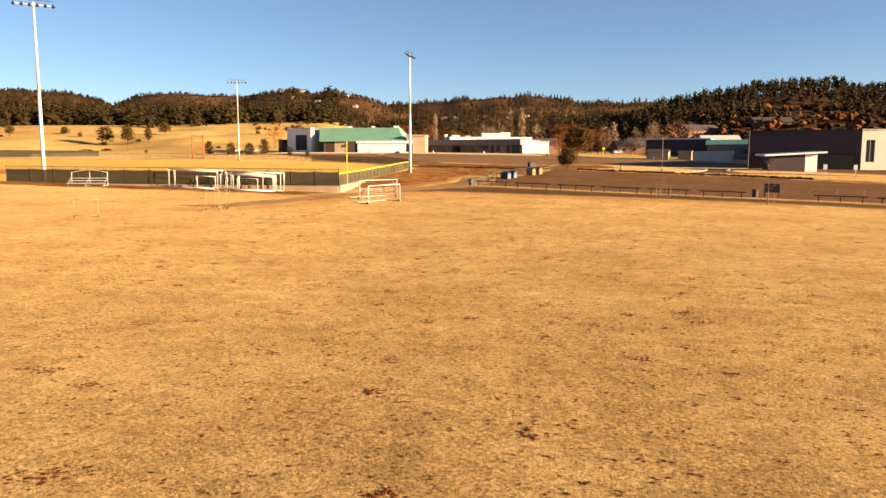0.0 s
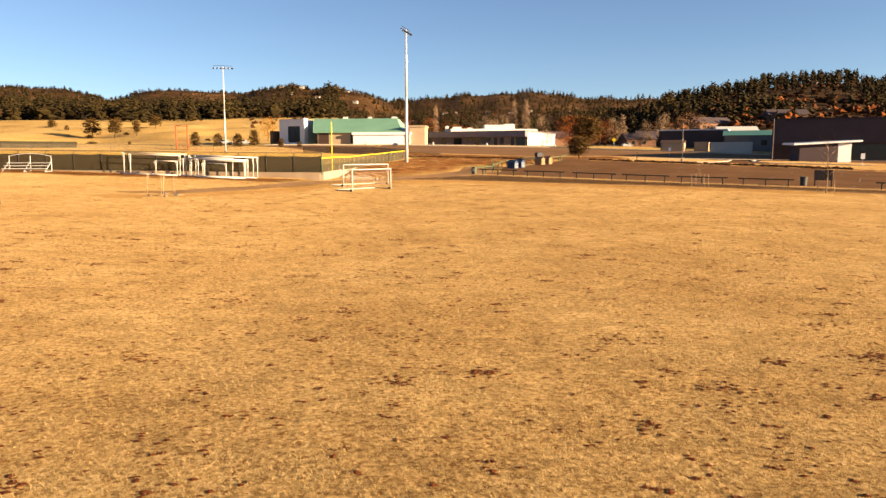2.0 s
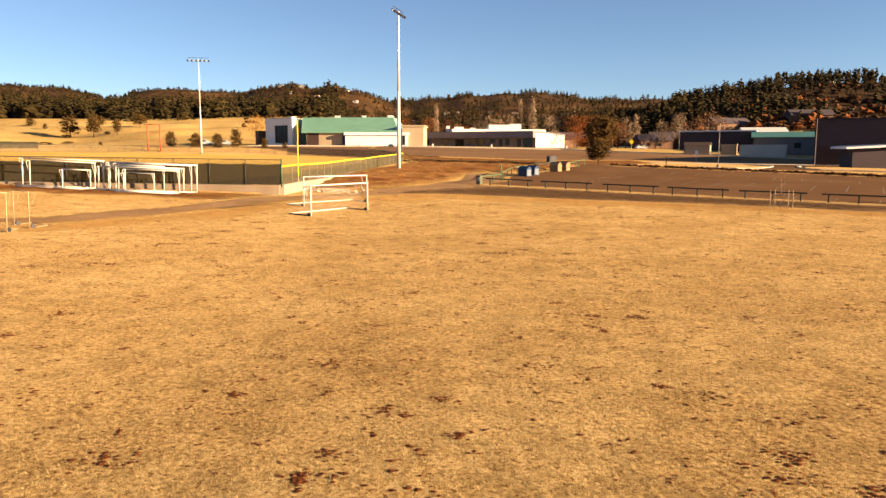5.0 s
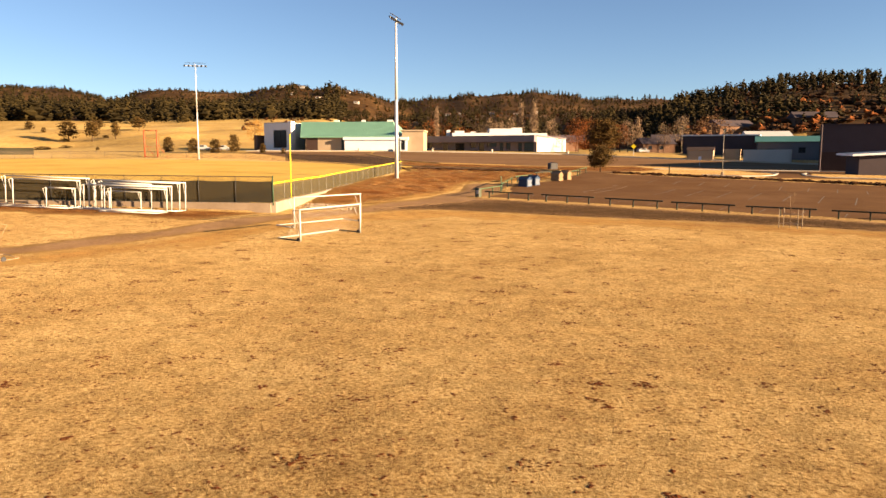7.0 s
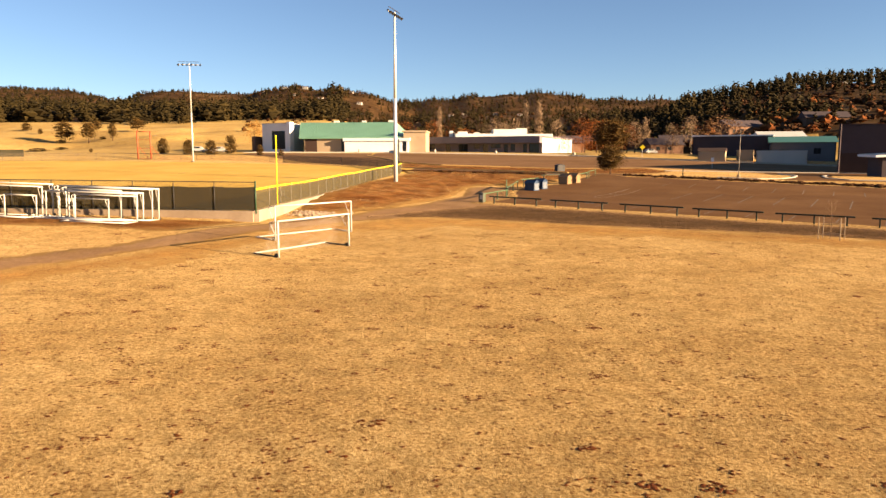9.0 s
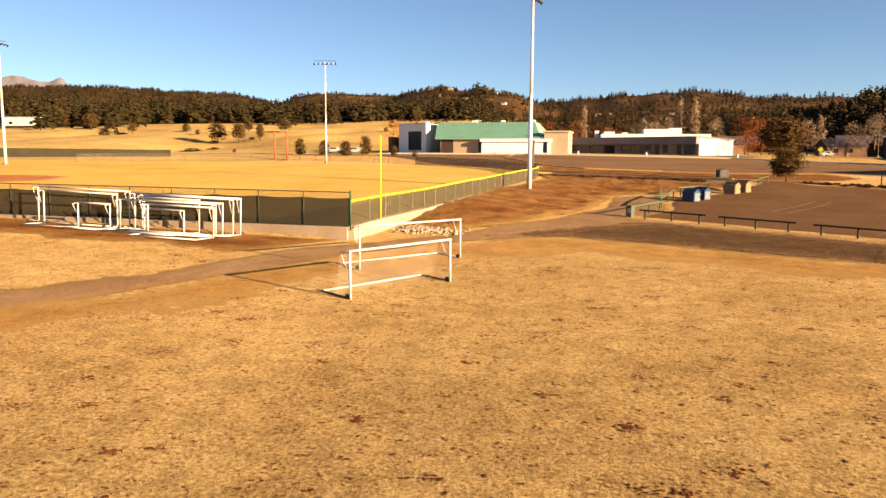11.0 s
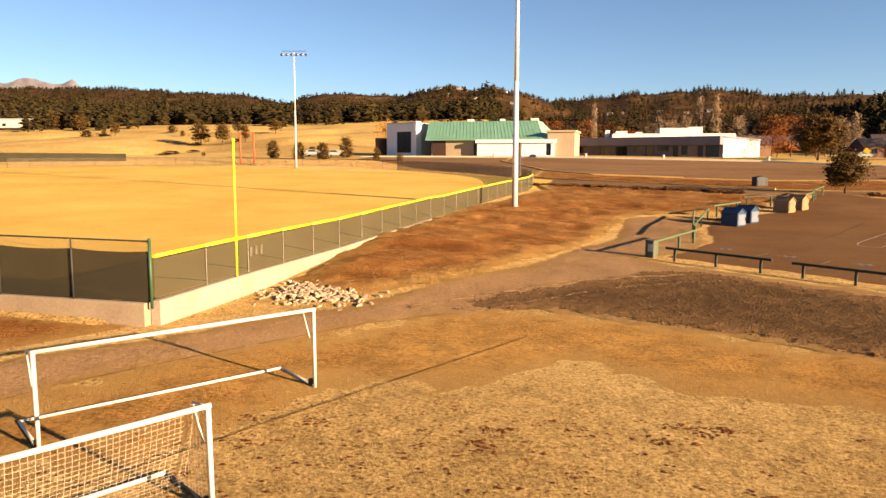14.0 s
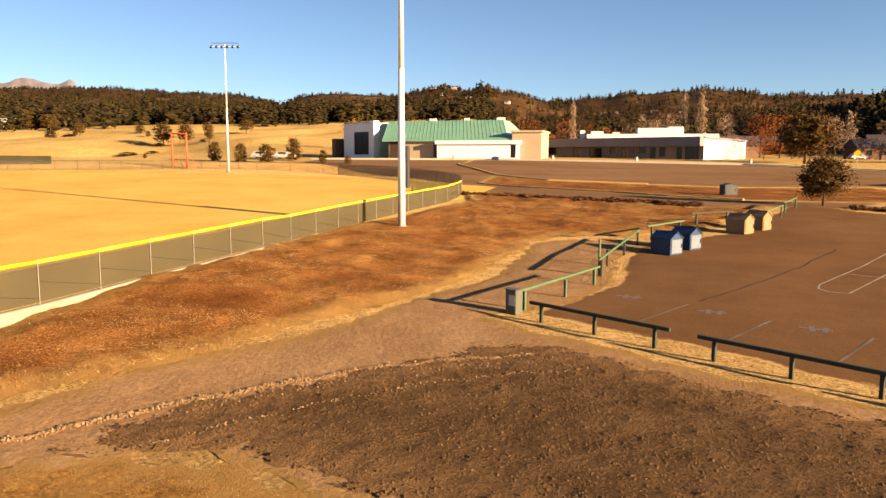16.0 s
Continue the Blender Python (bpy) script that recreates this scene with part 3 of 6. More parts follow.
# cracks in the car park asphalt
M_CRACK = material("tarred_crack", [(0.015, 0.009, 0.0052), (0.0262, 0.015, 0.009)], 1.5, 0.9, fine=8)
for pts_ in ([(12.4, 123.6), (15.2, 128.0), (18.6, 133.4), (22.4, 140.2)], [(20.2, 126.6), (24.5, 128.8), (29.5, 130.4)], [(16.5, 140.5), (23.0, 137.4), (30.0, 135.2)]):
    bm = bmesh.new()
    for a, b in zip(pts_[:-1], pts_[1:]):
        n = 8
        q = [(a[0] + (b[0] - a[0]) * k / n + 0.22 * nb(a[0] + k * 0.7, 1.7), a[1] + (b[1] - a[1]) * k / n + 0.22 * nb(a[1] + k * 0.7, 5.2)) for k in range(n)] + [b]
        for c, d in zip(q[:-1], q[1:]):
            paint_line(bm, *c, *d, w=0.05, lift=0.045)
    tagged(part("crack", bm, M_CRACK), "dark crack in the worn asphalt", "crack", kind="structure")

# low windrow of loose crumbs along the apron's edge
M_CRUMB = material("pale_crumbs", [(0.1215, 0.0729, 0.0374), (0.187, 0.1169, 0.0628), (0.2617, 0.173, 0.0981)], 2.0, 0.95, fine=6, island=0.3, spec=0.1)
rw = np.random.default_rng(21)
RIDGE = [(-5.3, 104.1), (-3.9, 105.8), (-2.4, 107.7), (-0.7, 109.5), (1.4, 111.6), (3.7, 113.0), (6.1, 114.1)]
bm = bmesh.new()
for line_, n_, wide_, big_ in ((RIDGE, 460, 0.065, 0.028), ([(x + 1.9, y - 1.0) for x, y in RIDGE[1:]], 60, 0.06, 0.026), ([(x + 0.4, y - 0.5) for x, y in RIDGE[2:]], 50, 0.25, 0.026)):
    for (x0, y0), (x1, y1) in zip(line_[:-1], line_[1:]):
        for _ in range(n_):
            u = rw.random()
            x, y = x0 + (x1 - x0) * u + rw.normal(0, wide_), y0 + (y1 - y0) * u + rw.normal(0, wide_) + 0.12 * math.sin(9 * u)
            s_ = rw.uniform(0.012, big_)
            bmesh.ops.create_icosphere(bm, subdivisions=1, radius=s_, matrix=pose(x, y, gz(x, y) + 0.04 + rw.uniform(0, 0.05), *rw.uniform(0, 360, 3)) @ Matrix.Diagonal((1.3, 1.0, 0.7, 1)))
tagged(part("crumb_ridge", bm, M_CRUMB), "low ridge of loose gravel crumbs along the tarmac", "gravel ridge", kind="stuff")

# ---- retaining wall and outfield fence ----
WALL_END = 130.0
bm = bmesh.new()
ys = np.arange(FY0, WALL_END, 1.0)
rings = []
for y in ys:
    x, top = fence_x(y), float(field_z(fence_x(y), y)) + 0.10
    lo = gz(x + 0.6, y) - 0.3
    rings.append([bm.verts.new(v) for v in ((x + 0.18, y, lo), (x + 0.18, y, top - 0.03), (x + 0.14, y, top), (x - 0.14, y, top), (x - 0.18, y, top - 0.03), (x - 0.18, y, lo))])
for r, s in zip(rings[:-1], rings[1:]):
    for k in range(5):
        bm.faces.new((r[k], s[k], s[k + 1], r[k + 1]))
bm.faces.new(rings[0]), bm.faces.new(rings[-1])
bmesh.ops.recalc_face_normals(bm, faces=bm.faces[:])
# M_CONCRETE made lighter for the wall's sunny side; the sun is in the colour
M_CREAM = material("sunlit_cream_concrete", [(0.172, 0.1361, 0.0972), (0.2206, 0.1795, 0.1331), (0.2618, 0.2169, 0.1661)], 0.5, 0.9, bump=0.004, bump_scale=30, fine=20)
tagged(part("retaining_wall_east", bm, M_CREAM), "low cream concrete retaining wall under the fence, toned sunlit", "retaining wall", kind="structure")
FRONT_Y = 98.6
bm = bmesh.new()
rings = []
for x in np.arange(FX0 - 0.19, -62, -1.5):
    top = float(field_z(x, FRONT_Y)) + 0.06
    lo = float(ground_z(x, FRONT_Y - 0.9)) - 0.4
    rings.append([bm.verts.new(v) for v in ((x, FRONT_Y - 0.18, lo), (x, FRONT_Y - 0.18, top - 0.03), (x, FRONT_Y - 0.14, top), (x, FRONT_Y + 0.14, top), (x, FRONT_Y + 0.18, top - 0.03), (x, FRONT_Y + 0.18, lo))])
for r, s in zip(rings[:-1], rings[1:]):
    for k in range(5):
        bm.faces.new((r[k], s[k], s[k + 1], r[k + 1]))
bm.faces.new(rings[0]), bm.faces.new(rings[-1])
bmesh.ops.recalc_face_normals(bm, faces=bm.faces[:])
tagged(part("retaining_wall_south", bm, M_CONCRETE), "low shaded concrete wall under the fence", "retaining wall", kind="structure")


def along(fn, ya, yb, step):
    n = int((yb - ya) / step)
    return [fn(ya + (yb - ya) * i / n) for i in range(n + 1)]


def screen(bm, pts, z0, z1, sag=0.0):
    """Cloth of a little thickness hung between posts; pts hold x, y and the base height."""
    for (xa, ya, za), (xb, yb, zb) in zip(pts[:-1], pts[1:]):
        n = 3
        for k in range(n):
            q = []
            for u in (k / n, (k + 1) / n):
                x, y, z = xa + (xb - xa) * u, ya + (yb - ya) * u, za + (zb - za) * u
                q.append((x, y, z, sag * math.sin(math.pi * u)))
            (x0, y0, b0, s0), (x1, y1, b1, s1) = q
            d = Vector((x1 - x0, y1 - y0, 0)).normalized()
            o = Vector((-d.y, d.x, 0)) * 0.012
            lo = [bm.verts.new((x0 + o.x * i, y0 + o.y * i, b0 + z0)) for i in (-1, 1)] + [bm.verts.new((x1 + o.x * i, y1 + o.y * i, b1 + z0)) for i in (-1, 1)]
            hi = [bm.verts.new((x0 + o.x * i, y0 + o.y * i, b0 + z1 - s0)) for i in (-1, 1)] + [bm.verts.new((x1 + o.x * i, y1 + o.y * i, b1 + z1 - s1)) for i in (-1, 1)]
            bm.faces.new((lo[0], lo[2], hi[2], hi[0])), bm.faces.new((lo[3], lo[1], hi[1], hi[3])), bm.faces.new((hi[0], hi[2], hi[3], hi[1]))


# the outfield line: straight along the bank, then bending back round the far outfield
def fence_line():
    pts = along(lambda y: (float(fence_x(y)), y), FY0, 158.0, 2.95)
    (cx, cy), (rx, ry) = (-58, 160), (51.9, 52)
    for i in range(1, 40):
        a = math.radians(i * 4.0)
        pts.append((cx + rx * math.cos(a), cy + ry * math.sin(a)))
        if pts[-1][0] < -100:
            break
    return [(x, y, float(field_z(x, y)) + (0.10 if y < WALL_END else 0.0)) for x, y in pts]


FENCE = fence_line()
NEAR = [p for p in FENCE if p[1] <= 158.01]
FAR = FENCE[len(NEAR) - 1:]
fence = thing("outfield_fence", pose(0, 0, 0), "chain-link outfield fence with green windscreen and yellow rail cap", "fence")
CAP = 1.56
NBEND = 3
YEL = NEAR + FAR[1:NBEND]
for a, b in zip(YEL[:-1], YEL[1:]):
    bm = bmesh.new()
    tube(bm, (a[0], a[1], a[2] + CAP), (b[0], b[1], b[2] + CAP), 0.07, seg=8)
    part("rail_cap", bm, M_YELLOW, fence, "bright yellow plastic rail cap", True)
M_FPOST = material("dull_steel_post", [(0.1646, 0.1496, 0.1272), (0.2244, 0.202, 0.172)], 1.5, 0.6, 0.2, fine=8)
M_CLOTH = material("sheer_olive_windscreen", [(0.0464, 0.0381, 0.0194), (0.0658, 0.0539, 0.0284)], 0.4, 0.8, fine=40, bump=0.01, bump_scale=5)
M_CLOTH.node_tree.nodes["Principled BSDF"].inputs["Alpha"].default_value = 0.5
# darker copy of the windscreen cloth, the south side's shade in its colour
M_SHADE = material("shade_toned_windscreen", [(0.0157, 0.0125, 0.0063), (0.0267, 0.0213, 0.0113)], 0.5, 0.8, fine=20, bump=0.01, bump_scale=5)
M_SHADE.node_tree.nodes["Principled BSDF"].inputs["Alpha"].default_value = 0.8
M_SHEER = material("faint_grey_windscreen", [(0.0972, 0.0785, 0.0524), (0.1272, 0.1047, 0.0711)], 0.4, 0.8, fine=40)
M_SHEER.node_tree.nodes["Principled BSDF"].inputs["Alpha"].default_value = 0.35
for a, b in zip(FAR[NBEND - 1:16], FAR[NBEND:17]):
    bm = bmesh.new()
    screen(bm, [a, b], 0.06, 1.6)
    part("windscreen_panel", bm, M_SHEER, fence, "thin grey windscreen panel")
for a, b in zip(YEL[:-1], YEL[1:]):
    bm = bmesh.new()
    screen(bm, [a, b], 0.06, CAP - 0.1)
    part("windscreen_panel", bm, M_CLOTH, fence, "olive-grey mesh windscreen panel")
# one thin dark diagonal across each near panel
for a, b in zip(NEAR[:-1], NEAR[1:]):
    bm = bmesh.new()
    tube(bm, (a[0] + 0.03, a[1], a[2] + 0.85), (b[0] + 0.03, b[1], b[2] + 0.2), 0.009, seg=5)
    part("brace_wire", bm, M_DARK, fence, "thin dark diagonal line over the panel")
bm = bmesh.new()
tube(bm, (0, 0, -0.2), (0, 0, CAP), 0.016, seg=8)
post = part("post", bm, M_FPOST, fence)
post.location = (YEL[1][0] + 0.06, YEL[1][1], YEL[1][2])
for x, y, z in YEL[2:]:
    share("post", post.data, fence, Matrix.Translation((x + 0.06, y, z)))
for a, b in zip(FAR[NBEND - 1:-1], FAR[NBEND:]):
    bm = bmesh.new()
    tube(bm, (a[0], a[1], a[2] + 1.7), (b[0], b[1], b[2] + 1.7), 0.03, seg=6)
    part("top_rail", bm, M_DARK, fence)
    bm = bmesh.new()
    tube(bm, (b[0], b[1], b[2] - 0.2), (b[0], b[1], b[2] + 1.72), 0.03, seg=6)
    part("line_post", bm, M_DARK, fence)
M_MESH = material("rusty_chain_link", [(0.0748, 0.0524, 0.0299), (0.1197, 0.0823, 0.0524)], 1, 0.6, 0.3, fine=8)


def links(bm, a, b, z0, z1, pitch=0.16, w=0.012):
    """Diamond wire mesh between two posts."""
    a3, b3 = Vector((a[0], a[1], 0)), Vector((b[0], b[1], 0))
    L, H = (b3 - a3).length, z1 - z0
    d = (b3 - a3).normalized()
    for sgn in (1, -1):
        s = -H
        while s < L:
            u0, u1 = max(s, 0), min(s + H, L)
            if u1 > u0:
                v0, v1 = u0 - s, u1 - s
                if sgn < 0:
                    v0, v1 = H - v0, H - v1
                p, q = a3 + d * u0, a3 + d * u1
                zp, zq = a[2] + (b[2] - a[2]) * u0 / L, a[2] + (b[2] - a[2]) * u1 / L
                P, Q = Vector((p.x, p.y, zp + z0 + v0)), Vector((q.x, q.y, zq + z0 + v1))
                f = [bm.verts.new(P + Vector((0, 0, w))), bm.verts.new(P - Vector((0, 0, w))), bm.verts.new(Q - Vector((0, 0, w))), bm.verts.new(Q + Vector((0, 0, w)))]
                bm.faces.new(f)
            s += pitch
    return bm


bm = bmesh.new()
for a, b in zip(FAR[NBEND - 1:-1], FAR[NBEND:]):
    links(bm, a, b, 0.0, 1.7, 0.3, 0.014)
tagged(part("chain_link", bm, M_MESH, fence, "weathered chain-link mesh"), kind="stuff")

M_MARK = material("pale_marking", [(0.0449, 0.0389, 0.0224), (0.1122, 0.0972, 0.0636)], 7, 0.9, fine=6)
for k in range(3):
    yk = 105.0 + 0.42 * k
    bm = bmesh.new()
    box(bm, float(fence_x(yk)) + 0.03, yk, float(field_z(fence_x(yk), yk)) + 0.98, 0.01, 0.2, 0.42)
    part("distance_mark", bm, M_MARK, fence, "worn pale painted distance mark")

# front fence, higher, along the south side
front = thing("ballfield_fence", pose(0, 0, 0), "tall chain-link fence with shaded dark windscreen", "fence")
SPX = [FX0 - 0.02 - 3.05 * k for k in range(15)]
FP = [(x, FRONT_Y, float(field_z(x, FRONT_Y)) + 0.06) for x in SPX]
TALL = 2.15
for a, b in zip(FP[:-1], FP[1:]):
    bm = bmesh.new()
    tube(bm, (a[0], a[1], a[2] + TALL), (b[0], b[1], b[2] + TALL), 0.03, seg=6)
    part("top_rail", bm, M_DARK, front)
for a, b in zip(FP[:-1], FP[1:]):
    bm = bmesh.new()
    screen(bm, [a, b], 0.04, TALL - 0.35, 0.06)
    part("windscreen_panel", bm, M_SHADE, front, "faded olive-brown windscreen cloth, toned darker for shade")
bm = bmesh.new()
for a, b in zip(FP[:-1], FP[1:]):
    links(bm, a, b, TALL - 0.36, TALL, 0.12, 0.006)
tagged(part("chain_link", bm, M_MESH, front), kind="stuff")
bm = bmesh.new()
tube(bm, (0, 0, -0.2), (0, 0, TALL), 0.03, seg=8)
bmesh.ops.create_uvsphere(bm, u_segments=8, v_segments=4, radius=0.038, matrix=pose(0, 0, TALL))
fpost = part("post", bm, M_DARK, front, smooth=True)
fpost.location = (FP[1][0], FP[1][1] - 0.06, FP[1][2])
for x, y, z in FP[2:]:
    share("post", fpost.data, front, Matrix.Translation((x, y - 0.06, z)))
bm = bmesh.new()
tube(bm, (FX0, FY0 - 0.2, FP[0][2] - 0.2), (FX0, FY0 - 0.2, FP[0][2] + TALL + 0.05), 0.055, seg=12)
bmesh.ops.create_uvsphere(bm, u_segments=12, v_segments=6, radius=0.065, matrix=pose(FX0, FY0 - 0.2, FP[0][2] + TALL + 0.05))
part("corner_post", bm, M_GREENPAINT, front, "green painted corner post", True)

# dark green padded wall far across the outfield
bm = bmesh.new()
wall_pts = [(-142 + 45 * k / 8, 205.5 + 8.5 * k / 8, float(field_z(-142 + 45 * k / 8, 205.5 + 8.5 * k / 8))) for k in range(9)]
for a, b in zip(wall_pts[:-1], wall_pts[1:]):
    ang = math.degrees(math.atan2(b[1] - a[1], b[0] - a[0]))
    box(bm, (a[0] + b[0]) / 2, (a[1] + b[1]) / 2, (a[2] + b[2]) / 2 + 1.0, math.dist(a[:2], b[:2]) - 0.02, 0.12, 2.4, 0.02, ang)
tagged(part("outfield_wall", bm, M_SCREEN), "long dark green padded outfield wall", "wall", kind="structure")

# foul poles
for fx_, fy_, fh in ((-12.7, 103.9, 5.7),):
    bm = bmesh.new()
    z = float(field_z(fx_, fy_)) if fy_ < 150 else gz(fx_, fy_)
    tube(bm, (fx_, fy_, z - 0.2), (fx_, fy_, z + fh), 0.045, seg=12)
    bmesh.ops.create_uvsphere(bm, u_segments=12, v_segments=6, radius=0.075, matrix=pose(fx_, fy_, z + fh))
    tagged(part("foul_pole", bm, M_YELLOW, smooth=True), "tall bright yellow steel foul pole", "foul pole", "foul poles")


# ---- floodlight masts ----
M_BALLAST = material("grey_enclosure", [(0.0254, 0.0247, 0.0239), (0.0359, 0.0344, 0.0336)], 1.5, 0.5, 0.1, fine=8)


def mast(x, y, z, height, turn, enclosure=False, slim=1.0):
    m = thing("floodlight_mast", pose(x, y, z, 0, 0, turn), "tall pale galvanised steel floodlight mast", "floodlight mast", "ballfield floodlights")
    bm = bmesh.new()
    tube(bm, (0, 0, -0.5), (0, 0, height * 0.5), 0.27 * slim, 0.21 * slim, 16)
    tube(bm, (0, 0, height * 0.5), (0, 0, height), 0.20 * slim, 0.13 * slim, 16)
    part("pole", bm, M_POLE, m, smooth=True)
    bm = bmesh.new()
    tube(bm, (0, 0, -0.1), (0, 0, 0.12), 0.45, 0.42, 16)
    part("footing", bm, M_CONCRETE, m)
    bm = bmesh.new()
    box(bm, 0, 0, height - 0.35, 5.0, 0.12, 0.12, 0.02)
    part("crossarm", bm, M_STEEL, m)
    part("crossarm", box(bmesh.new(), 0, 0.02, height + 0.25, 4.6, 0.08, 0.08, 0.015), M_DARK, m)
    for k in range(6):
        bm = bmesh.new()
        u = -2.3 + 0.92 * k
        tube(bm, (u, -0.05, height - 0.28), (u, -0.28, height - 0.5), 0.08, 0.22, 12)
        box(bm, u, 0.1, height - 0.18, 0.16, 0.26, 0.2, 0.03)
        part("floodlight", bm, M_DARK, m, "dark round floodlight head")
    if enclosure:
        bm = bmesh.new()
        box(bm, 0.40, -0.24, 4.2, 0.28, 0.26, 2.9, 0.03)
        part("ballast_box", bm, M_BALLAST, m, "grey steel ballast enclosure")
    return m


mast(-5.5, 140.0, float(ground_z(-5.5, 140.0)), 21.7, 76, True)
mast(-55.0, 206.2, 5.75, 21.3, 10, slim=0.72)
mast(-53.4, 103.1, float(ground_z(-53.4, 103.1)), 23.5, 32)
mast(-101, 168, 5.2, 21.3, 100)
# ---- soccer goals ----
M_NET = material("net_cord", [(0.3267, 0.2666, 0.204), (0.39, 0.3284, 0.2592)], 2, 0.8, fine=4)


def goal(p, q, height, depth, net, name="soccer_goal", r=0.055, label="white steel soccer goal", top_depth=0.6, rearbar=True, group="", paint=M_WHITE):
    """A goal whose posts stand at p and q, open to the side on the left of p to q; depth runs back from the mouth."""
    p, q = Vector((*p, gz(*p))), Vector((*q, gz(*q)))
    d = q - p
    w = d.length
    ang = math.degrees(math.atan2(d.y, d.x))
    tilt = math.degrees(math.asin(d.z / w))
    g = thing(name, pose(p.x, p.y, p.z, 0, 0, ang) @ pose(0, 0, 0, 0, -tilt, 0), label, "soccer goal", group)
    for x in (0, w):
        bm = bmesh.new()
        tube(bm, (x, 0, 0), (x, 0, height), r, seg=10)
        part("post", bm, paint, g, smooth=True)
        bm = bmesh.new()
        tube(bm, (x, 0, height), (x, top_depth, height - 0.08), r * 0.42, seg=8)
        tube(bm, (x, top_depth, height - 0.08), (x, depth * 0.12, height * 0.62), r * 0.4, seg=8)
        part("net_stay", bm, paint, g, smooth=True)
        bm = bmesh.new()
        tube(bm, (x, 0, r), (x, depth, r + 0.07), r * 0.8, seg=8)
        part("ground_bar", bm, M_DARK if net else paint, g, smooth=True)
    bm = bmesh.new()
    tube(bm, (-r, 0, height), (w + r, 0, height), r, seg=10)
    part("crossbar", bm, paint, g, smooth=True)
    if rearbar:
        bm = bmesh.new()
        tube(bm, (0, depth, r + 0.07), (w, depth, r + 0.07), r * 0.9, seg=8)
        part("rear_bar", bm, paint, g, smooth=True)
    for x in (0, w):
        bm = bmesh.new()
        tube(bm, (x - 0.04, 0.18, 0.10), (x + 0.04, 0.18, 0.10), 0.12, seg=12)
        part("wheel", bm, M_DARK, g)
    if net:
        bm = bmesh.new()
        c = 0.0028

        def cord(a, b):
            tube(bm, a, b, c, seg=3, cap=False)

        step = 0.11
        prof_ = [(0.0, height - 0.05), (top_depth, height - 0.12), (top_depth * 1.1, height * 0.70), (depth * 0.50, height * 0.30), (depth * 0.62, 0.16), (depth * 0.56, 0.04)]

        def at(s):
            L = [math.dist(a, b) for a, b in zip(prof_[:-1], prof_[1:])]
            s *= sum(L)
            for (a, b), k in zip(zip(prof_[:-1], prof_[1:]), L):
                if s <= k + 1e-6:
                    u = s / k
                    return a[0] + (b[0] - a[0]) * u, a[1] + (b[1] - a[1]) * u
                s -= k
            return prof_[-1]
        n, m = int(w / step), 26
        for i in range(n + 1):
            x = w * i / n
            sag = 0.10 * math.sin(math.pi * i / n)
            prev = None
            for j in range(9):
                y, z = at(j / 8)
                cur = (x, y, z - sag * math.sin(math.pi * j / 8))
                if prev:
                    cord(prev, cur)
                prev = cur
        for j in range(m + 1):
            y, z = at(j / m)
            prev = None
            for i in range(7):
                s = math.sin(math.pi * i / 6)
                cur = (w * i / 6, y, z - 0.10 * s * math.sin(math.pi * j / m))
                if prev:
                    cord(prev, cur)
                prev = cur
        for x in (0, w):
            for j in range(1, m):
                y, z = at(j / m)
                cord((x, 0.0, z), (x, y, z))
            for k in range(1, 9):
                yy = depth * 0.6 * k / 9
                zt = max(at(j / m)[1] for j in range(m + 1) if at(j / m)[0] >= yy - 0.08)
                cord((x, yy, 0.03), (x, yy, zt))
        tagged(part("net", bm, M_NET, g, "pale knotted cord net"), kind="stuff")
    return g


goal((-7.82, 82.95), (-4.69, 87.9), 1.97, 1.9, True, label="white steel soccer goal with a cord net", r=0.05)
goal((-9.43, 89.12), (-5.41, 94.5), 2.15, 1.9, False, label="tall white steel soccer goal with no net", r=0.048)
for gxa, gxb, gyy, hh, dd in ((-33.7, -28.3, 97.0, 2.2, -1.9), (-34.7, -27.9, 97.7, 2.35, -1.0), (-30.7, -28.4, 96.4, 1.6, -1.4), (-27.4, -20.0, 97.5, 2.3, -1.8), (-26.7, -20.4, 97.3, 2.25, -1.5), (-27.1, -22.6, 97.1, 2.1, -1.2),
                              (-26.3, -20.9, 96.9, 2.0, -1.5), (-27.8, -21.2, 96.6, 1.95, -1.6), (-25.2, -20.8, 95.6, 1.85, -2.0), (-25.5, -23.0, 96.0, 1.55, -1.3)):
    goal((gxa, gyy), (gxb, gyy), hh, dd, False, label="white steel soccer goal stored against the fence", r=0.05, top_depth=-0.5, group="stored soccer goals")
M_TANPAINT = material("weathered_tan_paint", [(0.24, 0.165, 0.095), (0.32, 0.225, 0.135)], 1.2, 0.6, fine=10)
for (ax, ay), (bx, by), tall_ in (((-29.5, 62.6), (-27.9, 63.3), 1.45), ((-21.7, 71.3), (-20.5, 71.3), 1.92), ((-21.6, 73.8), (-20.3, 72.9), 1.85)):
    goal((ax, ay), (bx, by), tall_, 0.9, False, "small_goal", 0.022, "small tan training goal frame", 0.4, group="small training goals", paint=M_TANPAINT)
# ---- buildings ----
M_STUCCO = material("grey_white_stucco", [(0.3655, 0.3427, 0.3128), (0.4240, 0.3998, 0.3604)], 0.3, 0.9, fine=20, bump=0.004, bump_scale=30)
M_WHITEWALL = material("white_wall", [(0.561, 0.5695, 0.595), (0.646, 0.6545, 0.68)], 0.3, 0.8, fine=20)
M_TAN = material("tan_block", [(0.2842, 0.2131, 0.1384), (0.3366, 0.258, 0.1757)], 0.4, 0.9, fine=20, bump=0.004, bump_scale=20)
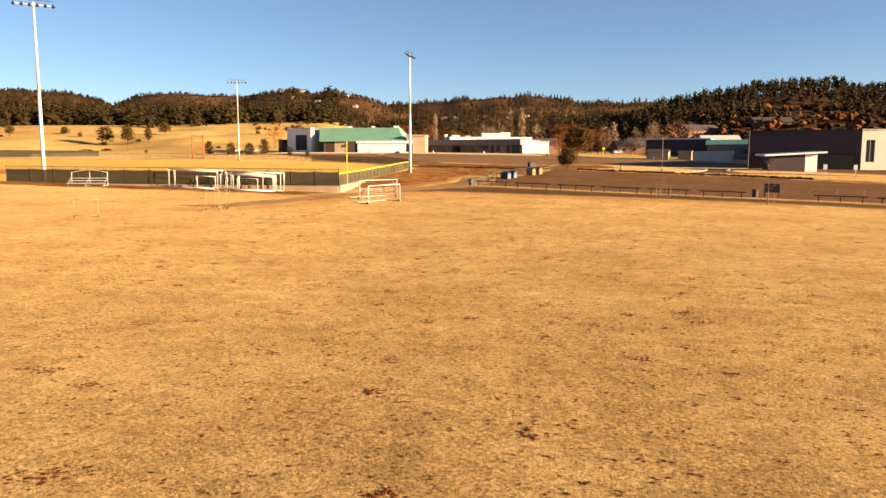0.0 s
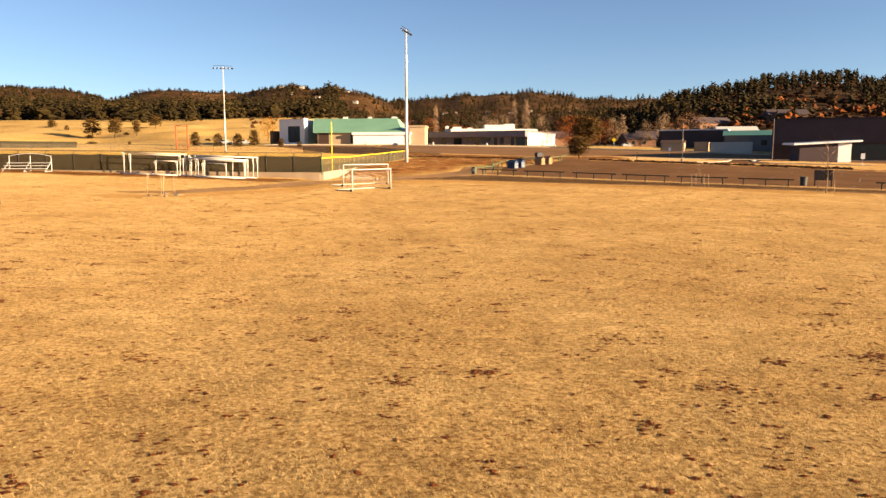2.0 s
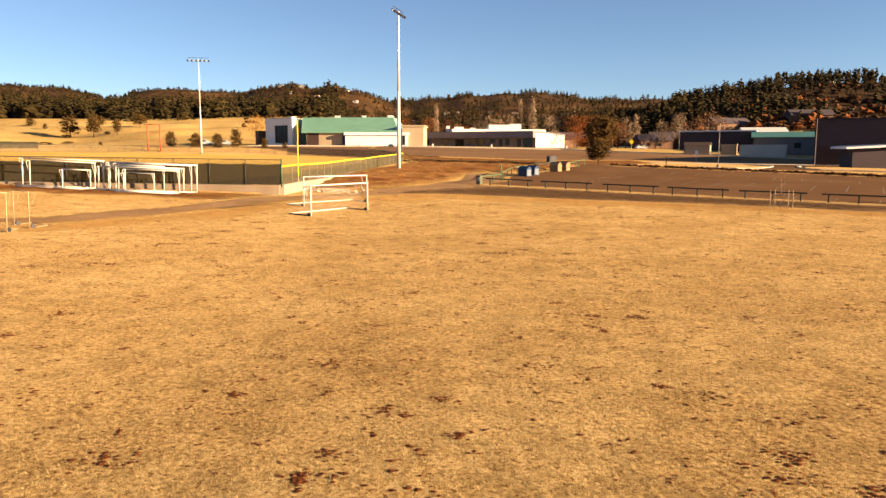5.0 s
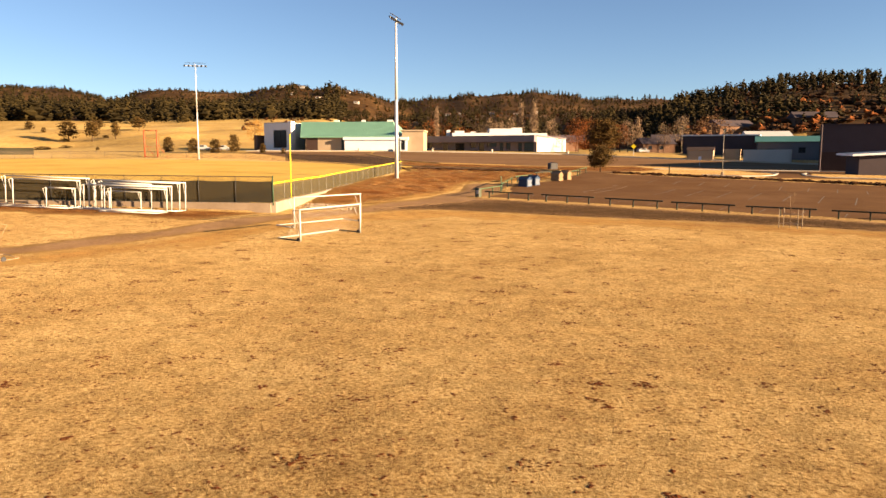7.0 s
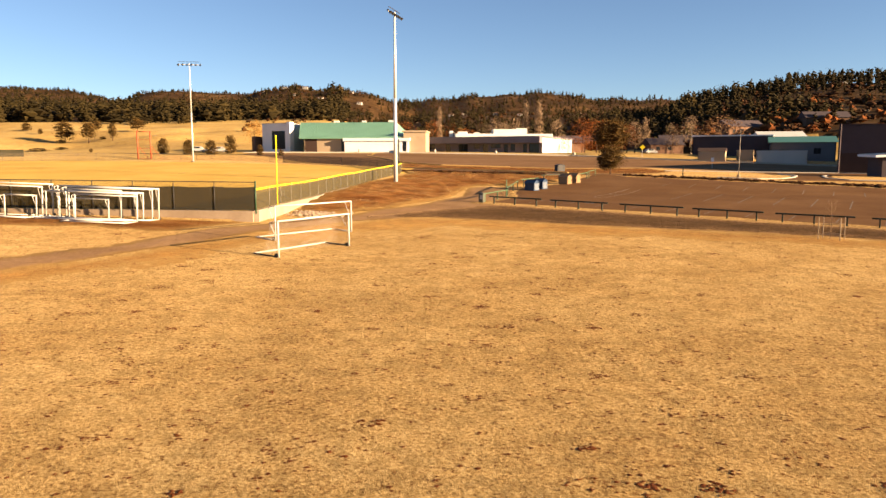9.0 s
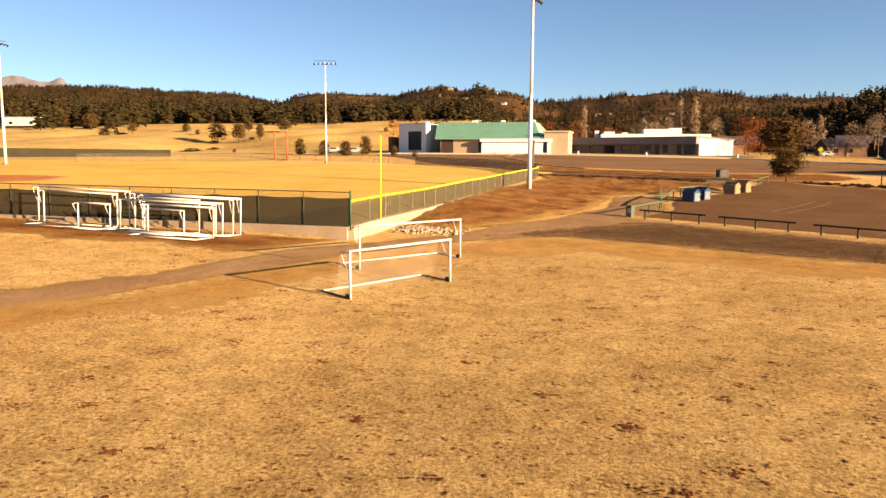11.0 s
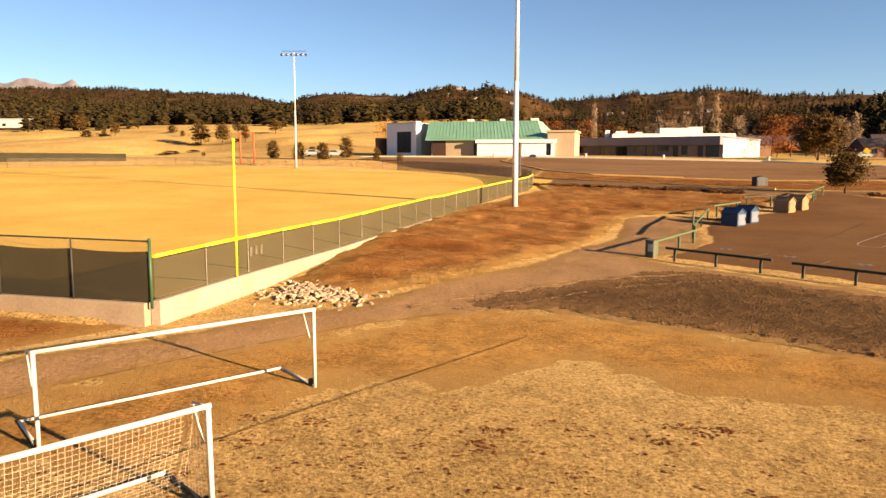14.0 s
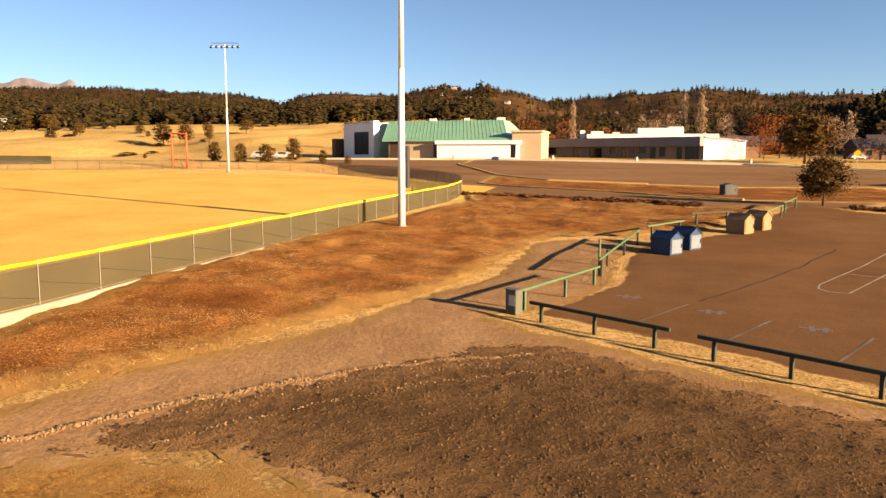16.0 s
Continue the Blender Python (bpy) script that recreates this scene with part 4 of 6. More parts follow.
M_GREENROOF = material("green_metal_roof", [(0.1272, 0.2693, 0.187), (0.1571, 0.3216, 0.2319)], 0.25, 0.45, 0.1, fine=10)
M_TEALROOF = material("teal_metal_roof", [(0.0374, 0.1272, 0.1122), (0.0524, 0.1571, 0.1346)], 0.25, 0.5, 0.1, fine=10)
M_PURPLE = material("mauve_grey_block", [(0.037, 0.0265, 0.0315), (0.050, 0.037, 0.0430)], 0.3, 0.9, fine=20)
M_GLASS = material("dark_window_glass", [(0.009, 0.0105, 0.0135), (0.015, 0.0165, 0.0209)], 0.6, 0.12, fine=5, spec=0.3)
M_ROOFWHITE = material("white_roof_sheet", [(0.408, 0.3995, 0.3825), (0.476, 0.4675, 0.4505)], 0.5, 0.6, fine=12)
M_DADO = material("dark_brown_block", [(0.033, 0.0175, 0.0135), (0.048, 0.0265, 0.0205)], 0.3, 0.9, fine=20)
M_BROWNWALL = material("brown_siding", [(0.1047, 0.0524, 0.0299), (0.1496, 0.0823, 0.0524)], 0.5, 0.9, fine=12)


def facade(owner, p0, p1, z0, z1, mat, openings=(), thick=0.3, name="wall", frame=M_WHITE, pane=M_GLASS, kind="window"):
    """A wall from p0 to p1 (outside on the right hand), with openings (start, end, sill, head) along it, each filled by a framed pane set back."""
    p0, p1 = Vector((*p0, 0)), Vector((*p1, 0))
    L = (p1 - p0).length
    ang = math.degrees(math.atan2(p1.y - p0.y, p1.x - p0.x))
    base = pose(p0.x, p0.y, z0, 0, 0, ang)
    bm = bmesh.new()
    H, u = z1 - z0, 0.0

    def blk(a, b, lo, hi):
        if b - a > 0.02 and hi - lo > 0.02:
            box(bm, (a + b) / 2, thick / 2, (lo + hi) / 2, b - a, thick, hi - lo)

    for a, b, lo, hi in sorted(openings):
        blk(u, a, 0, H), blk(a, b, 0, lo), blk(a, b, hi, H)
        u = b
    blk(u, L, 0, H)
    bmesh.ops.remove_doubles(bm, verts=bm.verts[:], dist=0.001)
    w = part(name, bm, mat, owner)
    w.matrix_basis = base
    for a, b, lo, hi in openings:
        bm = bmesh.new()
        box(bm, (a + b) / 2, thick * 0.75, (lo + hi) / 2, b - a, 0.03, hi - lo)
        g = part(kind, bm, pane, owner)
        g.matrix_basis = base
        bm = bmesh.new()
        f = 0.08
        for xx in (a + f / 2, (a + b) / 2, b - f / 2):
            box(bm, xx, thick * 0.6, (lo + hi) / 2, f, 0.08, hi - lo)
        for zz in (lo + f / 2, hi - f / 2):
            box(bm, (a + b) / 2, thick * 0.6, zz, b - a, 0.07, f)
        part("frame", bm, frame, g)
    return w


def slab(owner, outline, z0, z1, mat, name="roof", label=""):
    return part(name, prism(bmesh.new(), outline, z0, z1), mat, owner, label)


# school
# front, canopy and fascia: mauve-grey shade put into the render's colour
M_SCHOOL = material("shade_mauve_render", [(0.125, 0.106, 0.124), (0.160, 0.138, 0.160)], 0.3, 0.9, fine=20)
school = thing("school_building", pose(0, 0, 0), "long low white school building, front coloured dark for its shade", "school building")
SL, SC, SR, SB = (-6.5, 268.6), (28.2, 252.8), (41.4, 281.6), (6.7, 297.4)
SZ, ST = 8.2, 12.75
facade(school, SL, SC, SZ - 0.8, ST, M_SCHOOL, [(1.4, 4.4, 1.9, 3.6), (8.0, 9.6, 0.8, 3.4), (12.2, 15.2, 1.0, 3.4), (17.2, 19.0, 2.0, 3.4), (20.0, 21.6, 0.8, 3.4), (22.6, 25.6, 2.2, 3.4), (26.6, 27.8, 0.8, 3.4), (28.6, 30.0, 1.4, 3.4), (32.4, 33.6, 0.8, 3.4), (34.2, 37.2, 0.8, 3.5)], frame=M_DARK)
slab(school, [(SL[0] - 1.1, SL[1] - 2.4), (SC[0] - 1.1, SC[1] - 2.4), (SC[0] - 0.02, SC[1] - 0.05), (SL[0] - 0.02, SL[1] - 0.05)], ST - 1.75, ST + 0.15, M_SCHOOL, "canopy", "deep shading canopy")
facade(school, SC, SR, SZ - 0.8, ST, M_STUCCO)
facade(school, SR, SB, SZ - 0.8, ST, M_STUCCO), facade(school, SB, SL, SZ - 0.8, ST, M_STUCCO)
slab(school, [SL, SC, SR, SB], ST - 0.35, ST - 0.05, M_ROOFWHITE)
bm = bmesh.new()
for a, b in ((SL, SC), (SC, SR)):
    ang = math.degrees(math.atan2(b[1] - a[1], b[0] - a[0]))
    box(bm, (a[0] + b[0]) / 2, (a[1] + b[1]) / 2, ST + 0.05, math.dist(a, b) + 0.5, 0.5, 0.35, 0.03, ang)
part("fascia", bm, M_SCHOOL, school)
for cx, cy, sx, sy, sz, nm in ((18.5, 273.5, 30, 7, 1.5, "clerestory"), (19.5, 273, 8.5, 5, 2.9, "plant_room"), (24, 272.5, 3.4, 3, 3.2, "air_handler"), (6.0, 274.5, 3.0, 2.2, 2.3, "air_handler"), (2.5, 275, 1.2, 1.2, 2.6, "roof_vent"), (10.5, 275, 1.8, 1.5, 2.1, "roof_vent"), (15.5, 275.0, 1.5, 1.3, 2.0, "roof_vent")):
    bm = bmesh.new()
    box(bm, cx, cy, ST + sz / 2 - 0.1, sx, sy, sz, 0.08, 3)
    part(nm, bm, M_ROOFWHITE, school)

# gymnasium
gym = thing("gymnasium", pose(0, 0, 0), "tan gymnasium with a green metal roof and white annexe", "gymnasium")
GA, GB = (-37.6, 243.6), (-9.6, 240.6)
GZ0, GE, GR = 8.4, 12.3, 16.6
gd = Vector((GB[0] - GA[0], GB[1] - GA[1], 0)).normalized()
gn = Vector((-gd.y, gd.x, 0))
back = 24.0
GC, GD = (GB[0] + gn.x * back, GB[1] + gn.y * back), (GA[0] + gn.x * back, GA[1] + gn.y * back)
gd_ = Vector((GB[0] - GA[0], GB[1] - GA[1])).normalized()
GM = (GA[0] + gd_.x * 3.6, GA[1] + gd_.y * 3.6)
# shade beside the wing put in as a dark first stretch of wall
facade(gym, GA, GM, GZ0 - 0.6, GE, M_DADO)
facade(gym, GM, GB, GZ0 - 0.6, GE, M_TAN, [(6.7, 8.0, 0.6, 4.2)], frame=M_DARK, kind="door")
facade(gym, GB, GC, GZ0 - 0.6, GE, M_TAN), facade(gym, GC, GD, GZ0 - 0.6, GE, M_TAN), facade(gym, GD, GA, GZ0 - 0.6, GE, M_TAN)


def gp(u, v, z):
    return (GA[0] + gd.x * u + gn.x * v, GA[1] + gd.y * u + gn.y * v, z)


GL = math.dist(GA, GB)
bm = bmesh.new()
eave = [gp(-1.2, -0.7, GE - 0.2), gp(GL - 1.6, -0.7, GE - 0.2), gp(GL - 1.6, back + 0.7, GE - 0.2), gp(-3.6, back + 0.7, GE - 0.2)]
ridge = [gp(-3.7, 9, GR), gp(GL - 5.0, 9, GR), gp(GL - 5.0, back - 9, GR), gp(-3.7, back - 9, GR)]
ev, rv = [bm.verts.new(p) for p in eave], [bm.verts.new(p) for p in ridge]
lv = [bm.verts.new((p[0], p[1], p[2] - 0.3)) for p in eave]
for k in range(4):
    bm.faces.new((ev[k], ev[(k + 1) % 4], rv[(k + 1) % 4], rv[k])), bm.faces.new((lv[k], lv[(k + 1) % 4], ev[(k + 1) % 4], ev[k]))
bm.faces.new(rv), bm.faces.new(lv[::-1])
groof = part("roof", bm, M_GREENROOF, gym, "green standing-seam metal roof")
for k in range(34):
    u = k / 33
    t0, t1 = Vector(gp(-1.1 + (GL - 0.6) * u, -0.68, GE - 0.15)), Vector(gp(-3.6 + (GL - 1.4) * u, 8.95, GR + 0.04))
    bm = bmesh.new()
    tube(bm, t0, t1, 0.02, seg=4)
    part("seam", bm, M_GREENROOF, groof)
for u, v, s in ((6, 12, 0.8), (22, 11.5, 0.9), (14, 12, 0.6)):
    bm = bmesh.new()
    p = gp(u, v, GR + 0.3)
    box(bm, *p, s * 2, s, 0.7, 0.05)
    part("roof_vent", bm, M_ROOFWHITE, gym)
# white annexe and tan stair block
facade(gym, (-26.3, 241.2), (-9.0, 239.4), GZ0 - 0.6, 11.15, M_WHITEWALL, [(15.7, 16.8, 0.6, 3.2)], frame=M_DARK, kind="door")
facade(gym, (-9.0, 239.4), (-8.9, 240.4), GZ0 - 0.6, 11.15, M_WHITEWALL), facade(gym, (-26.5, 242.3), (-26.3, 241.2), GZ0 - 0.6, 11.15, M_WHITEWALL)
slab(gym, [(-26.7, 240.9), (-8.6, 239.0), (-8.5, 240.3), (-26.6, 242.3)], 11.15, 11.9, M_WHITEWALL, "annexe_roof", "deep white flat roof edge")
facade(gym, (-10.4, 240.2), (-4.5, 239.8), GZ0 - 0.6, 13.5, M_TAN), facade(gym, (-4.5, 239.8), (-3.8, 250), GZ0 - 0.6, 13.5, M_TAN)
slab(gym, [(-10.8, 239.9), (-4.2, 239.5), (-3.5, 250.2), (-10.2, 250.6)], 13.5, 13.9, M_TAN, "stair_roof")
# shaded entrance wing
facade(gym, (-51.4, 253.6), (-43.2, 249.4), GZ0 - 0.6, 16.4, M_WHITEWALL, [(3.4, 8.2, 1.3, 6.4)], frame=M_DARK)
facade(gym, (-52.2, 262), (-51.4, 253.6), GZ0 - 0.6, 16.4, M_BROWNWALL), facade(gym, (-43.2, 249.4), (-40, 262), GZ0 - 0.6, 16.4, M_WHITEWALL)
slab(gym, [(-51.4, 253.6), (-43.2, 249.4), (-40, 262), (-52, 262)], 16.1, 16.4, M_ROOFWHITE, "wing_roof")
bm = bmesh.new()
box(bm, -42.6, 249.6, 12.4, 1.2, 1.8, 8.4, 0.05, -27)
part("fin_wall", bm, M_WHITEWALL, gym, "white projecting fin wall")
bm = bmesh.new()
box(bm, -52.7, 256.5, 10.4, 1.2, 6, 4.8, 0.05, -27)
part("side_porch", bm, M_BROWNWALL, gym, "dark brown side porch")

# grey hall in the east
hall = thing("grey_hall", pose(0, 0, 0), "tall mauve-grey block hall toned for shade, its sunlit end pale", "hall")
H0, H1, H2, H3 = (76.0, 185.0), (99.0, 176.0), (145, 172), (125, 215)
# dark mauve walls carry the shade, the pale stucco end the sun
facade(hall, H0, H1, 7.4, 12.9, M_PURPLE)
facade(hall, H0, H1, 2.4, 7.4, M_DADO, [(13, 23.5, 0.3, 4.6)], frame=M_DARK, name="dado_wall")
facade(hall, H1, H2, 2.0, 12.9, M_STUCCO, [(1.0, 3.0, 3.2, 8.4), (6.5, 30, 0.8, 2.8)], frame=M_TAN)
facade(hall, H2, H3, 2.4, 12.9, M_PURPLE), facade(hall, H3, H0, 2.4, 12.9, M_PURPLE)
slab(hall, [H0, H1, H2, H3], 12.5, 12.75, M_PURPLE)
# open store before the hall
store = thing("lean_to_store", pose(0, 0, 0), "low store with a pale sloping sheet roof", "store")
facade(store, (72.3, 164.2), (79.4, 163.0), 2.6, 6.4, M_PURPLE), facade(store, (79.4, 163.0), (81.8, 162.6), 2.6, 6.9, M_WHITEWALL), facade(store, (81.8, 162.6), (82.6, 168), 2.4, 6.8, M_WHITEWALL, name="end_wall"), facade(store, (73, 169.6), (72.3, 164.2), 2.6, 6.4, M_PURPLE)
bm = bmesh.new()
rp = [Vector(p) for p in ((70.8, 163.6, 6.5), (83.4, 161.6, 7.15), (84.2, 168.6, 7.3), (71.6, 170.4, 6.7))]
lo_, hi_ = [bm.verts.new(p) for p in rp], [bm.verts.new(p + Vector((0, 0, 0.35))) for p in rp]
bm.faces.new(hi_), bm.faces.new(lo_[::-1])
for k in range(4):
    bm.faces.new((lo_[k], lo_[(k + 1) % 4], hi_[(k + 1) % 4], hi_[k]))
part("roof", bm, M_WHITEWALL, store, "pale corrugated roof sheet")
for k in range(18):
    bm = bmesh.new()
    a = rp[0].lerp(rp[1], (k + 0.5) / 18) + Vector((0, 0, 0.37))
    b = rp[3].lerp(rp[2], (k + 0.5) / 18) + Vector((0, 0, 0.37))
    tube(bm, a, b, 0.05, seg=4)
    part("roof_rib", bm, M_ROOFWHITE, store)


def block(name, label, category, p0, p1, depth, z0, z1, mat, roofmat, openings=(), over=0.3, gable=0.0):
    """A plain building on the line p0 to p1, flat-roofed or gabled along that line."""
    t = thing(name, pose(0, 0, 0), label, category)
    d = Vector((p1[0] - p0[0], p1[1] - p0[1], 0)).normalized()
    n = Vector((-d.y, d.x, 0)) * depth
    p2, p3 = (p1[0] + n.x, p1[1] + n.y), (p0[0] + n.x, p0[1] + n.y)
    facade(t, p0, p1, z0, z1, mat, openings, frame=M_DARK), facade(t, p1, p2, z0, z1, mat), facade(t, p2, p3, z0, z1, mat), facade(t, p3, p0, z0, z1, mat)
    n1, dd = n.normalized() * over, d * over
    c = [Vector((*p, 0)) for p in (p0, p1, p2, p3)]
    o = [c[0] - n1 - dd, c[1] - n1 + dd, c[2] + n1 + dd, c[3] + n1 - dd]
    if not gable:
        slab(t, [(v.x, v.y) for v in o], z1, z1 + 0.3, roofmat)
    else:
        bm = bmesh.new()
        e = [bm.verts.new((v.x, v.y, z1)) for v in o]
        r0, r1 = (o[0] + o[3]) / 2, (o[1] + o[2]) / 2
        ra, rb = bm.verts.new((r0.x, r0.y, z1 + gable)), bm.verts.new((r1.x, r1.y, z1 + gable))
        bm.faces.new((e[0], e[1], rb, ra)), bm.faces.new((e[2], e[3], ra, rb)), bm.faces.new((e[1], e[2], rb)), bm.faces.new((e[3], e[0], ra)), bm.faces.new((e[3], e[2], e[1], e[0]))
        part("roof", bm, roofmat, t)
    return t


M_BLUEWALL = material("pale_blue_wall", [(0.0823, 0.0905, 0.1028), (0.0988, 0.107, 0.1193)], 0.3, 0.9, fine=15)
block("store_house", "white-roofed store behind the workshop", "store", (87, 246), (98.5, 244), 10, 5.0, 12.2, M_BLUEWALL, M_ROOFWHITE, [(2, 4, 3, 4.6)], 0.4, 1.9)
block("workshop", "pale blue workshop under a teal metal roof", "workshop", (80.3, 224.4), (93.5, 219), 14, 4.6, 10.4, M_BLUEWALL, M_TEALROOF, [(2, 4, 3, 4), (9.5, 11.1, 3, 4.4)], 0.5, 1.6)
block("annexe_building", "mauve-grey block building with a white parapet", "building", (66.5, 240), (84, 232), 10, 5.0, 12.3, M_PURPLE, M_WHITEWALL, (), 0.25)
block("container_store", "long white container store", "store", (72.8, 214.5), (82.6, 210.4), 3, 4.4, 8.0, M_STUCCO, M_STUCCO, (), 0.02)
block("garden_shed", "dark shed with a sunlit pale end", "shed", (60.5, 218), (66.0, 215.5), 4, 5.2, 8.2, M_TAN, M_DADO, (), 0.15, 0.8)
block("garden_shed", "small pale square store", "shed", (70.0, 219), (73.4, 217.5), 3, 5.0, 8.2, M_TAN, M_TAN, (), 0.1)
HOUSES = [(40, 322, 14, 8, 3.6, 3, 14), (84, 330, 16, 9, 3.4, 2.6, -10), (58, 352, 14, 9, 3.6, 2.4, 5), (112, 335, 18, 9, 3.5, 2.8, 20), (98, 300, 12, 8, 3.2, 2.4, 12), (140, 330, 16, 9, 3.4, 2.6, -6), (72, 300, 12, 8, 3.0, 2.4, 8)]
for hx, hy, hw, hd, hh, hg, ha in HOUSES:
    a = radians(ha)
    z = gz(hx, hy) - 0.5
    block("house", "low brown timber house with a pitched roof", "house", (hx, hy), (hx + hw * math.cos(a), hy + hw * math.sin(a)), hd, z, z + hh + 0.5, M_BROWNWALL, M_PURPLE, [(2, 3.4, 1.6, 2.9), (6, 7.6, 1.6, 2.9)], 0.5, hg)
for az, r, w in ((-10.6, 1180, 13), (-8.0, 1210, 11), (-9.4, 1050, 10), (-12.0, 1170, 9), (-6.6, 1000, 10), (1.0, 820, 12), (3.4, 800, 9), (-1.1, 870, 10), (-24.6, 1650, 12), (25.5, 600, 16), (9.4, 840, 9)):
    hx, hy = r * math.sin(radians(az)), r * math.cos(radians(az))
    z = gz(hx, hy) - 1.5
    block("hillside_house", "pale house half hidden among hillside pines", "house", (hx, hy), (hx + w * 0.6, hy - 1.0), 5, z, z + 4.0, M_STUCCO, M_BROWNWALL, [(1.5, 3, 2.4, 3.6)], 0.4, 1.0)
block("long_shed", "long pale shed at the edge of the pine wood", "shed", (-444, 545), (-416, 550), 10, gz(-430, 548) - 1.0, gz(-430, 548) + 6.0, M_STUCCO, M_STUCCO, [(4, 7, 2, 4), (20, 23, 2, 4)], 0.3, 1.0)
for az, r, w in ((-7.2, 1130, 9), (-11.3, 1060, 8), (-10.0, 900, 8), (-8.7, 930, 7), (0.2, 760, 7), (5.2, 800, 8), (6.6, 760, 7), (-13.6, 1240, 9), (30.5, 560, 9), (33.0, 600, 9)):
    hx, hy = r * math.sin(radians(az)), r * math.cos(radians(az))
    z = gz(hx, hy) - 1.5
    block("hillside_house", "pale house half hidden among hillside pines", "house", (hx, hy), (hx + w * 0.6, hy - 1.0), 5, z, z + 3.6, M_STUCCO, M_BROWNWALL, [(1.5, 3, 2.2, 3.4)], 0.4, 1.0)
# ---- trees ----
M_PINE = material("pine_needles", [(0.0095, 0.0072, 0.0025), (0.0213, 0.0153, 0.0048), (0.0427, 0.0291, 0.0089)], 0.045, 0.9, fine=12, contrast=0.28, island=0.35, spec=0.1)
M_PINE_NEAR = material("near_pine_needles", [(0.0264, 0.0157, 0.0043), (0.0550, 0.0312, 0.0080), (0.1018, 0.0555, 0.0141)], 0.8, 0.85, fine=5, contrast=0.3, island=0.4, spec=0.1)
M_OAK = material("rust_scrub", [(0.0269, 0.0108, 0.0037), (0.0485, 0.0194, 0.0065), (0.07, 0.0323, 0.0108)], 0.06, 0.9, fine=8, contrast=0.3, island=0.3, spec=0.1)
M_AUTUMN = material("autumn_leaves", [(0.083, 0.0242, 0.0062), (0.1384, 0.0424, 0.0107), (0.1868, 0.0696, 0.0186)], 0.3, 0.9, fine=5, contrast=0.3, island=0.35, spec=0.1)
M_GOLD = material("golden_leaves", [(0.1885, 0.0816, 0.0126), (0.2513, 0.1193, 0.0188)], 0.3, 0.9, fine=5, island=0.3, spec=0.1)
M_TWIG = material("bare_twigs", [(0.1518, 0.0995, 0.0603), (0.2094, 0.144, 0.0916)], 0.3, 0.9, fine=5, island=0.3, spec=0.1)
M_BROWNTWIG = material("brown_twigs", [(0.085, 0.043, 0.021), (0.135, 0.072, 0.036)], 0.3, 0.9, fine=5, island=0.3, spec=0.1)
M_BARK = material("bark", [(0.0449, 0.0262, 0.0165), (0.0823, 0.0509, 0.0336)], 2.0, 0.95, fine=8, bump=0.02, bump_scale=12, spec=0.1)
RNG = np.random.default_rng(11)


def crown(kind, clumps, per, size, rng):
    """Loose triangles in a crown one metre high over its foot; returns an array of triangles."""
    tris = []
    for _ in range(clumps):
        a = rng.uniform(0, 2 * math.pi)
        if kind == "pine":
            h = 0.16 + 0.84 * rng.random() ** 0.9
            rad = (0.24 * (1.02 - h) ** 0.62 + 0.015) * rng.uniform(0.35, 1.05)
            spread = (0.055, 0.055, 0.028)
        elif kind in ("round", "shrub"):
            h = (0.04 if kind == "shrub" else 0.2) + (0.96 if kind == "shrub" else 0.8) * rng.random()
            rad = 0.42 * math.sqrt(max(0.02, 1 - ((h - (0.42 if kind == "shrub" else 0.56)) / (0.6 if kind == "shrub" else 0.47)) ** 2)) * rng.uniform(0.45, 1.0)
            spread = (0.06, 0.06, 0.05)
        elif kind == "poplar":
            h = 0.08 + 0.92 * rng.random()
            rad = 0.10 * math.sqrt(max(0.02, 1 - ((h - 0.5) / 0.53) ** 2)) * rng.uniform(0.2, 1.0)
            spread = (0.02, 0.02, 0.06)
        else:
            h = 0.05 + 0.95 * rng.random()
            rad = 0.6 * math.sqrt(max(0.02, 1 - (h - 0.1) ** 2)) * rng.uniform(0.3, 1.0)
            spread = (0.08, 0.08, 0.07)
        c = np.array([rad * math.cos(a), rad * math.sin(a), h])
        for _ in range(per):
            o = c + rng.normal(0, 1, 3) * spread
            v = rng.normal(0, 1, (3, 3))
            if kind == "poplar":
                v[:, 2] *= 2.2
            elif kind == "pine":
                v[:, 2] *= 0.6
            tris.append(o + v * size * rng.uniform(0.6, 1.3))
    return np.array(tris)


CORNERS = np.array([(1, 0, 0), (0, 1, 0), (-1, 0, 0), (0, -1, 0), (0, 0, 1), (0, 0, -1)], float)
SIDES = np.array([(0, 1, 4), (1, 2, 4), (2, 3, 4), (3, 0, 4), (1, 0, 5), (2, 1, 5), (3, 2, 5), (0, 3, 5)])


def clump(c, r, flat, rng):
    """One small ragged mass of foliage."""
    a = rng.uniform(0, 6.3)
    turn = np.array([(math.cos(a), math.sin(a), 0), (-math.sin(a), math.cos(a), 0), (0, 0, 1)])
    return ((CORNERS * rng.uniform(0.6, 1.35, (6, 1)) + rng.normal(0, 0.12, (6, 3))) @ turn * np.array([r, r, r * flat]) + c)[SIDES]


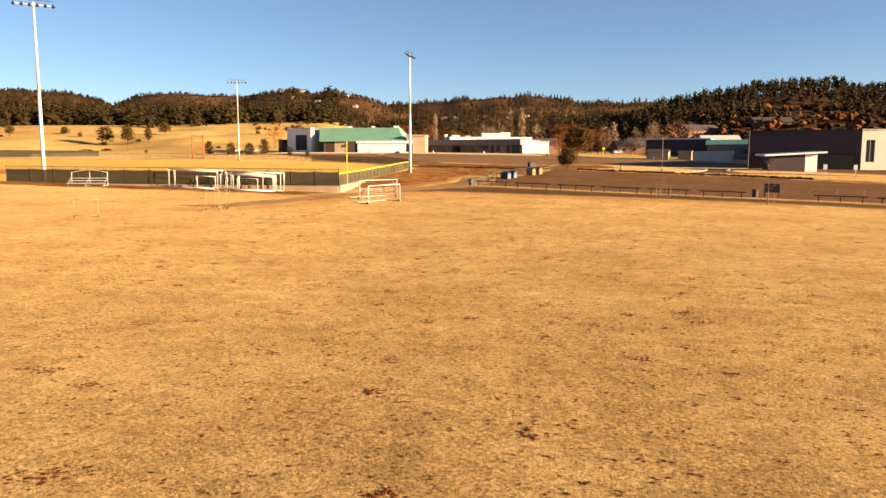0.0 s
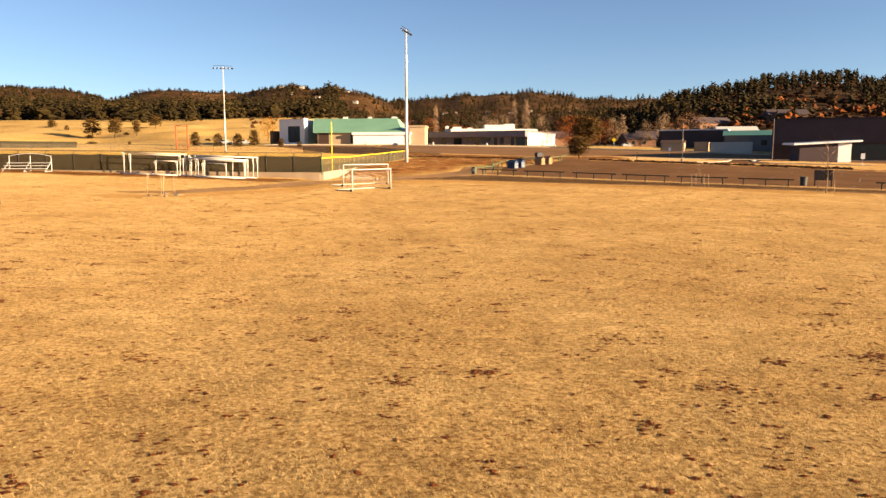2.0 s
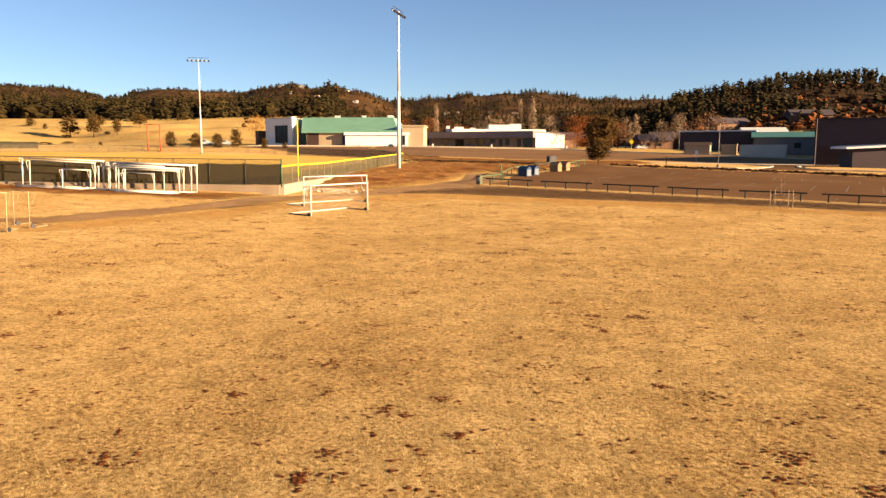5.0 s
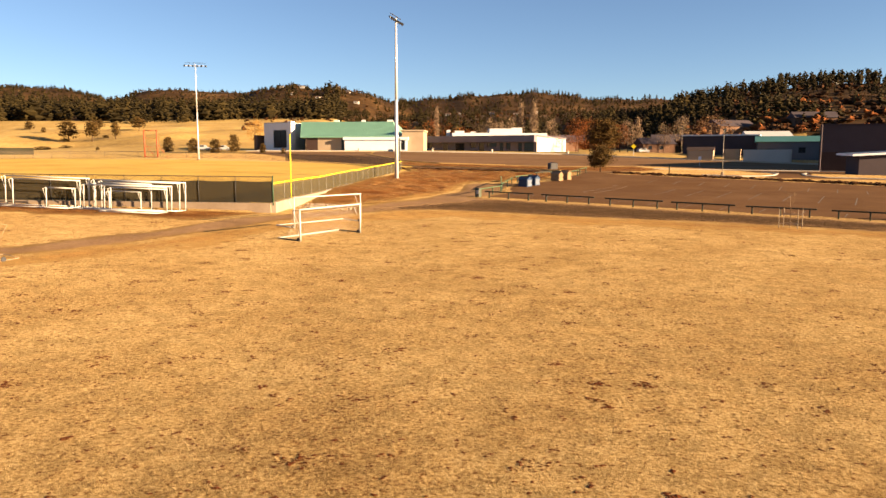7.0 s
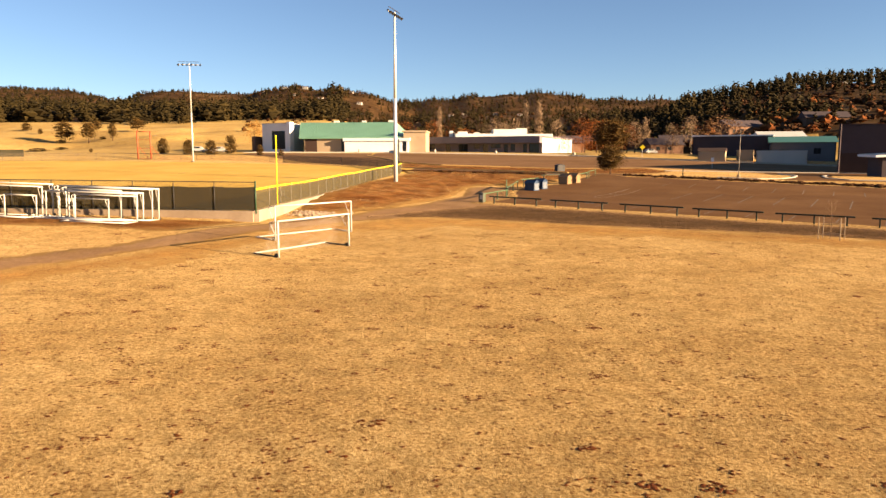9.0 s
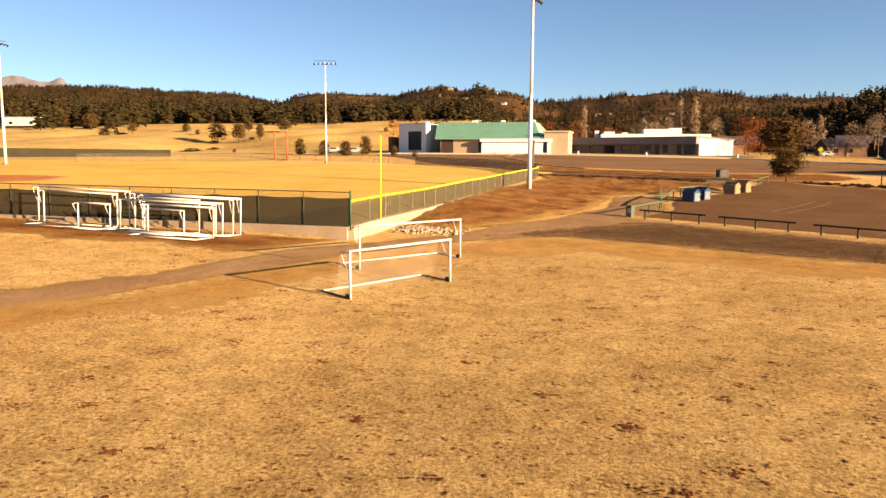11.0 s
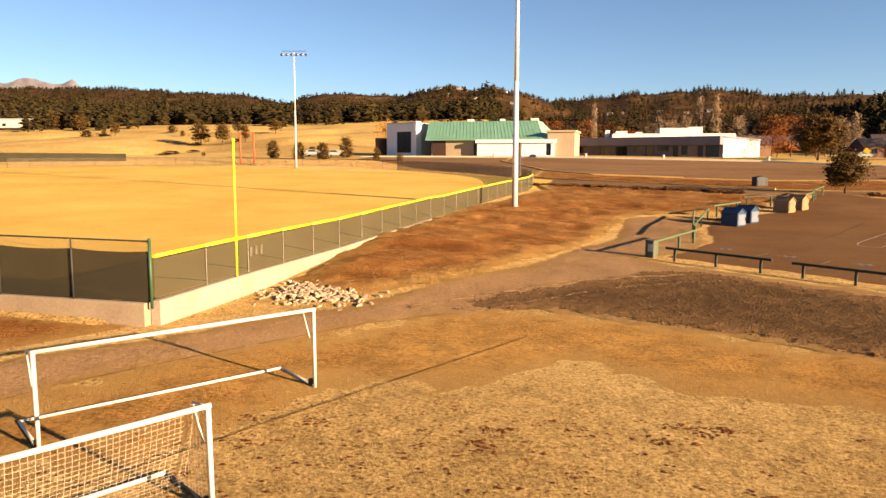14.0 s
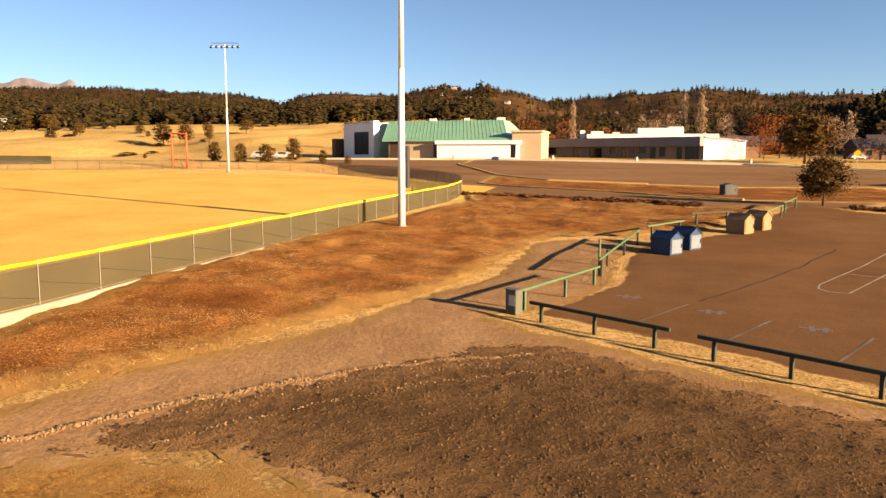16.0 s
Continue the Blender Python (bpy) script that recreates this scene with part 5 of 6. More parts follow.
def lumps(kind, rng):
    """A distant tree one metre high: ragged masses of needles set round a leader, or for a bush a low heap of them."""
    T = []
    if kind == "bush":
        for k in range(5):
            a, d = rng.uniform(0, 6.3), rng.uniform(0.1, 0.34)
            T.append(clump(np.array([d * math.cos(a), d * math.sin(a), rng.uniform(0.2, 0.62)]), 0.30 * rng.uniform(0.7, 1.1), 0.85, rng))
        return np.concatenate(T)
    low, fat = (0.32, rng.uniform(0.10, 0.16)) if kind == "tall" else (0.14, rng.uniform(0.15, 0.24))
    lean = rng.normal(0, 0.03, 2)
    n = 9
    for k in range(n):
        u = k / (n - 1)
        wide = math.sin(math.pi * (0.20 + 0.70 * u)) if kind == "tall" else (1 - u) ** 0.7 * (0.7 + 0.3 * min(1, 4 * u)) + 0.10
        a, d = k * 2.4 + rng.uniform(-0.6, 0.6), fat * wide * rng.uniform(0.25, 0.75)
        T.append(clump(np.array([d * math.cos(a) + lean[0] * u, d * math.sin(a) + lean[1] * u, low + (0.93 - low) * u]), (fat * wide * 0.62 + 0.035) * rng.uniform(0.75, 1.25), 0.75, rng))
    return np.concatenate(T)


def scatter(name, templates, xs, ys, hs, mat, label, category, widen=1.0, sink=0.3):
    """Many trees as one object; each is a turned and scaled copy of a crown with a trunk wedge."""
    blocks = []
    zs = land_z(np.asarray(xs), np.asarray(ys))
    for x, y, z, h in zip(xs, ys, zs, hs):
        t = templates[RNG.integers(len(templates))]
        a, w = RNG.uniform(0, 2 * math.pi), h * widen * RNG.uniform(0.8, 1.25)
        c, s = math.cos(a) * w, math.sin(a) * w
        q = np.empty_like(t)
        q[..., 0], q[..., 1], q[..., 2] = t[..., 0] * c - t[..., 1] * s + x, t[..., 0] * s + t[..., 1] * c + y, t[..., 2] * h + z - sink
        blocks.append(q)
    V = np.concatenate(blocks).reshape(-1, 3)
    me = bpy.data.meshes.new(name)
    n = len(V) // 3
    me.vertices.add(len(V)), me.loops.add(len(V)), me.polygons.add(n)
    me.vertices.foreach_set("co", V.astype(np.float32).ravel())
    me.loops.foreach_set("vertex_index", np.arange(len(V), dtype=np.int32))
    me.polygons.foreach_set("loop_start", np.arange(0, len(V), 3, dtype=np.int32))
    me.polygons.foreach_set("loop_total", np.full(n, 3, np.int32))
    me.update(calc_edges=True)
    me.materials.append(mat)
    return tagged(new(name, me), label, category, kind="stuff")


def with_trunk(t, w=0.018, top=0.6):
    k = []
    for a in (0, 2.1, 4.2):
        k.append([[w * math.cos(a), w * math.sin(a), 0], [w * math.cos(a + 2.1), w * math.sin(a + 2.1), 0], [0, 0, top]])
    return np.concatenate([t, np.array(k)])


def polar(n, az0, az1, r0, r1, bias=1.0):
    az, r = np.radians(RNG.uniform(az0, az1, n)), r0 + (r1 - r0) * RNG.random(n) ** bias
    return r * np.sin(az), r * np.cos(az)


PINES = [with_trunk(np.concatenate([lumps("pine", RNG), crown("pine", 6, 2, 0.014, RNG)])) for _ in range(12)]
TALL_PINES = [with_trunk(np.concatenate([lumps("tall", RNG), crown("round", 5, 2, 0.014, RNG)])) for _ in range(12)]
SCRUB = [lumps("bush", RNG) for _ in range(6)]


def woods(name, templates, n, az0, az1, r0, r1, h0, h1, mat, label, category, widen=1.3, skew=1.4, clump=0.0, bias=1.0):
    """Trees strewn over a sector, thinned by a noise so that clearings are left, most of them short."""
    x, y = polar(n, az0, az1, r0, r1, bias)
    ok = vnoise(x, y, 0.011, n % 13) + 0.5 * vnoise(x, y, 0.04, 3) > clump
    ok &= ~((np.hypot(x + 430, y - 548) < 42) | ((np.degrees(np.arctan2(x, y)) > -40.5) & (np.degrees(np.arctan2(x, y)) < -36.6) & (np.hypot(x, y) < 705)))
    ok &= ~((x > -95) & (y < 560) & (x < -20))
    x, y = x[ok], y[ok]
    return scatter(name, templates, x, y, h0 + (h1 - h0) * RNG.random(len(x)) ** skew, mat, label, category, widen)


woods("pine_wood", PINES, 2300, -50, -7, 600, 1090, 7, 19, M_PINE, "open ponderosa pine wood on the far meadow edge", "wood", 1.3, 1.1, 0.5)
woods("pine_wood", PINES, 380, -50, -9, 545, 650, 7, 18, M_PINE, "ragged front row of the pine wood", "wood", 1.4, 1.3, 0.65)
woods("pine_wood", PINES, 3600, -52, -22, 1050, 2500, 6, 12, M_PINE, "distant pines on a flat-topped ridge", "wood", 1.6, 1.2, 0.3, bias=0.6)
woods("pine_wood", PINES, 1300, -24.5, -7, 1050, 1920, 4, 8, M_PINE, "distant pines on a rounded hill", "wood", 1.5, 1.2, 0.5)
woods("pine_wood", PINES, 1000, -15.5, -1.5, 640, 1310, 3, 7.5, M_PINE, "pines and scrub on a red-brown hill", "wood", 1.4, 1.4, 0.72)
woods("pine_wood", PINES, 1100, -7, 18, 440, 880, 3.5, 8, M_PINE, "dark pine wood behind the school", "wood", 1.25, 1.2, 0.42)
woods("pine_wood", PINES, 1250, -5, 20, 880, 1510, 4.5, 10.5, M_PINE, "pines thinning out over the ridge behind the school", "wood", 1.2, 1.5, 0.68, bias=0.8)
woods("pine_wood", TALL_PINES, 1500, 15, 46, 370, 650, 5, 11.5, M_PINE, "tall dark pines on the near hill", "wood", 1.1, 0.9, 0.55, bias=0.75)
woods("pine_wood", TALL_PINES, 260, 10, 17, 400, 620, 7, 14, M_PINE, "dark pines below the ridge", "wood", 1.0, 1.0, 0.3)
woods("scrub", SCRUB, 2600, -14, 44, 400, 1450, 1.6, 4.2, M_OAK, "rust-brown scrub oak between the pines", "scrub", 1.3)
woods("scrub", SCRUB, 700, -50, -14, 900, 1900, 2.5, 5, M_OAK, "brown scrub on the distant slopes", "scrub", 1.2)
woods("scrub", SCRUB, 700, 15, 46, 330, 640, 2, 5, M_OAK, "rust-brown scrub under the pines of the near hill", "scrub", 1.4)
woods("pine_wood", PINES, 170, -3.5, 30, 350, 450, 6, 13, M_PINE, "dark pines close behind the houses", "wood", 1.2, 1.0, 0.5)
woods("scrub", SCRUB, 160, -4, 30, 335, 450, 3, 7, M_AUTUMN, "rust-red autumn scrub behind the school", "scrub", 1.2)
M_OUTCROP = material("tan_outcrop", [(0.0817, 0.0584, 0.0374), (0.1327, 0.0992, 0.0681)], 0.2, 0.95, fine=6, island=0.3)
woods("rocks", SCRUB, 150, 17, 44, 400, 600, 0.7, 1.7, M_OUTCROP, "pale tan rock outcrops between the pines", "rocks", 2.0)
woods("rocks", SCRUB, 420, -15, 16, 650, 1450, 0.8, 2.0, M_OUTCROP, "pale rock outcrops on the hill behind the school", "rocks", 2.4)
n = 420
u, v = RNG.random(n), RNG.normal(0, 1, n)
scatter("scrub", SCRUB, 30 + 40 * u, 162.6 - 21 * u + v * 0.7, 0.25 + 0.4 * RNG.random(n), M_OAK, "low brown weeds along the car park edge", "weeds", 1.6, 0.06)
scatter("scrub", SCRUB, -7.5 + 24 * u, 168 - 6.5 * u + v * 0.6, 0.25 + 0.45 * RNG.random(n), M_OAK, "low rust-brown weeds along the service road", "weeds", 1.6, 0.06)


def grown_tree(name, x, y, height, width, kind, mat, label, clumps=60, per=10, leaf=0.03, group="", trunk=0.03, category="tree"):
    """A tree of its own: a tapered trunk with limbs, and a crown of many small leaves or twigs in clumps."""
    t = thing(name, pose(x, y, gz(x, y)), label, category, group)
    rng = np.random.default_rng(int(abs(x * 13 + y * 7)) + 1)
    bm = bmesh.new()
    h0 = 0.55 * height
    tube(bm, (0, 0, -0.3), (0.02 * height, 0, h0 * 0.5), trunk * height, trunk * height * 0.75, 8)
    tube(bm, (0.02 * height, 0, h0 * 0.5), (0, 0.02 * height, height * 0.9), trunk * height * 0.75, 0.012, 7)
    for k in range(9 if kind != "twig" else 15):
        a, hh = k * 2.4, height * (0.28 + (0.06 if kind != "twig" else 0.038) * k)
        tube(bm, (0.01 * height, 0, hh), (width * 0.36 * math.cos(a), width * 0.36 * math.sin(a), hh + height * 0.13), trunk * height * 0.32, 0.008, 5)
    part("trunk", bm, M_BARK if kind != "twig" else M_TWIG, t, smooth=True)
    tri = crown("round" if kind == "twig" else kind, clumps, per, leaf, rng)
    base = {"pine": 0.48, "round": 1.0, "shrub": 1.0, "twig": 0.95, "poplar": 0.22, "bush": 1.2}[kind]
    if mat is M_PINE_NEAR:
        low = 0.04 if kind == "shrub" else 0.30
        solid = []
        for k in range(95):
            u, a = rng.random(), rng.uniform(0, 6.3)
            zc = low + (0.93 - low) * u
            bulge = math.sqrt(max(0.03, 1 - ((u - 0.36) / 0.68) ** 2))
            rc = 0.36 * bulge * rng.uniform(0.25, 1.0)
            solid.append(clump(np.array([rc * math.cos(a), rc * math.sin(a), zc]), rng.uniform(0.06, 0.12), 0.55, rng))
        tri = np.concatenate([tri] + solid)
    V = tri.reshape(-1, 3) * np.array([width / base, width / base, height])
    part_ob = mesh_object("crown", V.tolist(), [(3 * i, 3 * i + 1, 3 * i + 2) for i in range(len(tri))], mat)
    part_ob.parent = t
    return t


grown_tree("pine_tree", 28.0, 164.6, 4.4, 5.2, "round", M_PINE_NEAR, "round dark green pine at the car park corner", 240, 30, 0.014)
for tx, ty, th, tw in ((-70.0, 227.9, 3.8, 3.6), (-62.5, 224.7, 3.6, 3.4), (-56.5, 223.7, 3.5, 3.7), (-53.9, 230.8, 4.5, 4.1), (-44.4, 223.0, 2.5, 2.2), (-39.0, 221.8, 1.5, 1.8)):
    grown_tree("juniper", tx, ty, th, tw, "shrub", M_PINE_NEAR, "bushy dark juniper beside the outfield", 130, 22, 0.016, "junipers by the gym")
# flat dark shrubs added where ditch shade and brush darken the meadow
for tx, ty, th, tw in ((-141.7, 300, 1.3, 8), (-134.4, 302, 1.3, 6), (-213, 361, 1.8, 9), (-83.6, 283, 0.9, 2.7), (-132.8, 330, 1.2, 3.5), (-143.7, 320, 1.3, 5)):
    grown_tree("shade_scrub", tx, ty, th, tw, "shrub", M_PINE_NEAR, "flat dark scrub added for ditch shade and brush on the meadow", 60, 14, 0.02, "scrub on the meadow", 0.012, "scrub")
for tx, ty, th, tw in ((-322, 462, 8.8, 10), (-278, 426, 9, 11), (-219, 357, 4, 7.6), (-255, 416, 3.7, 4), (-205, 357, 5.7, 5.7), (-183, 366, 4.3, 5.6), (-167, 348, 2.8, 2.8), (-144, 323, 8, 9.8), (-133, 319, 7.7, 7.7), (-124, 319, 6.3, 4.5), (-93, 238, 1.2, 1.5), (-155, 372, 5, 6.3), (-134, 365, 6, 8)):
    grown_tree("juniper" if th < 5 else "pine_tree", tx, ty, th * (0.8 if th < 5 else 0.98), tw * 0.95, "shrub" if th < 5 else "round", M_PINE_NEAR, "dark round juniper alone on the golden meadow" if th < 5 else "dark spreading pine alone on the golden meadow", 90, 18, 0.016, "junipers on the meadow")
grown_tree("pine_tree", 43.6, 236.0, 8.8, 11.0, "round", M_PINE_NEAR, "large dark pine at the end of the school", 220, 26, 0.016)
for tx, ty, th, tw, k, m, lb in (
        (-29.8, 318, 10, 8, "round", M_GOLD, "golden autumn tree behind the gym"),
        (-15.5, 320, 11, 13, "round", M_AUTUMN, "wide rust-brown autumn tree behind the gym"),
        (-4.1, 322, 11, 9, "round", M_AUTUMN, "rust-brown autumn tree behind the school"),
        (-1.6, 316, 15, 2.6, "poplar", M_TWIG, "thin tall bare poplar behind the school"),
        (3.0, 324, 10, 7, "round", M_AUTUMN, "brown autumn tree behind the school"),
        (19.1, 322, 12, 8, "twig", M_TWIG, "pale bare tree behind the school"),
        (23.1, 326, 11, 7, "twig", M_TWIG, "pale bare tree behind the school"),
        (29.7, 312, 16.5, 3.2, "poplar", M_TWIG, "tall bare poplar beyond the school"),
        (34.3, 311, 17, 3.6, "poplar", M_TWIG, "tall bare poplar beyond the school"),
        (39.1, 300, 11, 5.5, "twig", M_TWIG, "bare pale tree by the school end"),
        (52.2, 296, 11, 11, "round", M_AUTUMN, "wide rust-red autumn tree by the houses"),
        (44.5, 276, 7, 6, "round", M_AUTUMN, "small rust-red tree by the road"),
        (68.9, 310, 11, 7, "twig", M_TWIG, "bare pale tree among the houses"),
        (11.1, 328, 8, 6, "round", M_AUTUMN, "brown autumn tree behind the school"),
        (8.0, 330, 9, 10, "round", M_AUTUMN, "rust-brown autumn tree behind the school"),
        (-22.5, 326, 9, 9, "round", M_AUTUMN, "rust-brown autumn tree behind the gym"),
        (15.4, 318, 10, 6, "twig", M_TWIG, "pale bare tree behind the school"),
        (56.5, 288, 9, 9, "round", M_AUTUMN, "bright rust-red tree beside the school end"),
        (50.0, 262, 6.5, 6, "twig", M_AUTUMN, "thin rust-brown tree by the road"),
        (26.6, 318, 12, 5, "twig", M_TWIG, "pale bare tree beside the poplars"),
        (-66.0, 300, 9, 8, "round", M_GOLD, "tan autumn tree on the meadow edge"),
        (48.1, 300, 11, 10, "round", M_AUTUMN, "rust-red autumn tree among the houses"),
        (65.6, 308, 10, 9, "round", M_AUTUMN, "brown autumn tree among the houses"),
        (73.1, 312, 12, 4, "poplar", M_TWIG, "bare poplar among the houses"),
        (93.0, 292, 12.5, 17, "twig", M_BROWNTWIG, "great round bare brown tree"),
        (91.3, 318, 11, 8, "twig", M_TWIG, "bare tree among the houses"),
        (79.4, 300, 10, 6, "twig", M_TWIG, "bare tree by the road"),
        (36.4, 271.0, 5.4, 4.6, "twig", M_TWIG, "small bare tree before the white school end")):
    grown_tree("tree", tx, ty, th, tw, k, m, lb, 150, 14, 0.0125 if k != "poplar" else 0.008, trunk=0.018)

# sapling by the rails
grown_tree("sapling", 37.4, 87.4, 5.8, 2.6, "twig", M_TWIG, "thin bare young tree beside the turf", 60, 4, 0.006, trunk=0.012)
for sx, sy in ((27.2, 93.3),):
    grown_tree("sapling", sx, sy, 2.9, 1.1, "twig", M_TWIG, "small bare sapling inside a wooden guard", 14, 4, 0.010, trunk=0.008)
M_STAKE = material("pale_stake_wood", [(0.2244, 0.1646, 0.1047), (0.2992, 0.2319, 0.1571)], 2, 0.9, fine=6)
for sx, sy in ((36.8, 87.7), (38.0, 87.0)):
    bm = bmesh.new()
    tube(bm, (sx, sy, gz(sx, sy) - 0.2), (sx, sy, gz(sx, sy) + 1.3), 0.02, seg=6)
    tagged(part("stake", bm, M_STAKE), "pale wooden tree stake in the turf", "stake", "tree stakes")

guard = thing("tree_guard", pose(26.9, 92.85, gz(26.9, 92.85)), "open pale wooden guard frame round a sapling", "tree guard")
ga, gb = Vector((26.4 - 26.9, 93.3 - 92.85, 0)), Vector((27.4 - 26.9, 92.4 - 92.85, 0))
for p_ in (ga, gb, ga + Vector((0.75, 0.85, 0)), gb + Vector((0.75, 0.85, 0))):
    bm = bmesh.new()
    tube(bm, p_ - Vector((0, 0, 0.25)), p_ + Vector((0, 0, 1.5)), 0.028, seg=6)
    part("post", bm, M_STAKE, guard)
for z_ in (0.35, 1.05):
    for p_, q_ in ((ga, gb), (ga + Vector((0.75, 0.85, 0)), gb + Vector((0.75, 0.85, 0)))):
        bm = bmesh.new()
        tube(bm, p_ + Vector((0, 0, z_)), q_ + Vector((0, 0, z_)), 0.022, seg=6)
        part("rail", bm, M_STAKE, guard)

# far bare mountain
bm = bmesh.new()
N = 60
rows_ = []
for j in range(7):
    row = []
    for i in range(N + 1):
        az = radians(-47 + 14 * i / N)
        u = i / N
        top = 372 * float(sst(-0.1, 0.3, u) * (1 - sst(0.62, 0.82, u))) + 30 * math.exp(-((u - 0.45) / 0.07) ** 2) + 34 * math.exp(-((u - 0.62) / 0.03) ** 2) + 14 * nb(u * 14, j * 0.7) + 6 * nb(u * 40, j)
        r = 4100 + 90 * j + 30 * nb(u * 20, j * 1.9, 3)
        row.append(bm.verts.new((r * math.sin(az), r * math.cos(az), max(0, top) * j / 6 * 1.0 + 40)))
    rows_.append(row)
for a, b in zip(rows_[:-1], rows_[1:]):
    for i in range(N):
        bm.faces.new((a[i], a[i + 1], b[i + 1], b[i]))
# pink rock paled and blued in colour for the haze of distance
M_ROCK = material("hazed_pink_rock", [(0.0782, 0.0712, 0.0842), (0.103, 0.0964, 0.113), (0.1244, 0.1214, 0.1436)], 0.004, 0.95, fine=8, spec=0.05)
tagged(part("far_mountain", bm, M_ROCK, smooth=True), "bare pinkish mountain on the horizon, haze in its colour", "mountain", kind="structure")
# ---- car park edge: rails, bins, boxes ----
M_RAILTOP = material("dark_green_timber", [(0.015, 0.0224, 0.015), (0.0262, 0.0336, 0.0224)], 1.5, 0.8, fine=8)
M_LIGHTGREEN = material("sunlit_green_paint", [(0.0411, 0.0785, 0.0374), (0.0636, 0.1047, 0.0524)], 1.2, 0.55, fine=8)


def rail(pts, z_over, group="car park rails", label="dark green timber barrier rail on short posts", mat_beam=M_RAILTOP, mat_post=M_RAILTOP, w=0.13):
    """A barrier: one beam over the posts at pts, its ends a little past the outer ones."""
    a, b = Vector((*pts[0], 0)), Vector((*pts[-1], 0))
    d = (b - a).normalized()
    t = thing("barrier_rail", pose(0, 0, 0), label, "barrier rail", group)
    s, e = a - d * 0.55, b + d * 0.55
    zs, ze = gz(a.x, a.y) + z_over, gz(b.x, b.y) + z_over
    bm = bmesh.new()
    c = Vector((s.x, s.y, zs)).lerp(Vector((e.x, e.y, ze)), 0.5)
    D = Vector((e.x - s.x, e.y - s.y, ze - zs))
    box(bm, c.x, c.y, c.z, D.length, w, w, 0.015, math.degrees(math.atan2(D.y, D.x)), 0, -math.degrees(math.asin(D.z / D.length)))
    part("beam", bm, mat_beam, t)
    for x, y in pts:
        bm = bmesh.new()
        box(bm, x, y, gz(x, y) + z_over / 2 - 0.15, 0.12, 0.12, z_over + 0.2, 0.012, math.degrees(math.atan2(d.y, d.x)))
        part("post", bm, mat_post, t)
    return t


for x0 in (6.05, 11.8, 17.7, 23.3, 29.0, 34.9, 46.5, 52.2, 58):
    rail([(x0 + 2.0 * k, rail_y(x0 + 2.0 * k)) for k in range(3)], 0.72)
rail([(5.2, 120.4), (6.7, 123.2), (7.9, 126.2)], 0.85, "green side rails", "pale green painted side rail", M_LIGHTGREEN, M_LIGHTGREEN, 0.10)
rail([(8.2, 128.4), (8.5, 131.6), (9.5, 135.6), (10.4, 139.0)], 0.95, "green side rails", "pale green painted side rail", M_LIGHTGREEN, M_RAILTOP, 0.10)
rail([(11.4, 141.2), (13.4, 143.8)], 0.95, "green side rails", "pale green painted side rail", M_LIGHTGREEN, M_RAILTOP, 0.10)
rail([(15.0, 148.0), (17.4, 149.8)], 1.0, "green side rails", "dark painted side rail", M_RAILTOP, M_RAILTOP, 0.12)
rail([(20.6, 151.4), (22.4, 155.2)], 0.95, "green side rails", "pale green painted side rail", M_LIGHTGREEN, M_LIGHTGREEN, 0.10)
rail([(23.2, 157.6), (25.0, 161.8)], 0.95, "green side rails", "pale green painted side rail", M_LIGHTGREEN, M_LIGHTGREEN, 0.10)
bm = bmesh.new()
zt = gz(8.1, 128.5)
tube(bm, (8.1, 128.5, zt - 0.2), (8.1, 128.5, zt + 1.9), 0.06, seg=8)
tagged(part("steel_post", bm, M_LIGHTGREEN), "tall pale green steel gate post", "post")

M_CABINET = material("grey_green_cabinet", [(0.0561, 0.0598, 0.0449), (0.0748, 0.0785, 0.0598)], 1.5, 0.5, fine=8)
cab = thing("utility_pedestal", pose(4.85, 119.8, gz(4.85, 119.8), 0, 0, -30) @ Matrix.Scale(0.85, 4), "grey-green steel utility cabinet with a pale panel", "utility cabinet")
part("cabinet", box(bmesh.new(), 0, 0, 0.55, 0.62, 0.55, 1.15, 0.03), M_CABINET, cab)
part("panel", box(bmesh.new(), 0.06, -0.28, 0.66, 0.34, 0.02, 0.5, 0.004), M_STUCCO, cab, "pale notice panel")
part("lid", box(bmesh.new(), 0, 0, 1.15, 0.66, 0.59, 0.05, 0.015), M_CABINET, cab)
part("side_post", box(bmesh.new(), -0.4, 0.1, 0.58, 0.12, 0.12, 1.2, 0.01), M_RAILTOP, cab)

M_BLUE = material("blue_painted_steel", [(0.009, 0.0269, 0.0636), (0.015, 0.0374, 0.0861)], 1.2, 0.5, fine=8, speck=(0.0898, 0.0748, 0.0673), speck_scale=6, speck_at=0.72)
M_BINDOOR = material("grey_blue_door", [(0.0748, 0.0935, 0.1272), (0.1122, 0.1309, 0.1646)], 1.2, 0.5, fine=8)
M_TANBIN = material("tan_painted_steel", [(0.1571, 0.0913, 0.0434), (0.2057, 0.1235, 0.0613)], 1.2, 0.55, fine=8, speck=(0.1496, 0.1047, 0.0673), speck_scale=6, speck_at=0.72)


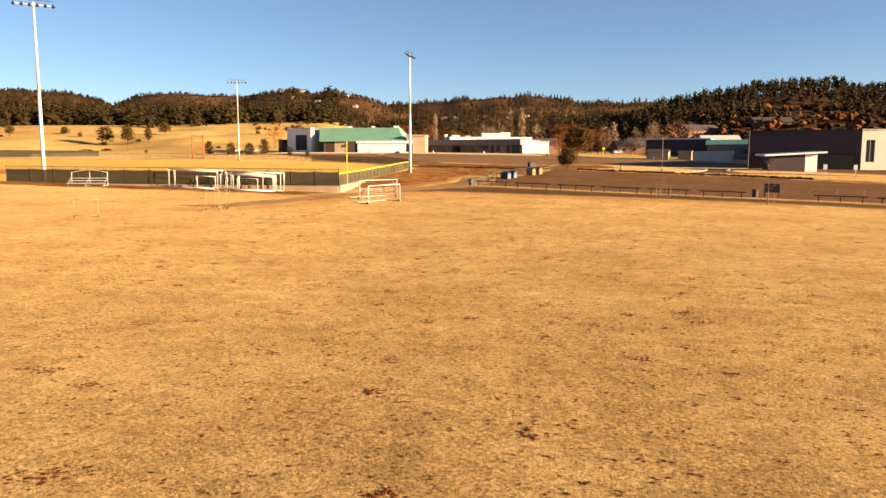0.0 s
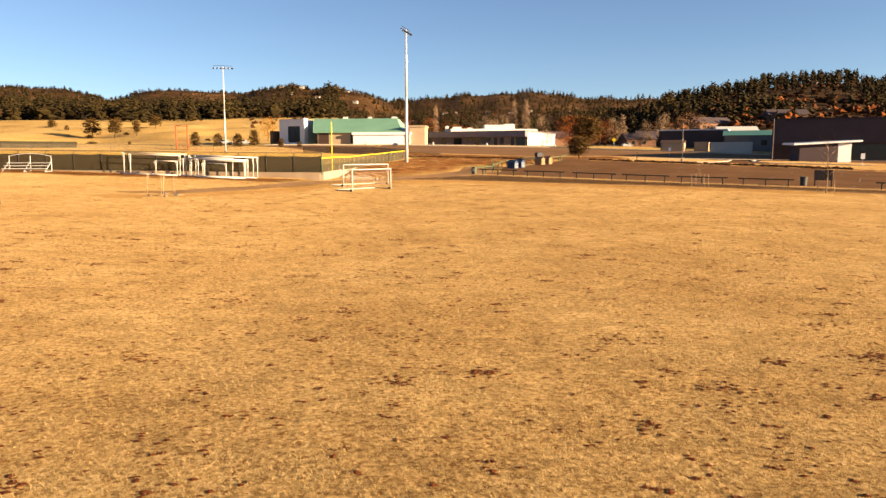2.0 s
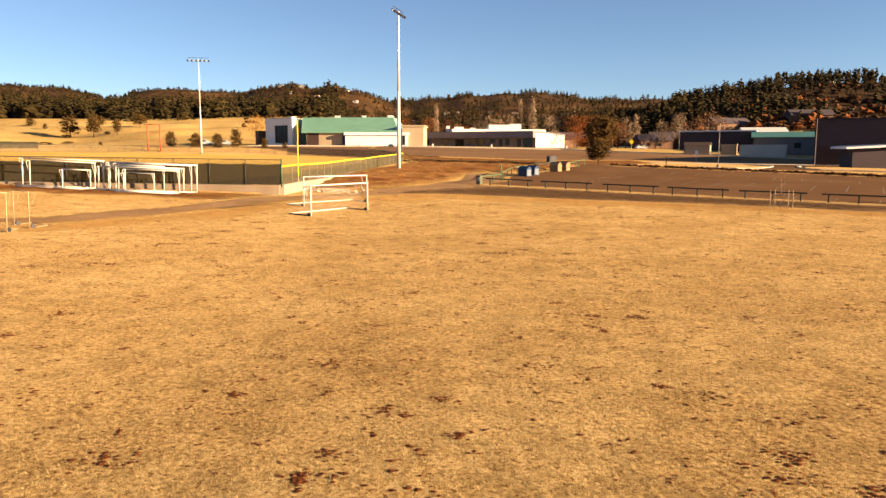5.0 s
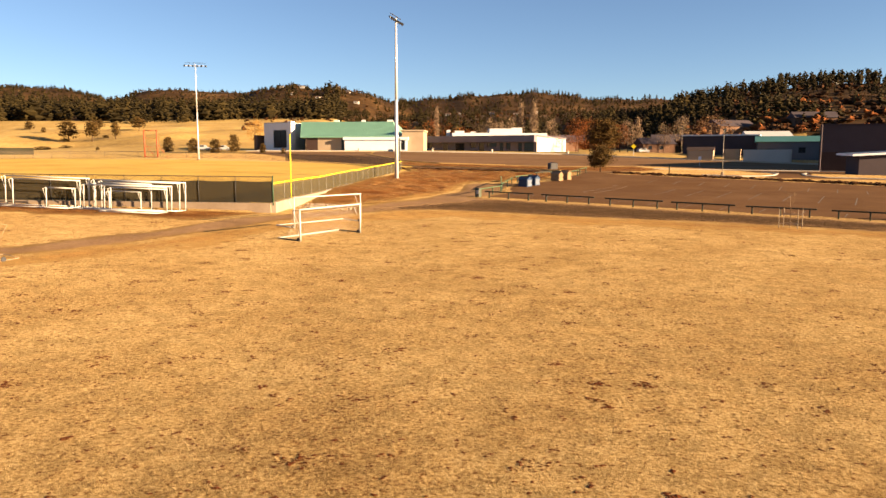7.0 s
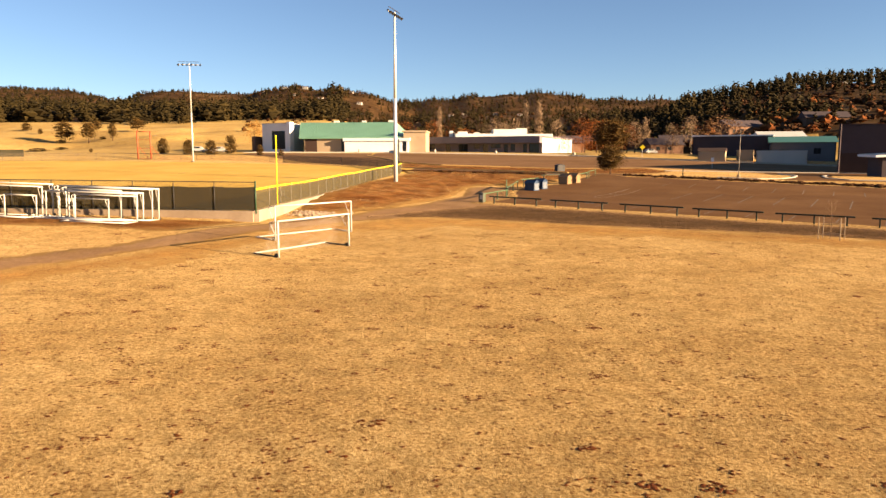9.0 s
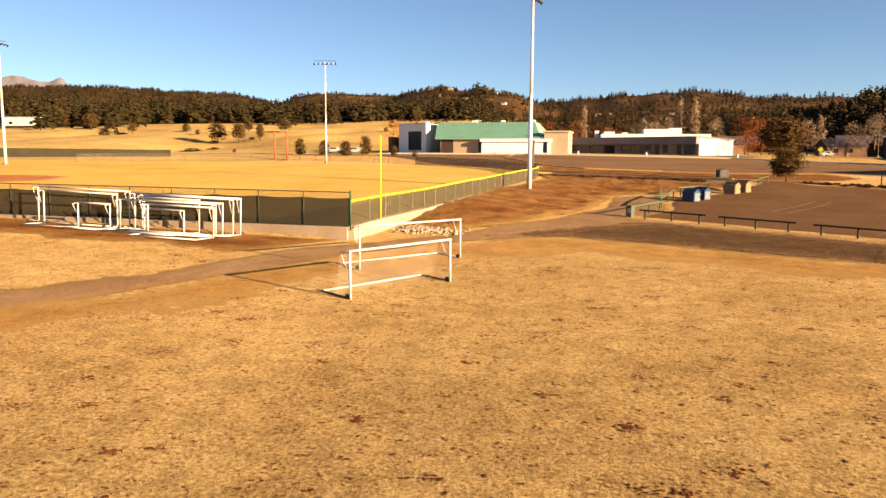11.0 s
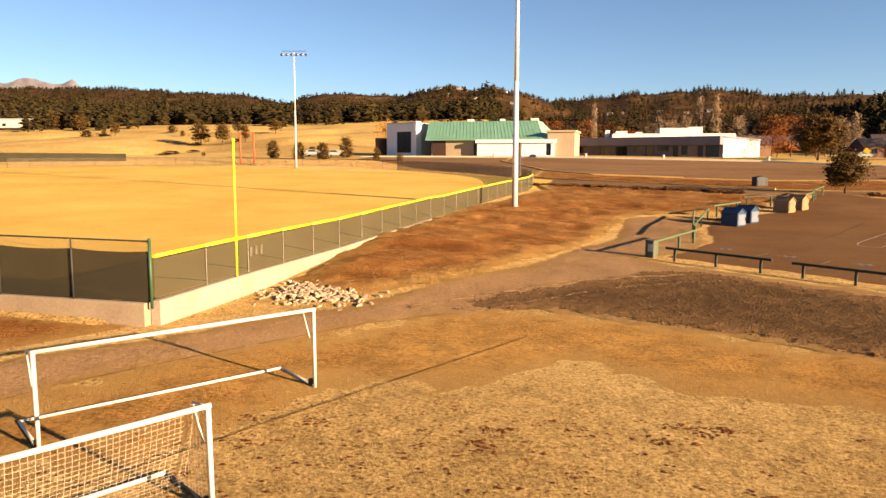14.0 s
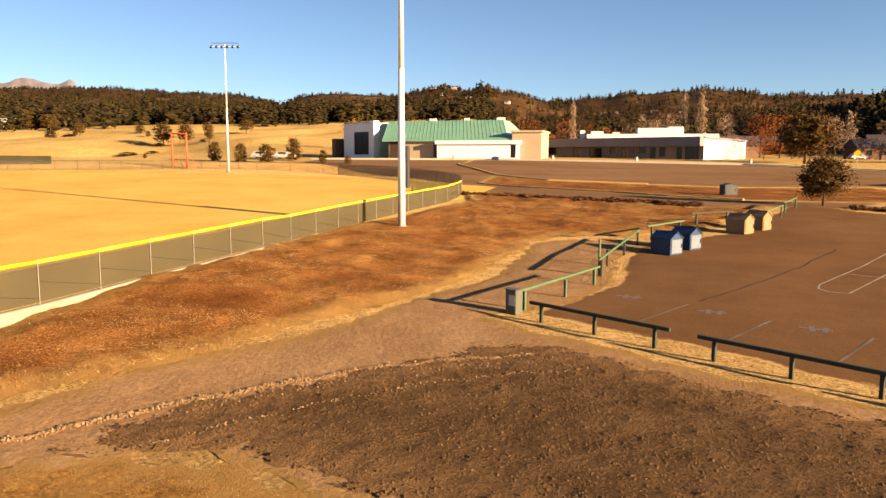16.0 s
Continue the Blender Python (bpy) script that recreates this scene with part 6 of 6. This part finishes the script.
def bin_(x, y, turn, body, front, label, group, w=1.2, d=1.4, h=0.95, gable=0.36):
    """A house-shaped refuse container: gabled body, two lids, end door with latch."""
    t = thing("refuse_container", pose(x, y, gz(x, y), 0, 0, turn), label, "refuse container", group)
    bm = bmesh.new()
    prof_ = [(-w / 2, 0), (w / 2, 0), (w / 2, h), (0, h + gable), (-w / 2, h)]
    a, b = [bm.verts.new((px, -d / 2, pz)) for px, pz in prof_], [bm.verts.new((px, d / 2, pz)) for px, pz in prof_]
    bm.faces.new(a), bm.faces.new(b[::-1])
    for k in range(5):
        bm.faces.new((a[k], b[k], b[(k + 1) % 5], a[(k + 1) % 5]))
    bmesh.ops.recalc_face_normals(bm, faces=bm.faces[:])
    part("body", bm, body, t)
    for s in (-1, 1):
        bm = bmesh.new()
        ang = math.degrees(math.atan2(gable, w / 2))
        box(bm, s * w / 4, 0, h + gable / 2 + 0.04, math.hypot(w / 2, gable) + 0.12, d + 0.14, 0.05, 0.012, 0, 0, s * ang)
        part("lid", bm, body, t)
    part("door", box(bmesh.new(), 0, -d / 2 - 0.02, h * 0.52, w * 0.86, 0.04, h * 0.86, 0.012), front, t, "pale end door")
    part("latch", box(bmesh.new(), w * 0.36, -d / 2 - 0.06, h * 0.55, 0.06, 0.06, 0.26, 0.01), M_DARK, t)
    for sx in (-1, 1):
        part("skid", box(bmesh.new(), sx * w * 0.4, 0, 0.04, 0.1, d * 0.96, 0.08), M_DARK, t)
    return t


bin_(12.0, 136.7, 50, M_BLUE, M_BINDOOR, "dark blue steel refuse container with a paler end door", "refuse containers")
bin_(13.3, 138.6, 50, M_BLUE, M_BINDOOR, "dark blue steel refuse container with a paler end door", "refuse containers")
bin_(17.6, 145.4, 50, M_TANBIN, M_TANBIN, "tan steel refuse container with a pitched lid", "refuse containers")
bin_(19.2, 147.6, 50, M_TANBIN, M_TANBIN, "tan steel refuse container with a pitched lid", "refuse containers")
bin_(-13.2, 236.0, 0, M_BLUE, M_BLUE, "small dark blue grit bin before the gym", "", 1.4, 0.8, 0.5, 0.15)
bin_(21.9, 178.6, 20, M_DARK, M_DARK, "dark steel skip beside the service road", "", 1.5, 1.2, 1.1, 0.15)

# litter bin and notice board by the sapling
bin2 = thing("litter_bin", pose(41.2, 99.4, gz(41.2, 99.4)), "dark round litter bin by the rails", "litter bin")
part("drum", tube(bmesh.new(), (0, 0, 0), (0, 0, 1.0), 0.36, 0.4, 14), M_DARK, bin2)
part("rim", tube(bmesh.new(), (0, 0, 0.98), (0, 0, 1.06), 0.43, 0.43, 14), M_RAILTOP, bin2)
nbd = thing("notice_board", pose(43.2, 99.0, gz(43.2, 99.0), 0, 0, -20), "dark timber notice board on two posts", "notice board")
part("board", box(bmesh.new(), 0, 0, 1.25, 1.9, 0.12, 1.15, 0.02), M_DARK, nbd)
for sx in (-0.85, 0.85):
    part("post", box(bmesh.new(), sx, 0.1, 0.85, 0.12, 0.12, 1.8, 0.01), M_RAILTOP, nbd)


# street lamps and signs
def lamp(x, y, h):
    t = thing("street_lamp", pose(x, y, gz(x, y)), "slim grey street lamp with a box head", "street lamp", "car park lamps")
    part("pole", tube(bmesh.new(), (0, 0, -0.2), (0, 0, h), 0.055, 0.04, 10), M_FPOST, t, smooth=True)
    part("footing", tube(bmesh.new(), (0, 0, -0.1), (0, 0, 0.5), 0.28, 0.26, 12), M_CONCRETE, t)
    part("head", box(bmesh.new(), 0, -0.25, h, 0.45, 0.7, 0.16, 0.03), M_DARK, t)


lamp(47.5, 160.5, 7.6), lamp(60, 292, 8.5), lamp(78, 276, 8.5)


def sign(x, y, h, w, sh, mat, label, diamond=False):
    t = thing("road_sign", pose(x, y, gz(x, y), 0, 0, -15), label, "road sign")
    part("post", tube(bmesh.new(), (0, 0, -0.2), (0, 0, h), 0.04, seg=8), M_STEEL, t)
    part("plate", box(bmesh.new(), 0, -0.06, h - sh / 2, w, 0.03, sh, 0.006, 0, 0, 45 if diamond else 0), mat, t)


sign(77.6, 151.2, 2.3, 0.7, 1.0, M_WHITEWALL, "small white sign on a steel post")
sign(83.4, 150.6, 2.3, 0.7, 1.0, M_WHITEWALL, "small white sign on a steel post")
sign(56.4, 197.0, 2.2, 0.6, 0.8, M_WHITEWALL, "small white sign on a steel post")
sign(50.4, 229.5, 2.8, 0.9, 0.9, M_YELLOW, "yellow diamond warning sign on a post", True)
sign(38.5, 160.0, 1.7, 0.15, 1.7, M_RAILTOP, "dark timber marker post in the verge")
for bx, by in ((-22, 238.0), (-2, 237.6), (14, 236.2), (34, 233.6)):
    bm = bmesh.new()
    tube(bm, (bx, by, gz(bx, by)), (bx, by, gz(bx, by) + 0.8), 0.3, 0.26, 12)
    tagged(part("bollard", bm, M_KERB), "short pale concrete bollard by the footway", "bollard", "footway bollards")

# red-oxide uprights with stay wires beyond the outfield
ra, rb = (-70.0, 212.9), (-66.9, 212.7)
net_frame = thing("batting_net_frame", pose(0, 0, 0), "pair of tall rust-red steel uprights with stays", "net frame")
for (rx_, ry_), sgn in ((ra, -1), (rb, 1)):
    z = gz(rx_, ry_)
    part("upright", tube(bmesh.new(), (rx_, ry_, z - 0.3), (rx_, ry_, z + 6.4), 0.17, seg=10), M_RED, net_frame, smooth=True)
    part("stay", tube(bmesh.new(), (rx_, ry_, z + 3.2), (rx_ + 2.4, ry_, z), 0.04, seg=6), M_RED, net_frame)
part("crossbar", tube(bmesh.new(), (ra[0], ra[1], gz(*ra) + 6.25), (rb[0], rb[1], gz(*rb) + 6.25), 0.09, seg=8), M_RED, net_frame, smooth=True)
for zz in (0.1, 2.4, 4.4):
    part("cable", tube(bmesh.new(), (ra[0], ra[1], gz(*ra) + zz), (rb[0], rb[1], gz(*rb) + zz), 0.03, seg=6), M_RED, net_frame)

# small stand of benches before the fence
stand = thing("bleacher", pose(-43.6, 94.6, gz(-43.6, 94.6), 0, 0, 8), "small weathered aluminium bleacher with hooped rails", "bleacher")
for k in range(3):
    part("bench", box(bmesh.new(), 0, -0.6 + 0.6 * k, 0.35 + 0.3 * k, 4.4, 0.28, 0.06, 0.01), M_STEEL, stand)
for sx in (-2.1, 0, 2.1):
    bm = bmesh.new()
    tube(bm, (sx, -0.9, 0.0), (sx, 1.0, 1.1), 0.035, seg=6), tube(bm, (sx, 1.0, 0), (sx, 1.0, 1.7), 0.035, seg=6), tube(bm, (sx, -0.9, 0.03), (sx, 1.0, 0.03), 0.035, seg=6)
    part("frame", bm, M_STEEL, stand)
bm = bmesh.new()
for k in range(10):
    u0, u1 = -2.1 + 0.42 * k, -2.1 + 0.42 * (k + 1)
    tube(bm, (u0, 1.0, 1.6 + 0.35 * math.cos(u0 / 2.1 * 1.4)), (u1, 1.0, 1.6 + 0.35 * math.cos(u1 / 2.1 * 1.4)), 0.03, seg=6)
part("guard_rail", bm, M_STEEL, stand)

# white vehicles beyond the outfield
M_CAR = material("white_car_paint", [(0.2899, 0.2899, 0.2899), (0.3272, 0.3272, 0.3272)], 0.5, 0.3, fine=5, spec=0.5)


def car(x, y, turn, label, paint):
    t = thing("parked_car", pose(x, y, gz(x, y), 0, 0, turn), label, "car", "parked cars")
    bm = bmesh.new()
    out = [(-2.2, 0.35), (2.2, 0.35), (2.25, 0.8), (1.3, 0.98), (0.7, 1.5), (-1.3, 1.52), (-2.0, 1.0), (-2.25, 0.8)]
    a, b = [bm.verts.new((px, -0.85, pz)) for px, pz in out], [bm.verts.new((px, 0.85, pz)) for px, pz in out]
    bm.faces.new(a), bm.faces.new(b[::-1])
    for k in range(8):
        bm.faces.new((a[k], b[k], b[(k + 1) % 8], a[(k + 1) % 8]))
    bmesh.ops.recalc_face_normals(bm, faces=bm.faces[:])
    bmesh.ops.bevel(bm, geom=bm.edges[:], offset=0.06, segments=2, affect="EDGES")
    part("body", bm, paint, t, smooth=False)
    for s in (-1, 1):
        part("window", box(bmesh.new(), -0.3, s * 0.845, 1.22, 1.7, 0.03, 0.4, 0.01), M_GLASS, t)
        for wx in (-1.4, 1.4):
            w = part("wheel", tube(bmesh.new(), (wx, s * 0.78, 0.33), (wx, s * 0.9, 0.33), 0.33, seg=16), M_DARK, t)
            part("rim", tube(bmesh.new(), (wx, s * 0.9, 0.33), (wx, s * 0.92, 0.33), 0.19, seg=12), M_STEEL, w)


car(-58.5, 236.5, 5, "white parked car beside the junipers", M_CAR), car(-64.5, 238, 5, "white parked car beside the junipers", M_CAR)
car(72, 300, 15, "white parked car by a house", M_CAR)

# riprap at the end of the wall
M_STONE = material("pale_riprap", [(0.202, 0.1384, 0.0883), (0.2842, 0.2057, 0.1384), (0.3516, 0.2693, 0.1945)], 1.5, 0.9, fine=6, vary=0.22, bump=0.02, bump_scale=8)
riprap = thing("riprap", pose(0, 0, 0), "heap of pale broken stones at the wall foot", "stone heap")
shapes = []
for k in range(8):
    bm = bmesh.new()
    bmesh.ops.create_icosphere(bm, subdivisions=1, radius=0.5)
    rs = random.Random(k)
    for v in bm.verts:
        v.co = v.co * rs.uniform(0.6, 1.25)
        v.co.z *= 0.5
    me = bpy.data.meshes.new("stone")
    bm.to_mesh(me)
    bm.free()
    me.materials.append(M_STONE)
    shapes.append(me)
rs = random.Random(5)
for k in range(400):
    u, v = rs.gauss(0, 0.8), rs.gauss(0, 0.5)
    sx, sy = -9.95 + 1.45 * u, 105.3 - 0.2 * u + 1.7 * v
    if sx < fence_x(sy) + 0.4:
        continue
    s = rs.uniform(0.12, 0.30)
    share("stone", shapes[k % 8], riprap, pose(sx, sy, gz(sx, sy) + s * 0.18 + 0.08 * max(0, 1 - math.hypot(u, v)), rs.uniform(-35, 35), rs.uniform(-35, 35), rs.uniform(0, 360)) @ Matrix.Scale(s * 1.25, 4))
# ---- loose matter on the turf ----
M_CLOD = material("dark_clods", [(0.0561, 0.0139, 0.0037), (0.0841, 0.0228, 0.0064), (0.1192, 0.0373, 0.0112)], 3.0, 0.95, fine=6, island=0.3, spec=0.1)
rg = np.random.default_rng(3)


def tri_object(name, T, mat, label, category):
    V = T.reshape(-1, 3)
    me = bpy.data.meshes.new(name)
    n = len(T)
    me.vertices.add(len(V)), me.loops.add(len(V)), me.polygons.add(n)
    me.vertices.foreach_set("co", V.astype(np.float32).ravel())
    me.loops.foreach_set("vertex_index", np.arange(len(V), dtype=np.int32))
    me.polygons.foreach_set("loop_start", np.arange(0, len(V), 3, dtype=np.int32))
    me.polygons.foreach_set("loop_total", np.full(n, 3, np.int32))
    me.update(calc_edges=True)
    me.materials.append(mat)
    return tagged(new(name, me), label, category, kind="stuff")


def on_turf(x, y):
    d = np.minimum(-in_poly(GRAVEL)(x, y), -in_poly(LOT)(x, y))
    return (d > 0.15) & ~((y > 97.5) & (x < fence_x(np.clip(y, 90, 175)) + 0.5)) & (y < 118)


# clods: small heaps of dark crumbs in loose groups
OCT = np.array([(1, 0, 0), (0, 1, 0), (-1, 0, 0), (0, -1, 0), (0, 0, 1), (0, 0, -1)], float)
OCF = np.array([(0, 1, 4), (1, 2, 4), (2, 3, 4), (3, 0, 4), (1, 0, 5), (2, 1, 5), (3, 2, 5), (0, 3, 5)])
K = 7500
cx, cy = rg.normal(0, 17, K), 6 + 88 * rg.random(K) ** 0.9
keep = on_turf(cx, cy)
blocks = []
for x, y in zip(cx[keep], cy[keep]):
    big = rg.random() < 0.05
    m = int(rg.integers(1, 5)) * (9 if big else 1)
    s = rg.uniform(0.03, 0.09) * (2.6 if big else 1)
    o = np.column_stack([x + rg.normal(0, s * 1.3, m), y + rg.normal(0, s, m), np.zeros(m)])
    o[:, 2] = ground_z(o[:, 0], o[:, 1]) + 0.008
    r = rg.uniform(0.012, 0.062, (m, 1, 1)) * np.array([1.3, 1.1, 0.24]) * rg.uniform(0.6, 1.3, (m, 6, 1))
    blocks.append((o[:, None, :] + OCT[None] * r)[:, OCF].reshape(-1, 3, 3))
tri_object("clods", np.concatenate(blocks), M_CLOD, "scattered dark clods and droppings on the turf", "clods")

# loose lumps of old tarmac bedded in the apron
M_LUMP = material("tarmac_lump", [(0.0504, 0.0292, 0.0144), (0.0756, 0.0445, 0.022), (0.1008, 0.0599, 0.0304)], 1.5, 0.95, fine=6, island=0.2, spec=0.02)
K = 95000
lx, ly = rg.uniform(-6, 34, K), rg.uniform(92, 118, K)
inner = in_poly(APRON, 0.25)(lx, ly)
ok = (inner > 0.1) & (rg.random(K) < 0.25 + 0.5 * np.clip(inner / 2.5, 0, 1) + 0.5 * (vnoise(lx, ly, 0.5, 4) - 0.5))
lx, ly = lx[ok], ly[ok]
o = np.column_stack([lx, ly, rough(0.05, 3.2, 7)(lx, ly) + 0.036])
r = rg.uniform(0.02, 0.06, (len(lx), 1, 1)) * np.array([1.3, 1.2, 0.5]) * rg.uniform(0.6, 1.25, (len(lx), 6, 1))
tri_object("tarmac_lumps", (o[:, None, :] + OCT[None] * r)[:, OCF].reshape(-1, 3, 3), M_LUMP, "bedded lumps of broken grey-brown tarmac", "tarmac lumps")

# grass: short dry blades in tufts
M_BLADE = material("dry_grass_blade", [(0.1821, 0.113, 0.0438), (0.3204, 0.2221, 0.096), (0.437, 0.3314, 0.1639)], 0.5, 0.9, fine=30, contrast=0.25, island=0.38, spec=0.1)


def blades(n, x0, x1, y0, y1, h, bias=1.0, mask=on_turf, zf=ground_z, wide=0.09, middle=None):
    x = rg.uniform(x0, x1, n) if middle is None else rg.normal(middle, (x1 - x0) / 4, n)
    y = y0 + (y1 - y0) * rg.random(n) ** bias
    k = mask(x, y)
    x, y = x[k], y[k]
    n = len(x)
    z = zf(x, y)
    a, L = rg.uniform(0, 2 * np.pi, n), h * rg.uniform(0.5, 1.5, n)
    lean = rg.uniform(0.4, 1.8, n) * L
    w = L * wide
    T = np.empty((n, 3, 3))
    T[:, 0] = np.column_stack([x - np.sin(a) * w, y + np.cos(a) * w, z])
    T[:, 1] = np.column_stack([x + np.sin(a) * w, y - np.cos(a) * w, z])
    T[:, 2] = np.column_stack([x + np.cos(a) * lean, y + np.sin(a) * lean, z + L])
    return T


def tufty(x, y):
    """Where the sward stands in tufts: thinned by a fine and a broad unevenness."""
    return on_turf(x, y) & (0.55 * vnoise(x, y, 9.0, 3) + 0.35 * vnoise(x, y, 2.3, 4) + 0.35 * vnoise(x, y, 0.4, 8) > 0.55)


parts_ = [blades(1150000, -16, 16, 9, 104, 0.032, 1.0, tufty, wide=0.075, middle=0.5), blades(320000, -42, 42, 14, 104, 0.042, 1.0, tufty, wide=0.08, middle=0.0)]
tri_object("grass", np.concatenate(parts_), M_BLADE, "short dry golden grass", "grass")
# straw on the dirt bank and along the rails
strawmask = lambda x, y: (in_poly(BANK)(x, y) > 0.2) & (vnoise(x, y, 0.35, 5) + 0.7 * vnoise(x, y, 1.1, 6) + 0.8 * vnoise(x, y, 4.0, 7) > 1.25)
parts_ = [blades(420000, -14, 24, 104, 170, 0.05, 1.0, strawmask, lambda x, y: rough(0.14, 0.9, 4)(x, y) + 0.08, 0.13), blades(16000, 4, 50, 92, 121, 0.07, 1.0, lambda x, y: np.abs(y - rail_y(x)) < 1.1),
          blades(2500, 6.8, 9.6, 126, 134, 0.08, 1.0, lambda x, y: np.abs(x - 8.3 - (y - 130) * 0.1) < 0.9)]
tri_object("straw", np.concatenate(parts_), M_BLADE, "tufts of dry straw on bare ground", "straw")
